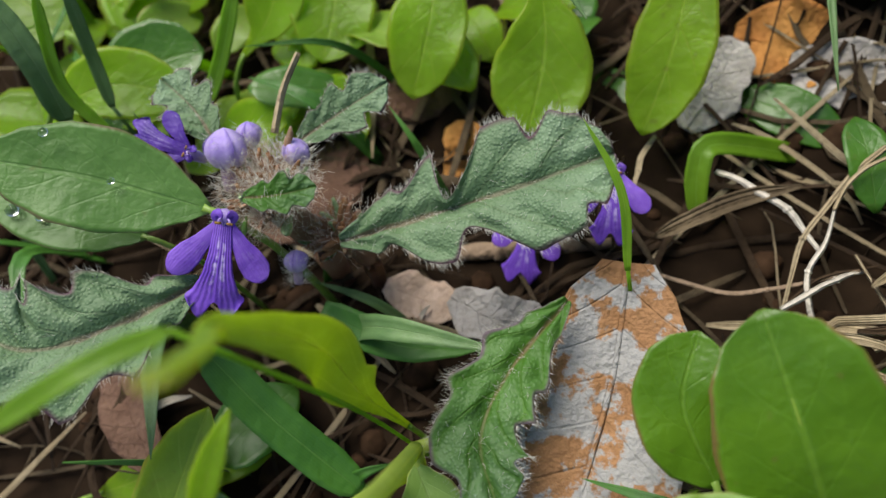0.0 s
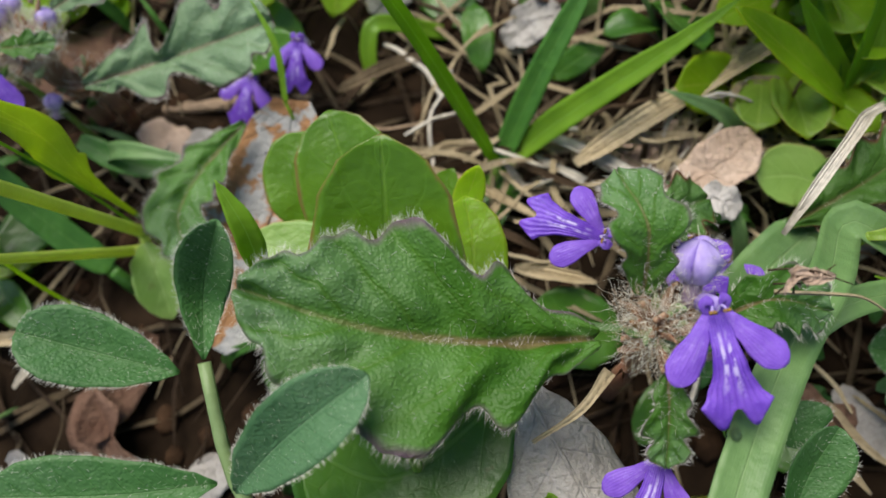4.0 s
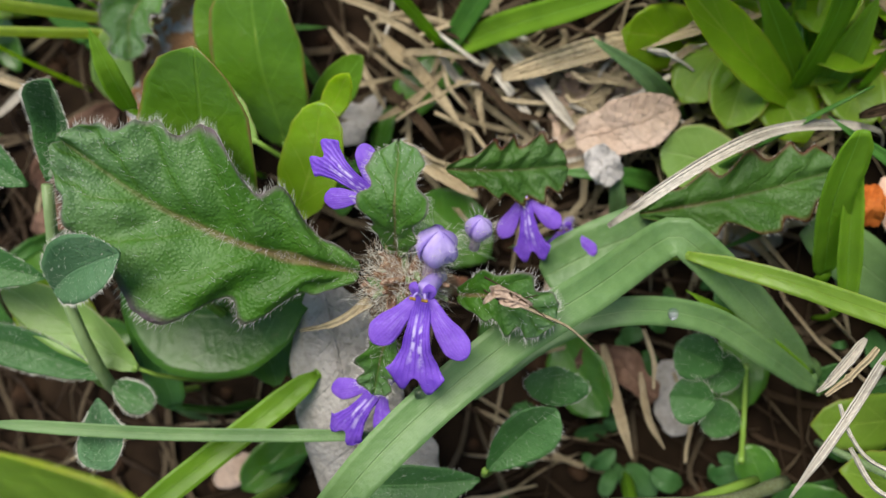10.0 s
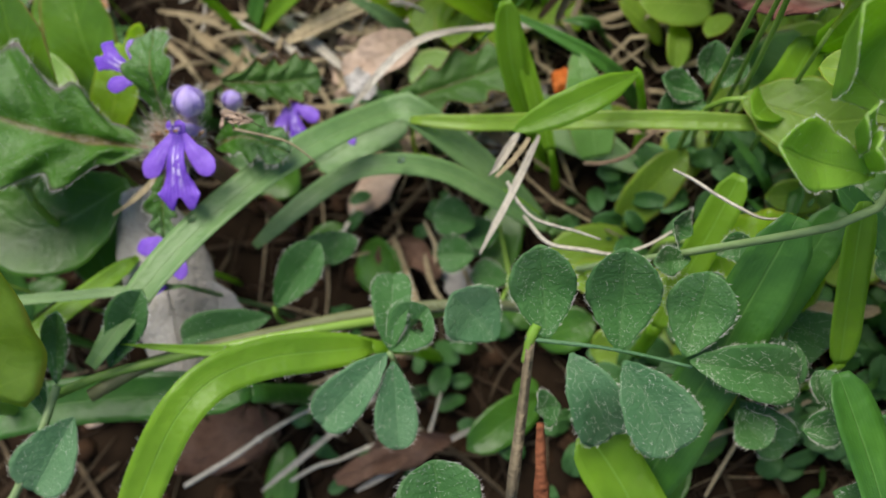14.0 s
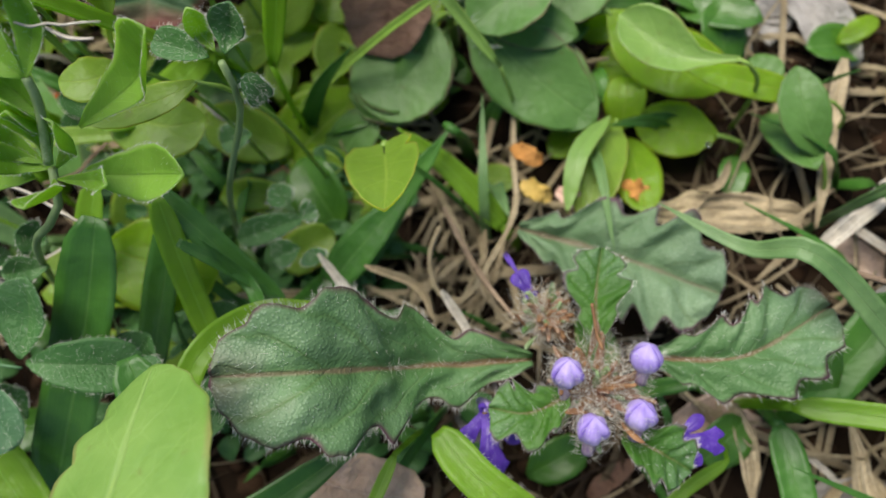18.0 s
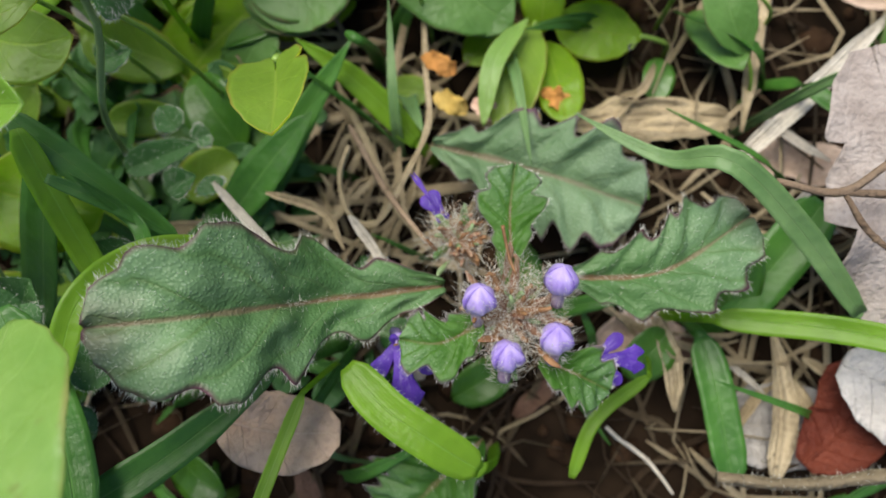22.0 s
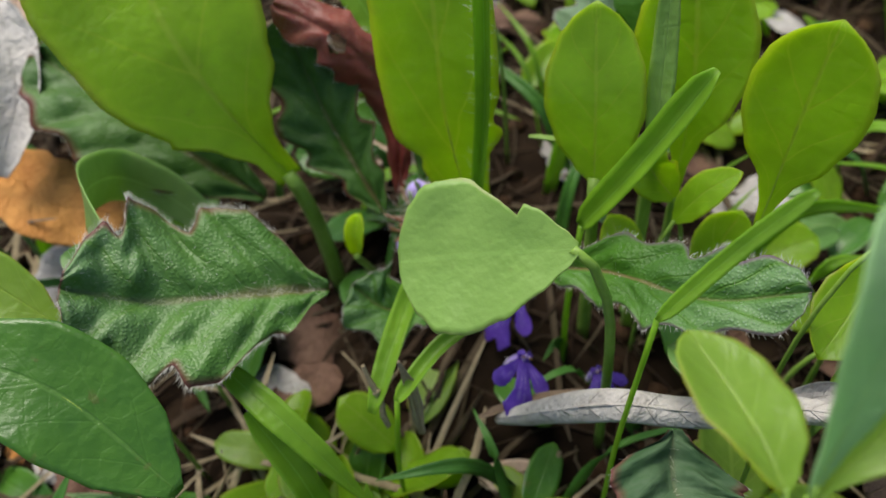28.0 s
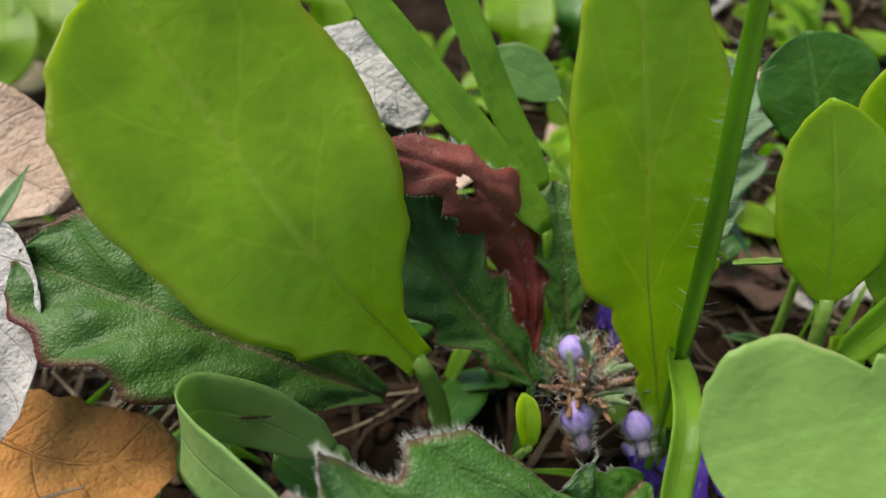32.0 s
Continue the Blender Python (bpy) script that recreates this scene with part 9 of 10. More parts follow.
scrap('dead_leaf', ((18.0, -49.6, -3.4), (25.5, -44.9, -2.9), (36.3, -39.6, -2.0)), 'reddish-brown dead leaf on the soil', 'dead leaf', 7.8, 'dead_brown', face=(0.15, 0.06, 0.99), rag=0.7, wave=0.6)
scrap('dead_leaf', ((17.3, -11.4, -5.9), (22.7, -8.7, -5.9), (29.5, -12.9, -4.7)), 'brown dead leaf under grass', 'dead leaf', 7.5, 'dead_brown', face=(0.15, -0.12, 0.98), rag=0.7, wave=0.6)
scrap('leaf_scrap', ((125.3, 12.1, 9.2), (127.8, 10.4, 9.8), (130.1, 9.7, 8.5)), 'small yellowed leaf fragment on litter', 'leaf scrap', 3.8, 'dead_orange', face=(0.07, -0.22, 0.97), nu=18, nv=6, rag=0.5, wave=0.5)
scrap('leaf_scrap', ((126.8, 6.5, 8.3), (129.3, 4.8, 8.9), (131.6, 4.1, 7.6)), 'small yellowed leaf fragment on litter', 'leaf scrap', 3.8, 'yellow', face=(0.06, -0.19, 0.98), nu=18, nv=6, rag=0.5, wave=0.5)
scrap('leaf_scrap', ((137.2, 4.9, 7.3), (139.7, 3.2, 7.9), (142.0, 2.5, 6.6)), 'small yellowed leaf fragment on litter', 'leaf scrap', 3.8, 'yellow', face=(0.00, -0.18, 0.98), nu=18, nv=6, rag=0.5, wave=0.5)
scrap('leaf_scrap', ((142.4, 7.0, 7.3), (144.7, 5.3, 7.9), (147.2, 4.6, 6.6)), 'small yellowed leaf fragment on litter', 'leaf scrap', 3.8, 'dead_orange', face=(-0.02, -0.19, 0.98), nu=18, nv=6, rag=0.5, wave=0.5)
scrap('leaf_scrap', ((132.3, 5.5, 7.7), (134.8, 3.8, 8.3), (137.1, 3.1, 7.0)), 'small yellowed leaf fragment on litter', 'leaf scrap', 3.8, 'pink', face=(0.03, -0.18, 0.98), nu=18, nv=6, rag=0.5, wave=0.5)
scrap('dead_leaf', ((-20.6, 235.3, 8.3), (-7.4, 242.4, 7.4), (8.2, 255.5, 7.3)), 'tan dead leaf behind the maroon-edged rosette', 'dead leaf', 27.9, 'dead_tan', face=(0.07, -0.64, 0.76), rag=0.35)
scrap('dead_leaf', ((0.7, 241.7, 10.4), (15.2, 246.2, 9.5), (30.1, 262.0, 9.5)), 'grey dead leaf among straw litter', 'dead leaf', 22.9, 'dead_grey', face=(0.00, -0.65, 0.76), rag=0.35)
straw(((16.0, 7.3, 18.8), (24.4, 17.2, 21.2), (33.2, 25.6, 12.1), (44.5, 29.9, 5.8), (47.8, 28.4, -0.9)), 0.94, 'straw_white', 'long bleached white straw bent over the leaves')
straw(((-9.0, 32.7, -1.2), (-0.9, 27.4, -0.1), (8.8, 20.2, 1.1)), 1.03, 'straw_white')
straw(((-2.1, 29.9, -0.3), (5.7, 29.5, 1.1), (14.3, 29.1, 1.8)), 0.93, 'straw')
straw(((5.6, 17.6, 0.9), (17.4, 26.9, 1.7), (29.6, 35.1, 2.5)), 1.23, 'straw')
straw(((38.6, 30.7, 2.4), (42.8, 35.8, 3.8), (49.1, 41.2, 6.3)), 1.16, 'straw')
straw(((-27.5, 29.0, -2.8), (-19.2, 24.7, -2.5), (-8.5, 17.1, -0.8)), 1.18, 'straw')
straw(((-7.2, 29.9, -1.3), (-8.0, 23.3, -1.2), (-5.2, 17.4, -0.4)), 0.62, 'straw')
straw(((-25.0, 21.4, -2.3), (-18.0, 18.2, -1.6), (-10.5, 13.3, -0.3)), 0.90, 'straw_brown')
straw(((0.4, 14.1, 0.6), (7.3, 14.9, 1.3), (16.8, 23.4, 1.3)), 0.59, 'straw')
straw(((-22.4, 31.7, -2.9), (-12.3, 30.8, -1.9), (-5.5, 27.4, -0.8)), 0.62, 'straw_brown')
straw(((-34.9, 27.6, -2.2), (-27.4, 22.7, -2.2), (-21.6, 17.3, -1.6)), 0.73, 'straw')
straw(((46.0, 2.9, 26.8), (43.8, -5.2, 27.4), (40.7, -14.6, 28.1)), 0.60, 'straw_white')
straw(((43.3, 2.8, 27.4), (41.1, -2.3, 27.8), (40.3, -3.8, 28.0)), 0.66, 'straw_white')
straw(((42.6, -4.3, 27.6), (47.2, -8.6, 26.7), (55.5, -9.8, 25.1)), 0.27, 'straw_white')
straw(((44.7, 2.2, 27.1), (42.8, -1.8, 27.5), (41.2, -3.8, 27.8)), 0.42, 'straw')
straw(((45.2, -8.4, 25.9), (49.7, -11.4, 25.6), (57.1, -11.4, 24.1), (65.8, -6.8, 23.1)), 0.34, 'straw_white', 'thin curled bleached stalk')
straw(((20.2, -7.2, -4.1), (24.1, -14.1, -2.9), (28.7, -21.3, -2.1)), 1.01, 'straw')
straw(((26.4, -9.4, -3.7), (29.0, -14.8, -2.5), (32.4, -18.5, -2.1)), 0.61, 'straw')
straw(((25.1, -3.3, -4.5), (28.0, -8.1, -3.6), (28.7, -11.0, -2.9)), 0.39, 'straw')
straw(((51.8, 4.2, 13.3), (56.6, 4.7, 14.5), (60.4, 7.8, 14.4), (64.6, 13.9, 14.8)), 0.38, 'twig', 'thin orange-brown dry stalk over leaves')
straw(((57.9, 10.6, 11.3), (65.3, 12.6, 10.2), (72.0, 14.6, 9.3)), 0.87, 'straw')
straw(((62.8, -3.2, 36.1), (67.6, -5.0, 34.7), (72.6, -7.5, 35.3), (76.2, -7.3, 34.7)), 0.26, 'straw_white')
straw(((-16.2, 52.9, -0.6), (-24.3, 45.4, -3.7), (-29.0, 35.0, -4.8)), 0.39, 'straw')
straw(((-34.0, 53.9, -5.0), (-27.1, 47.1, -3.7), (-24.3, 41.2, -3.9)), 0.53, 'straw_white')
straw(((-40.7, 59.4, -4.9), (-43.0, 55.8, -5.5), (-44.0, 51.8, -5.5)), 0.43, 'straw')
straw(((-37.3, 33.6, -4.6), (-28.4, 33.0, -4.8), (-17.4, 31.8, -4.6)), 0.69, 'straw')
straw(((-29.0, 35.3, -4.7), (-25.4, 38.0, -4.4), (-18.3, 39.5, -3.9)), 0.25, 'straw_brown')
straw(((-43.5, 40.8, -5.1), (-33.8, 37.3, -4.9), (-20.6, 39.1, -4.2)), 0.32, 'root')
straw(((-41.8, 45.3, -5.3), (-32.4, 48.8, -4.6), (-25.0, 49.6, -3.0)), 1.3, 'straw_shaded')
straw(((-81.3, 35.3, -4.9), (-72.5, 35.6, -5.0), (-63.2, 33.0, -4.7)), 0.63, 'straw')
straw(((-84.6, 38.4, -4.7), (-78.2, 33.7, -5.0), (-73.6, 29.2, -5.0)), 0.85, 'straw')
straw(((-77.8, 36.7, -5.2), (-72.5, 35.0, -5.2), (-69.7, 37.7, -5.0)), 0.56, 'straw_white')
straw(((-75.7, 71.2, -3.8), (-73.4, 79.4, -3.1), (-70.9, 86.9, -2.3)), 1.07, 'straw')
straw(((-80.6, 86.4, -2.4), (-79.1, 71.5, -3.7), (-78.4, 59.4, -4.2)), 0.73, 'straw')
straw(((-105.7, 21.9, -3.9), (-99.3, 20.5, -4.0), (-88.5, 21.8, -4.4)), 0.55, 'straw')
straw(((-109.2, 21.2, -3.4), (-104.2, 25.5, -4.1), (-99.8, 26.8, -4.2)), 0.78, 'straw_white')
straw(((-10.8, 30.7, -3.0), (-3.3, 29.7, -1.5), (4.4, 28.2, -0.0)), 0.74, 'straw')
straw(((-26.4, 32.8, -3.7), (-19.6, 31.6, -3.6), (-17.4, 31.3, -3.4)), 0.77, 'straw')
straw(((-10.3, 29.7, -2.7), (-3.9, 25.0, -1.8), (2.5, 20.2, -0.7)), 0.73, 'straw_white')
straw(((-13.0, 24.4, -3.1), (-2.8, 24.0, -1.2), (6.4, 24.3, -0.1)), 0.51, 'straw')
straw(((-14.5, 11.3, -1.1), (-8.6, 9.5, -0.2), (-3.2, 7.9, 0.5)), 1.36, 'straw')
straw(((-13.8, 18.8, -2.3), (-7.8, 17.7, -1.8), (-4.2, 15.1, -1.0)), 0.50, 'straw')
straw(((13.0, 33.7, 1.3), (8.8, 26.7, 0.1), (5.6, 20.2, -0.0)), 1.21, 'straw')
straw(((-26.1, 27.0, -3.8), (-26.2, 37.0, -3.5), (-22.4, 45.8, -2.0)), 0.40, 'straw_white')
straw(((-22.4, 45.8, -2.0), (-18.3, 50.0, -0.3), (-10.5, 52.6, 1.7)), 0.32, 'straw')
straw(((-103.7, 5.9, -2.3), (-92.9, 5.3, -2.4), (-80.8, 4.7, -2.5)), 1.14, 'straw')
straw(((-89.0, -2.4, -2.1), (-85.4, 3.3, -2.5), (-81.2, 7.6, -2.4)), 0.82, 'straw_white')
straw(((7.6, 24.7, 4.2), (14.6, 22.3, 3.1), (21.6, 22.0, -1.5)), 0.64, 'straw')
straw(((9.5, 23.1, -0.1), (13.0, 27.7, -0.4), (16.7, 30.1, 3.0)), 0.40, 'straw')
straw(((-8.0, 34.2, 2.9), (-3.6, 32.4, -1.3), (1.5, 30.6, 1.5)), 0.59, 'straw')
straw(((-22.3, 15.3, -1.9), (-17.0, 20.6, -1.9), (-13.0, 29.5, -3.0)), 0.76, 'straw')
straw(((-18.5, 15.7, 0.1), (-13.2, 22.4, -1.9), (-6.7, 26.6, -1.1)), 0.38, 'straw')
straw(((-17.1, 30.6, -0.4), (-11.1, 28.2, -1.8), (-5.7, 27.7, -4.2)), 0.45, 'straw_white')
straw(((-3.9, 34.2, -2.3), (1.8, 35.9, -0.8), (7.9, 34.0, 4.3)), 0.46, 'straw_brown')
straw(((-31.6, 18.1, -3.2), (-24.8, 19.7, 1.1), (-21.6, 23.4, -4.6)), 0.59, 'straw')
straw(((-27.2, 30.8, -0.7), (-21.7, 29.6, -0.9), (-16.7, 28.0, -3.6)), 0.68, 'straw')
straw(((5.6, 24.3, 1.6), (9.3, 24.8, -0.7), (12.3, 28.2, -0.2)), 0.44, 'straw_white')
straw(((22.1, 36.3, 3.0), (27.5, 33.1, 2.2), (32.7, 31.8, 0.2)), 0.61, 'straw')
straw(((10.9, 35.9, 0.5), (16.7, 33.5, 4.3), (21.4, 37.1, 3.3)), 0.29, 'straw_white')
straw(((17.5, 32.1, 5.4), (19.5, 35.3, 4.1), (22.4, 35.2, 2.0)), 0.63, 'straw')
straw(((26.4, 32.4, 3.4), (30.8, 38.7, 4.4), (35.9, 42.6, 3.7)), 0.33, 'straw_brown')
straw(((-14.4, 28.3, -0.3), (-6.3, 23.7, 0.0), (1.8, 18.5, 2.5)), 0.63, 'straw_brown')
straw(((-15.1, 27.0, 1.6), (-12.1, 24.7, -3.2), (-8.1, 24.1, 0.5)), 0.76, 'straw_white')
straw(((-21.6, 26.1, -0.5), (-15.9, 26.9, 1.3), (-10.7, 27.3, 1.1)), 0.66, 'straw')
straw(((13.4, 34.0, 3.5), (16.9, 33.5, 5.4), (20.8, 32.2, 4.5)), 0.39, 'straw_white')
straw(((8.1, 29.2, 1.4), (11.7, 34.6, 2.7), (15.4, 38.6, 3.8)), 0.41, 'straw_white')
straw(((-10.3, 25.3, -1.8), (-2.7, 21.8, -1.2), (4.3, 20.8, 3.8)), 0.70, 'straw_brown')
straw(((28.1, 25.6, 0.6), (32.0, 27.2, 1.7), (35.8, 25.6, 5.0)), 0.47, 'straw')
straw(((12.9, 26.3, 3.3), (17.6, 30.8, 3.3), (22.3, 35.9, 1.7)), 0.54, 'straw_white')
straw(((9.8, 39.1, 6.4), (13.0, 42.6, 8.5), (16.7, 45.2, 7.5)), 0.34, 'straw')
straw(((28.9, 25.5, -0.3), (33.5, 30.8, 1.0), (38.1, 34.2, 2.7)), 0.35, 'straw')
straw(((-7.8, 32.6, -2.1), (-4.6, 32.8, -0.5), (-1.7, 32.2, -2.8)), 0.46, 'straw_white')
straw(((21.2, 26.3, -0.2), (25.9, 24.8, 1.7), (30.9, 25.2, -1.2)), 0.40, 'straw_white')
straw(((4.8, 25.6, 2.0), (6.3, 24.3, 3.8), (9.7, 26.6, 2.2)), 0.35, 'straw')
straw(((-24.9, 26.8, -3.8), (-22.1, 25.9, -2.8), (-19.5, 25.2, 0.4)), 0.57, 'straw')
straw(((-15.7, 27.5, -2.5), (-12.7, 22.7, 0.2), (-9.0, 20.4, -1.3)), 0.39, 'straw')
straw(((-11.7, 22.9, -2.8), (-8.9, 20.5, -1.3), (-6.6, 18.7, 1.4)), 0.57, 'straw_brown')
straw(((-20.2, 37.1, -2.3), (-16.7, 36.2, -4.0), (-13.7, 32.0, -5.2)), 0.51, 'straw_brown')
straw(((-20.6, 36.0, -1.2), (-16.7, 38.5, -1.7), (-12.7, 41.5, -2.4)), 0.60, 'straw')
straw(((-21.0, 29.7, -2.9), (-15.3, 32.6, -1.4), (-9.7, 35.5, -0.2)), 0.49, 'straw')
straw(((-30.3, 33.7, -0.7), (-25.5, 36.2, -0.5), (-20.2, 39.1, -4.7)), 0.43, 'straw_white')
straw(((-7.1, 12.3, 2.3), (-3.8, 14.6, -1.5), (-2.9, 14.8, 2.5)), 0.42, 'straw')
straw(((-16.1, 12.7, 2.5), (-12.0, 11.7, 1.0), (-7.9, 11.5, 0.4)), 0.36, 'straw')
straw(((3.4, 22.1, -1.4), (4.6, 18.8, 1.9), (7.1, 17.8, 2.1)), 0.33, 'straw_brown')
straw(((4.1, 29.8, 2.2), (7.0, 27.6, 3.1), (12.5, 30.6, -0.3)), 0.38, 'straw')
straw(((-28.4, 29.9, 0.4), (-23.7, 25.9, -2.4), (-19.2, 23.8, -0.5)), 0.41, 'straw')
straw(((5.2, 15.2, 0.1), (10.8, 18.8, -1.1), (14.1, 21.7, 3.1)), 0.52, 'straw_white')
straw(((-3.6, 23.3, -1.7), (-0.7, 26.2, -0.9), (2.4, 26.7, -2.5)), 0.43, 'straw_brown')
straw(((-2.1, 26.9, 0.6), (0.4, 25.5, -0.8), (3.6, 27.0, -2.5)), 0.39, 'straw_white')
straw(((175.6, -19.2, 0.7), (180.4, -15.2, 2.7), (186.7, -13.7, 0.5)), 0.65, 'straw_white')
straw(((183.3, -22.8, 4.7), (187.6, -22.7, 2.6), (190.6, -25.0, 3.8)), 0.89, 'straw')
straw(((183.0, -16.8, 0.8), (186.2, -16.2, 0.5), (187.9, -14.8, 3.6)), 0.72, 'straw')
straw(((181.8, -20.1, 3.8), (186.3, -19.2, 2.9), (191.8, -18.2, -0.1)), 0.78, 'straw')
straw(((168.9, -13.7, 3.6), (176.1, -21.2, 1.7), (181.5, -27.3, 4.9)), 0.37, 'straw_brown')
straw(((181.4, 1.6, 1.1), (184.3, 0.3, 4.0), (188.1, -2.2, 4.4)), 0.51, 'straw_brown')
straw(((161.9, -32.9, 6.0), (166.2, -30.9, 2.8), (169.8, -29.4, 3.7)), 0.31, 'straw')
straw(((177.7, -13.7, 1.5), (179.7, -9.4, 3.4), (182.8, -7.1, 2.2)), 0.71, 'straw_white')
straw(((146.6, -19.6, 4.0), (152.0, -24.9, 4.1), (158.0, -31.5, 0.2)), 0.41, 'straw')
straw(((149.9, -41.3, 5.9), (154.7, -45.2, 3.8), (158.7, -50.1, 6.7)), 0.38, 'straw_white')
straw(((174.9, 7.7, 1.8), (179.6, 4.0, 0.0), (182.2, -2.9, 4.0)), 0.32, 'straw_brown')
straw(((166.2, -44.8, 3.3), (171.9, -38.4, 2.0), (176.3, -32.1, 5.1)), 0.90, 'straw')
straw(((154.5, 7.2, 3.2), (157.1, 7.2, 5.2), (160.7, 13.2, 0.9)), 0.73, 'straw')
straw(((166.4, -7.6, 1.4), (172.2, -12.7, 1.5), (176.9, -15.9, 4.6)), 0.43, 'straw')
straw(((174.0, -15.8, 0.6), (174.9, -19.7, 5.7), (178.3, -23.1, 2.8)), 0.39, 'straw')
straw(((169.9, -47.3, 0.9), (173.5, -48.0, 2.0), (176.0, -46.5, 6.3)), 0.58, 'straw_brown')
straw(((148.7, -5.6, 0.2), (152.7, 2.2, 3.0), (157.3, 6.9, 1.9)), 0.50, 'straw')
straw(((181.0, -43.8, 6.0), (186.7, -38.4, 5.1), (194.0, -33.8, 0.9)), 0.33, 'straw_white')
straw(((170.3, -3.9, 4.3), (182.1, 6.6, 3.9), (194.7, 18.4, 4.0)), 1.78, 'straw_white')
straw(((178.1, 29.0, 4.1), (174.7, 16.2, 3.8), (171.6, 0.9, 4.2)), 1.73, 'straw')
straw(((176.2, 2.1, 3.8), (180.2, -1.4, 4.2), (184.3, -3.8, 4.1)), 0.92, 'straw_white')
straw(((173.1, -48.5, 5.1), (174.7, -39.2, 5.0), (174.0, -28.2, 4.9)), 2.38, 'straw')
straw(((176.4, -35.2, 4.7), (178.6, -40.6, 4.8), (179.9, -48.0, 5.2)), 1.42, 'straw')
straw(((177.9, -32.0, 5.1), (182.6, -35.7, 4.8), (188.5, -44.6, 4.8)), 1.03, 'straw')
straw(((166.1, -31.8, 4.9), (169.2, -34.0, 5.2), (172.4, -37.0, 5.2)), 0.56, 'straw_white')
straw(((157.7, -25.8, 4.8), (159.7, -32.1, 5.1), (159.8, -39.2, 5.5)), 1.62, 'straw')
straw(((105.8, -35.6, 8.3), (108.8, -43.3, 8.1), (111.0, -51.0, 7.7)), 0.56, 'straw_brown')
straw(((95.8, -11.2, 8.1), (91.8, -12.3, 8.5), (83.2, -12.2, 8.8)), 1.26, 'straw')
straw(((186.6, 22.0, 3.7), (192.4, 20.3, 3.7), (200.5, 21.2, 4.0)), 1.55, 'dead_tan')
straw(((99.5, -8.3, 22.1), (103.8, -13.1, 22.5), (108.3, -17.9, 21.9)), 0.73, 'straw_white')
straw(((105.3, -9.2, 18.8), (112.8, -11.8, 18.4), (115.6, -16.9, 19.8)), 0.70, 'straw')
straw(((116.2, -12.5, 19.3), (119.2, -16.6, 18.7), (121.4, -20.2, 19.3)), 0.76, 'straw_white')
straw(((115.7, 0.2, 15.7), (120.8, -9.2, 18.6), (126.3, -16.6, 21.7)), 0.5, 'root', 'brown creeping stem of the bugle', flat=0.9)
straw(((166.3, -11.1, 28.5), (173.2, -12.6, 28.8), (178.9, -9.4, 28.8), (186.5, -5.2, 28.9)), 0.58, 'twig', 'thin brown branching twig', flat=1.0)
straw(((173.2, -12.6, 28.8), (179.0, -12.9, 28.3), (188.1, -13.5, 27.6)), 0.52, 'twig', 'thin brown branching twig', flat=1.0)
straw(((173.8, -12.9, 28.7), (177.3, -17.8, 27.7), (186.4, -23.1, 25.3)), 0.45, 'twig', 'thin brown branching twig', flat=1.0)
straw(((-4.8, 25.5, 2.3), (12.7, 35.3, 3.2), (31.9, 44.9, 3.8)), 2.20, 'straw')
straw(((3.8, 71.6, 20.2), (6.7, 68.8, 18.4), (2.9, 66.7, 18.3)), 0.44, 'straw')
straw(((82.7, 2.4, 64.4), (87.3, 1.3, 65.9), (92.6, 0.8, 67.5)), 0.16, 'straw_white')
straw(((86.0, 1.7, 65.0), (89.1, 0.3, 65.6), (91.4, -0.1, 66.4)), 0.23, 'straw_white')
straw(((76.9, 18.3, 15.1), (78.8, 16.0, 14.4), (80.8, 14.3, 13.9)), 0.58, 'straw_white')
straw(((41.5, 30.4, 8.2), (47.7, 32.6, 18.8), (49.2, 36.1, 24.1)), 1.09, 'straw_brown', 'dry brown stub of a stalk')
straw(((44.3, 30.1, 7.7), (48.2, 33.1, 16.8), (50.9, 35.2, 21.4)), 0.89, 'straw')
straw(((43.3, 46.5, 22.5), (42.9, 47.8, 29.0), (42.1, 49.5, 33.0)), 0.51, 'straw', 'dry straw stub in the soil')
straw(((47.4, 45.7, 20.0), (47.5, 46.5, 28.8), (46.6, 47.7, 35.1)), 0.96, 'straw', 'dry straw stub in the soil')
straw(((54.9, 46.7, 19.7), (61.6, 47.4, 20.4), (68.9, 47.0, 21.5)), 0.78, 'twig', 'dry brown twig end on litter')
straw(((67.9, 73.2, 42.2), (71.8, 71.6, 41.8), (76.5, 70.0, 41.5)), 0.64, 'stem')
straw(((-15.3, 92.6, 27.1), (-9.2, 89.9, 27.7), (-2.6, 87.9, 29.0)), 0.34, 'twig')
dew((2.9, -15.9, 33.8), 0.75)
dew((25.8, -0.3, 20.0), 0.6)
dew((-100.8, 44.9, 28.6), 0.5)
dew((-108.5, 41.6, 18.1), 0.6)
dew((-111.4, 42.1, 19.1), 0.8)
dew((-95.7, 41.6, 24.0), 0.4)
dew((7.7, -34.8, 32.2), 0.5)
dew((155.5, 13.1, 7.2), 0.5)
dew((25.8, -0.6, 20.5), 0.5)
under(ajuga_b, tube('dry_calyx', ((8.1, -4.1, 38.3), (9.1, -3.3, 40.2), (11.7, -3.7, 39.6)), 0.11, 0.05, M['straw_brown'], bumps=0.6))
leaf(ajuga_b, ((8.8, -3.2, 39.3), (9.1, -4.3, 40.1), (11.4, -3.9, 39.7)), 0.8, 'dead_tan', 'dead', face=(0.06, -0.03, 1.00), name='dry_calyx', cup=0.9, rag=0.6, wave=0.6, nu=14, nv=5, thick=0.1)
under(ajuga_b, tube('dry_calyx', ((6.8, -4.7, 38.5), (9.6, -3.2, 40.1), (11.6, -3.9, 39.6)), 0.11, 0.05, M['straw_brown'], bumps=0.6))
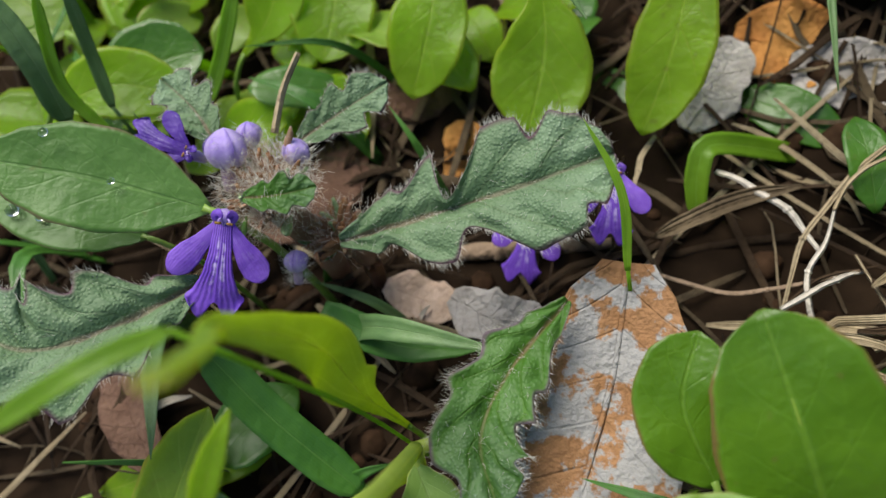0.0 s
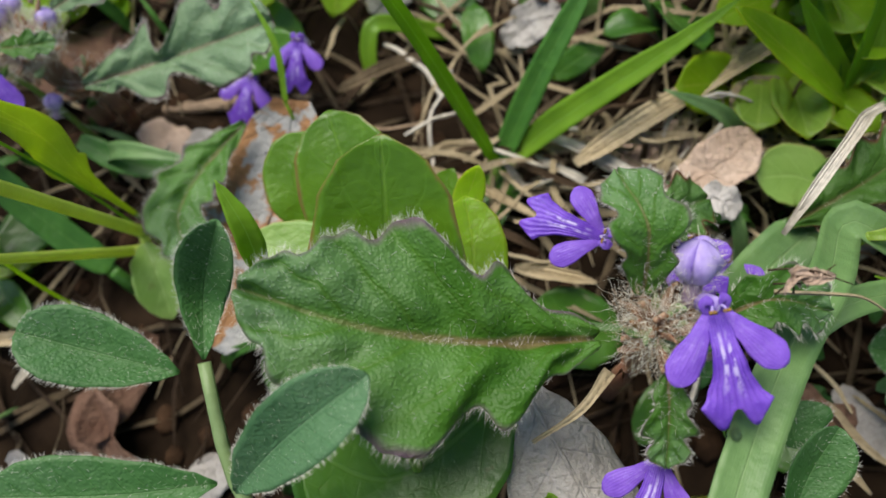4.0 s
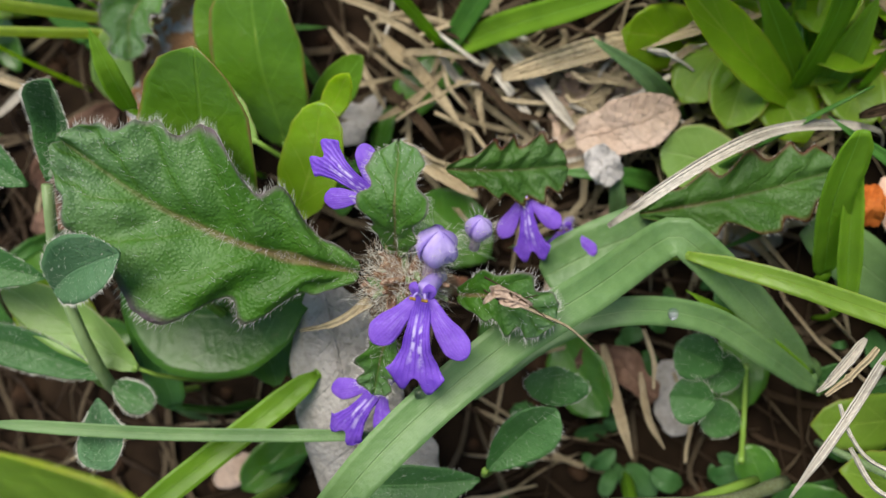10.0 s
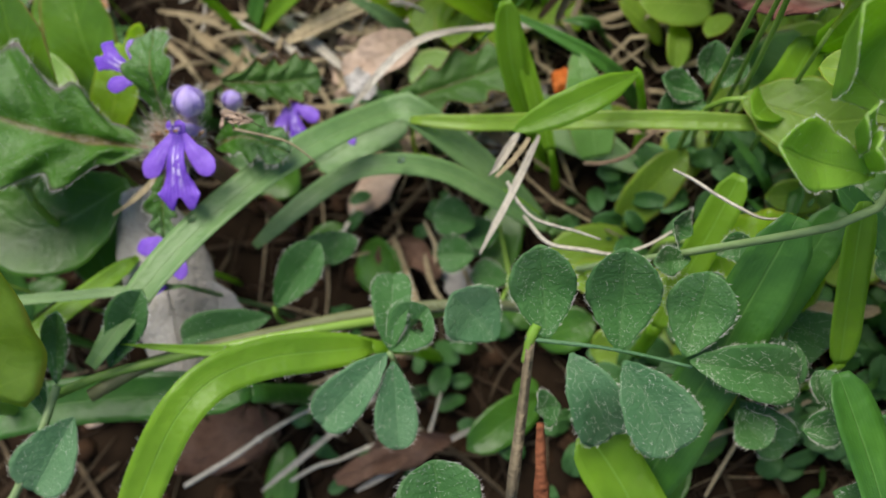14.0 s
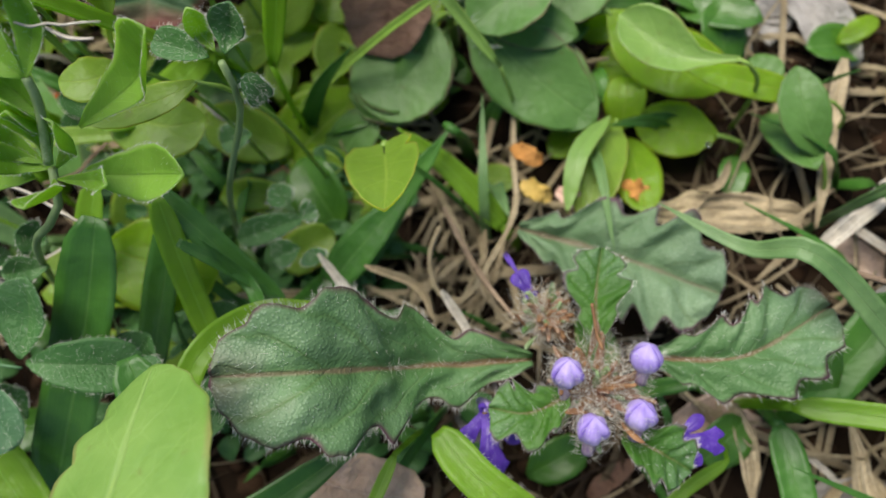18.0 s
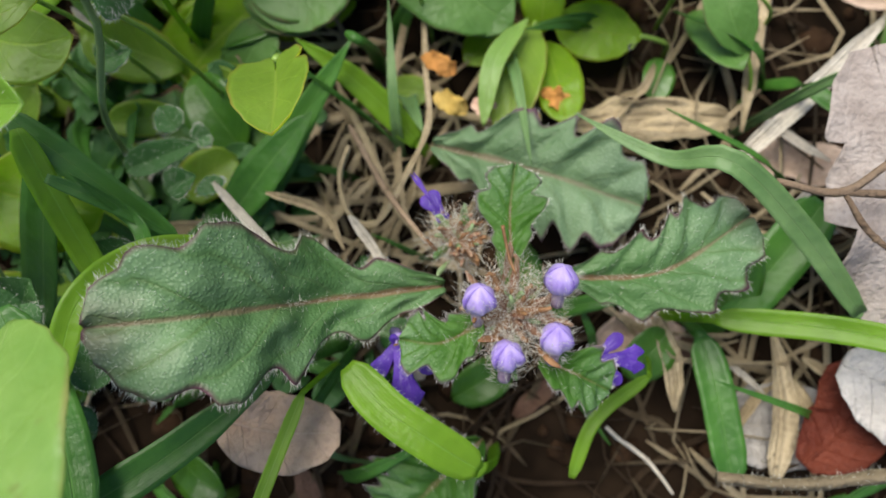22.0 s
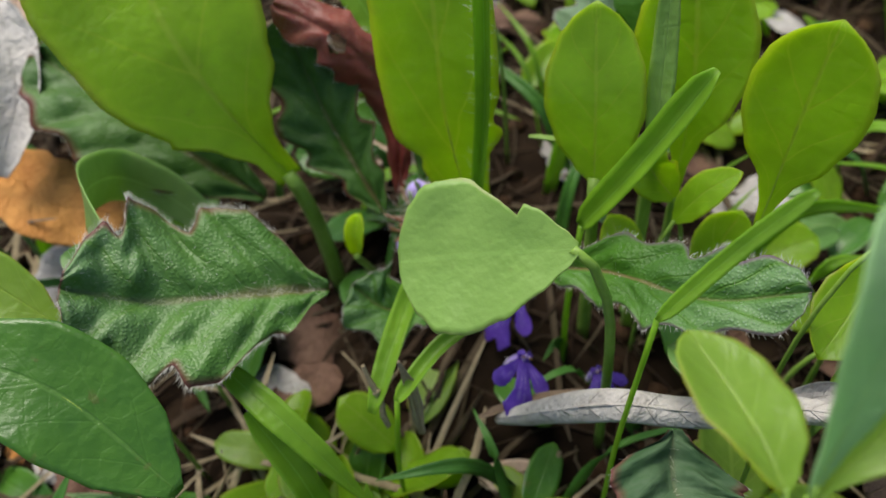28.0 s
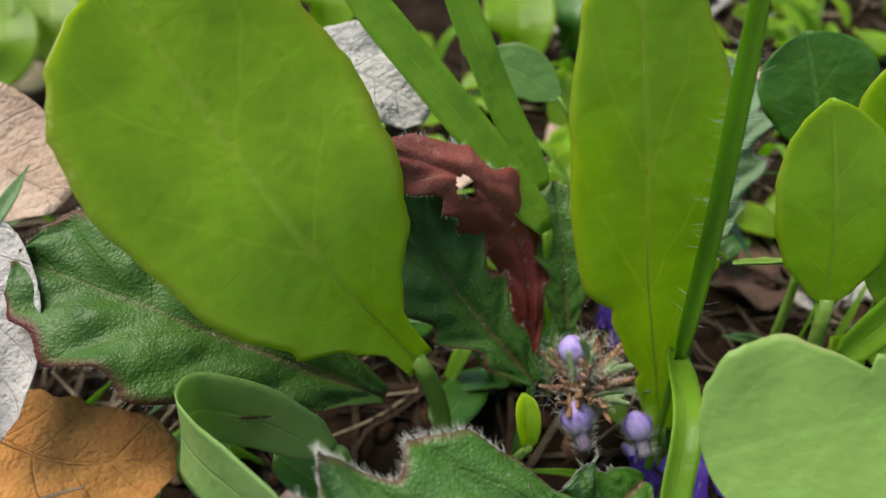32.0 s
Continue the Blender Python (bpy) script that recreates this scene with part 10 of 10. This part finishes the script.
leaf(ajuga_b, ((8.8, -4.4, 39.2), (7.9, -3.3, 40.5), (11.2, -3.7, 39.7)), 1.1, 'dead_tan', 'dead', face=(0.07, -0.04, 1.00), name='dry_calyx', cup=0.9, rag=0.6, wave=0.6, nu=14, nv=5, thick=0.1)
under(ajuga_b, tube('dry_calyx', ((8.5, -4.6, 38.2), (8.5, -3.0, 40.4), (13.0, -4.4, 39.3)), 0.11, 0.05, M['straw_brown'], bumps=0.6))
leaf(ajuga_b, ((8.5, -3.2, 39.3), (9.4, -4.2, 40.1), (10.4, -3.2, 39.9)), 0.9, 'dead_tan', 'dead', face=(0.06, -0.03, 1.00), name='dry_calyx', cup=0.9, rag=0.6, wave=0.6, nu=14, nv=5, thick=0.1)
under(ajuga_b, tube('dry_calyx', ((6.8, -3.8, 38.6), (9.2, -4.2, 40.1), (11.8, -2.7, 39.7)), 0.11, 0.05, M['straw_brown'], bumps=0.6))
leaf(ajuga_b, ((7.2, -5.0, 39.4), (8.4, -3.6, 40.3), (11.6, -3.7, 39.7)), 1.1, 'dead_tan', 'dead', face=(0.06, -0.04, 1.00), name='dry_calyx', cup=0.9, rag=0.6, wave=0.6, nu=14, nv=5, thick=0.1)
under(ajuga_b, tube('dry_calyx', ((6.5, -2.6, 38.8), (9.0, -3.1, 40.3), (10.2, -4.1, 39.9)), 0.11, 0.05, M['straw_brown'], bumps=0.6))
leaf(ajuga_b, ((9.4, -4.3, 39.0), (9.6, -3.3, 40.1), (10.4, -3.5, 39.9)), 0.7, 'dead_tan', 'dead', face=(0.05, -0.04, 1.00), name='dry_calyx', cup=0.9, rag=0.6, wave=0.6, nu=14, nv=5, thick=0.1)
straw(((4.1, -54.2, -7.3), (14.6, -43.4, -4.6), (21.8, -35.1, -6.1)), 0.62, 'straw_white')
straw(((9.6, -51.4, -6.7), (21.5, -43.9, -4.0), (30.2, -39.0, -5.5)), 0.44, 'straw_white')
straw(((-5.1, -54.1, 2.5), (6.5, -44.8, 4.8), (14.6, -38.0, 3.5)), 0.54, 'straw_white')
straw(((21.1, -51.0, -6.2), (33.1, -41.9, -3.3), (42.2, -35.3, -4.9)), 0.69, 'straw_white')
straw(((2.8, -39.9, -7.2), (11.6, -34.0, -5.0), (16.9, -30.3, -6.7)), 0.41, 'straw')
straw(((29.8, -47.7, -5.7), (32.6, -39.0, -3.4), (32.7, -32.5, -5.6)), 0.43, 'straw_white')
straw(((36.1, -20.2, -5.9), (35.0, -13.7, -4.3), (31.2, -8.3, -7.3)), 0.41, 'straw')
straw(((8.2, -10.0, -8.4), (10.8, -4.4, -7.1), (9.8, -0.0, -10.0)), 0.49, 'straw_white')
straw(((71.4, -35.3, 6.1), (82.1, -28.3, 6.7), (91.9, -23.0, 4.1)), 0.44, 'straw')
straw(((75.1, -41.0, 5.9), (78.1, -32.5, 7.3), (80.3, -25.7, 4.4)), 0.36, 'straw')
straw(((83.3, -8.1, 3.4), (84.9, 0.2, 4.8), (85.6, 7.7, 3.0)), 0.43, 'straw_white')

# grass, dead leaves and a runner between the second rosette and the broad weeds
grass(((124.2, 0.4, 5.0), (116.3, 7.8, 10.0), (107.9, 13.3, 14.0)), 4.0, 'grass', 'blade', 'bright green grass blade low over the litter', face=(0.1, -0.3, 0.95), nu=26, nv=3, cup=0.3, wave=0.04, thick=0.22)
grass(((122.3, 44.1, 8.0), (128.3, 47.7, 18.0), (134.7, 49.3, 28.0)), 6.4, 'grass_dull', 'band', 'broad dull green grass blade with a browned edge', face=(0.2, -0.4, 0.9), nu=26, nv=3, cup=0.25, wave=0.05, thick=0.22)
grass(((116.1, 42.5, 20.0), (119.1, 43.7, 28.0), (121.4, 45.4, 34.0)), 1.6, 'dead_orange', 'blade', 'withered orange grass tip between green blades', face=(0.2, -0.4, 0.9), nu=20, nv=3, cup=0.5, wave=0.03, thick=0.2)
scrap('dead_leaf', ((124.9, 45.5, 6.0), (126.1, 47.6, 9.0), (130.7, 52.1, 8.0)), 'pale tan dead leaf tip behind the grass blades', 'dead leaf', 6.0, 'dead_tan', face=(-0.1, -0.3, 0.95))
scrap('dead_leaf', ((119.3, 43.9, 4.0), (123.5, 50.9, 6.0), (130.6, 57.4, 5.0)), 'grey dead leaf behind the grass blades', 'dead leaf', 11.0, 'dead_grey', face=(-0.1, -0.2, 0.97))
scrap('dead_leaf', ((8.1, 19.3, 4.0), (15.2, 22.8, 6.0), (20.0, 26.9, 5.0)), 'tan dead leaf under bleached straws', 'dead leaf', 9.0, 'dead_tan', face=(0.05, -0.2, 0.97), rag=0.3)
tagged(leaf(None, ((53.7, 6.9, 9.0), (51.3, 14.3, 13.0), (48.3, 22.2, 15.0)), 7.2, 'bluish', 'blade', face=(0.1, -0.25, 0.96), stalk=None, name='weed_leaf', nu=26, nv=8, cup=0.2, wave=0.06, thick=0.35), 'narrow blue-green weed leaf over brown litter', 'leaf', 'broad weed leaves')
tagged(tube('dry_runner', ((125.5, 21.5, 8.0), (125.6, 10.7, 8.0), (126.0, 1.8, 10.0), (123.2, -6.1, 14.0), (119.0, -12.3, 12.0), (114.8, -11.1, 9.0), (113.2, -5.6, 9.0), (114.7, -1.1, 10.0)), 0.5, 0.4, M['straw'], bumps=0.3, n=40), 'grey dry runner looping over the litter', 'runner')
tagged(leaf(None, ((-29.9, 68.3, -10.0), (-23.4, 63.8, -9.0), (-17.0, 58.9, -10.0)), 7.0, 'broad_dark', 'oval', face=(0.0, -0.3, 0.95), stalk=None, name='weed_leaf', nu=26, nv=8, cup=0.14, wave=0.06, thick=0.35), 'dark green weed leaf lying in the litter', 'leaf', 'broad weed leaves')
straw(((-73.5, 46.5, -9.0), (-61.4, 46.3, -8.5), (-47.0, 46.3, -8.5)), 1.5, 'root', 'thick pale stalk lying on the soil behind the bugle', flat=0.9)


# ---- earth and litter ----
def earth():
    verts, faces, uvs = [], [], []
    xs = [-60000, -8000, -1500, -500, -300] + [-200 + 4 * i for i in range(126)] + [400, 600, 1500, 8000, 60000]
    ys = [-60000, -8000, -1500, -400, -200] + [-110 + 4 * i for i in range(83)] + [320, 500, 1500, 8000, 60000]
    for y in ys:
        for x in xs:
            k = 0.0 if abs(x) > 450 or abs(y) > 350 else 1.0
            verts.append((x, y, (ground(x, y) if k else 4.0)))
            uvs.append((x * 0.01, y * 0.01))
    n = len(xs)
    for j in range(len(ys) - 1):
        for i in range(n - 1):
            faces.append((j * n + i, j * n + i + 1, (j + 1) * n + i + 1, (j + 1) * n + i))
    return tagged(build("ground", verts, faces, uvs, M["soil"]), "crumbly soil, darkened for the deep shade under the plants", "ground", kind="structure")


earth()
SPREAD = random.Random(77)


def spot_on_ground(x0=-150, x1=240, y0=-90, y1=190):
    x, y = SPREAD.uniform(x0, x1), SPREAD.uniform(y0, y1)
    return Vector((x, y, ground(x, y)))


def litter(name, label, count, mat, make):
    V, F, U = [], [], []
    for i in range(count):
        v, f, u = make(i)
        k = len(V)
        V += v
        U += u
        F += [tuple(q + k for q in g) for g in f]
    return tagged(build(name, V, F, U, M[mat]), label, "litter", kind="stuff")


def stalk_piece(i, lo=10, hi=50, w0=0.12, w1=0.6, lift=5.0, area=(-150, 240, -90, 190), bend=0.05):
    p = spot_on_ground(*area)
    a = SPREAD.uniform(0, 6.28)
    ln = SPREAD.uniform(lo, hi)
    d = Vector((math.cos(a), math.sin(a), 0))
    q = []
    for s in (-0.5, -0.1, 0.25, 0.5):
        x = p + d * ln * s + Vector((SPREAD.gauss(0, bend * ln), SPREAD.gauss(0, bend * ln), 0))
        x.z = ground(x.x, x.y) + SPREAD.uniform(0.2, lift)
        q.append(x)
    v, f, u, _, _ = sheet_grid(q, SPREAD.uniform(w0, w1) * 2, "band", nu=8, nv=1, cup=0.3, thick=0.25, seed=i, twist=SPREAD.uniform(-60, 60))
    return v, f, u


def crumb(i):
    p = spot_on_ground()
    r = SPREAD.uniform(0.6, 3.0)
    V, F, U = [], [], []
    for a in range(5):
        for b in range(7):
            th, ph = math.pi * a / 4, 6.2832 * b / 7
            d = Vector((math.sin(th) * math.cos(ph), math.sin(th) * math.sin(ph), math.cos(th) * 0.75))
            V.append(p + d * r * (1 + 0.35 * noise.noise(p * 0.7 + d * 1.3)))
            U.append((a / 4, b / 7))
    for a in range(4):
        for b in range(7):
            F.append((a * 7 + b, (a + 1) * 7 + b, (a + 1) * 7 + (b + 1) % 7, a * 7 + (b + 1) % 7))
    return V, F, U


def dead_piece(i, lo=8, hi=22):
    p = spot_on_ground()
    while -40 < p.x < -8 and 28 < p.y < 66 or 0 < p.x < 62 and -55 < p.y < 4:
        p = spot_on_ground()
    a = SPREAD.uniform(0, 6.28)
    ln = SPREAD.uniform(lo, hi)
    d = Vector((math.cos(a), math.sin(a), SPREAD.uniform(-0.15, 0.25)))
    q = [p + d * ln * s + Vector((0, 0, 1.2 + SPREAD.uniform(0, 2))) for s in (-0.5, 0.0, 0.5)]
    v, f, u, _, _ = sheet_grid(q, ln * SPREAD.uniform(0.4, 0.8), "dead", nu=10, nv=4, cup=SPREAD.uniform(-0.3, 0.5), wave=0.3, rag=0.3, thick=0.25, seed=i,
                               face=(SPREAD.gauss(0, 0.3), SPREAD.gauss(0, 0.3), 1))
    return v, f, u


def low_leaf(i, x0, x1, y0, y1, lo=5, hi=13, shape="round"):
    p = spot_on_ground(x0, x1, y0, y1)
    while 105 < p.x < 130 and -16 < p.y < 20:
        p = spot_on_ground(x0, x1, y0, y1)
    a = SPREAD.uniform(0, 6.28)
    ln = SPREAD.uniform(lo, hi)
    d = Vector((math.cos(a), math.sin(a), SPREAD.uniform(0.0, 0.7)))
    p.z += SPREAD.uniform(1.5, 6)
    q = [p, p + d * ln * 0.5 + Vector((0, 0, 0.5)), p + d * ln - Vector((0, 0, SPREAD.uniform(-0.5, 2)))]
    v, f, u, _, _ = sheet_grid(q, ln * SPREAD.uniform(0.45, 0.8), shape, nu=10, nv=4, cup=SPREAD.uniform(0.05, 0.4), wave=0.08, thick=0.25, seed=i,
                               face=(SPREAD.gauss(0, 0.25), SPREAD.gauss(-0.2, 0.25), 1))
    return v, f, u


def low_blade(i, x0, x1, y0, y1, tall=26):
    p = spot_on_ground(x0, x1, y0, y1)
    while -66 < p.x < -4 and 24 < p.y < 74 or 0 < p.x < 62 and -55 < p.y < 4:
        p = spot_on_ground(x0, x1, y0, y1)
    a = SPREAD.uniform(0, 6.28)
    h = SPREAD.uniform(0.4, 1.0) * tall
    d = Vector((math.cos(a), math.sin(a), 0))
    q = [p, p + d * h * 0.3 + Vector((0, 0, h * 0.6)), p + d * h * SPREAD.uniform(0.6, 1.1) + Vector((0, 0, h * SPREAD.uniform(0.5, 0.9)))]
    v, f, u, _, _ = sheet_grid(q, SPREAD.uniform(1.0, 3.2), "blade", nu=12, nv=2, cup=0.35, thick=0.2, seed=i, face=(SPREAD.gauss(0, 0.6), SPREAD.gauss(-0.4, 0.6), 1))
    return v, f, u


litter("dry_grass_litter", "tangle of dry grass on the soil, darkened for the shade in gaps", 650, "straw_shaded", lambda i: stalk_piece(i, lift=3.0))
litter("brown_grass_litter", "brown rotting grass stalks on the soil", 1300, "straw_brown", lambda i: stalk_piece(i, w1=0.5, lift=3.0))
litter("pale_grass_litter", "bleached white grass bits on the soil", 200, "straw", lambda i: stalk_piece(i, w1=0.45, lift=3.0))
for n, area in ((60, (-16, 62, 14, 56)), (45, (8, 48, 8, 46)), (45, (160, 202, -52, 34)), (24, (-34, 6, 84, 130)), (46, (104, 130, -16, 22))):
    litter("pale_grass_litter", "pale curling straws lying over the darker litter", n, "straw", lambda i: stalk_piece(i, 12, 44, 0.15, 0.6, 8.0, area, 0.1))
litter("soil_crumbs", "crumbs and clods of brown soil, darkened for the shade in gaps", 1500, "clod", crumb)
litter("brown_leaf_litter", "crumpled brown dead leaf pieces", 55, "dead_brown", dead_piece)
litter("grey_leaf_litter", "crumpled grey dead leaf pieces", 45, "dead_grey", dead_piece)
litter("tan_leaf_litter", "tan dead leaf pieces", 34, "dead_tan", dead_piece)
# low green growth: behind the first rosette, round the trefoils, left of the third rosette, and far behind
for mat, name, label, n, area in (
        ("broad", "undergrowth_leaves", "low bright green weed leaves crowding behind the bugle", 70, (-150, -60, 60, 130)),
        ("yellowgreen", "undergrowth_leaves", "low yellow-green weed leaves crowding behind the bugle", 40, (-150, -70, 60, 130)),
        ("clover", "trefoil_carpet", "carpet of tiny trefoil leaflets on the soil", 430, (55, 120, -35, 15)),
        ("yellowgreen", "undergrowth_leaves", "low yellow-green weed leaves beside the trefoils", 44, (55, 100, -20, 40)),
        ("bluish", "undergrowth_leaves", "low blue-green weed leaves between the plants", 16, (85, 200, 5, 80)),
        ("broad", "undergrowth_leaves", "low green weed leaves between the plants", 28, (85, 210, 10, 110)),
        ("clover", "undergrowth_leaves", "small trefoil leaves in the shade of the blades", 60, (10, 60, -50, 6)),
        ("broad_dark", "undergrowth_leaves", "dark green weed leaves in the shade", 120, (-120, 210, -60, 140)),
        ("broad", "undergrowth_leaves", "bright green weed leaves behind the last rosette", 90, (55, 190, 80, 190)),
        ("broad", "undergrowth_leaves", "bright green weed leaves beside the last rosette", 26, (22, 48, 36, 54)),
        ("yellowgreen", "undergrowth_leaves", "yellow-green weed leaves beside the last rosette", 12, (24, 50, 36, 56))):
    lo, hi = (2.5, 6) if mat == "clover" else (6, 15)
    litter(name, label, n, mat, lambda i: low_leaf(i, *area, lo=lo, hi=hi))
for mat, n, area in (("grass", 110, (-150, 210, 60, 190)), ("grass_dark", 150, (-140, 210, -60, 120)), ("grass_dull", 50, (-140, 210, -60, 150))):
    litter("thin_grass", "thin grass blades growing out of the litter", n, mat, lambda i: low_blade(i, *area))
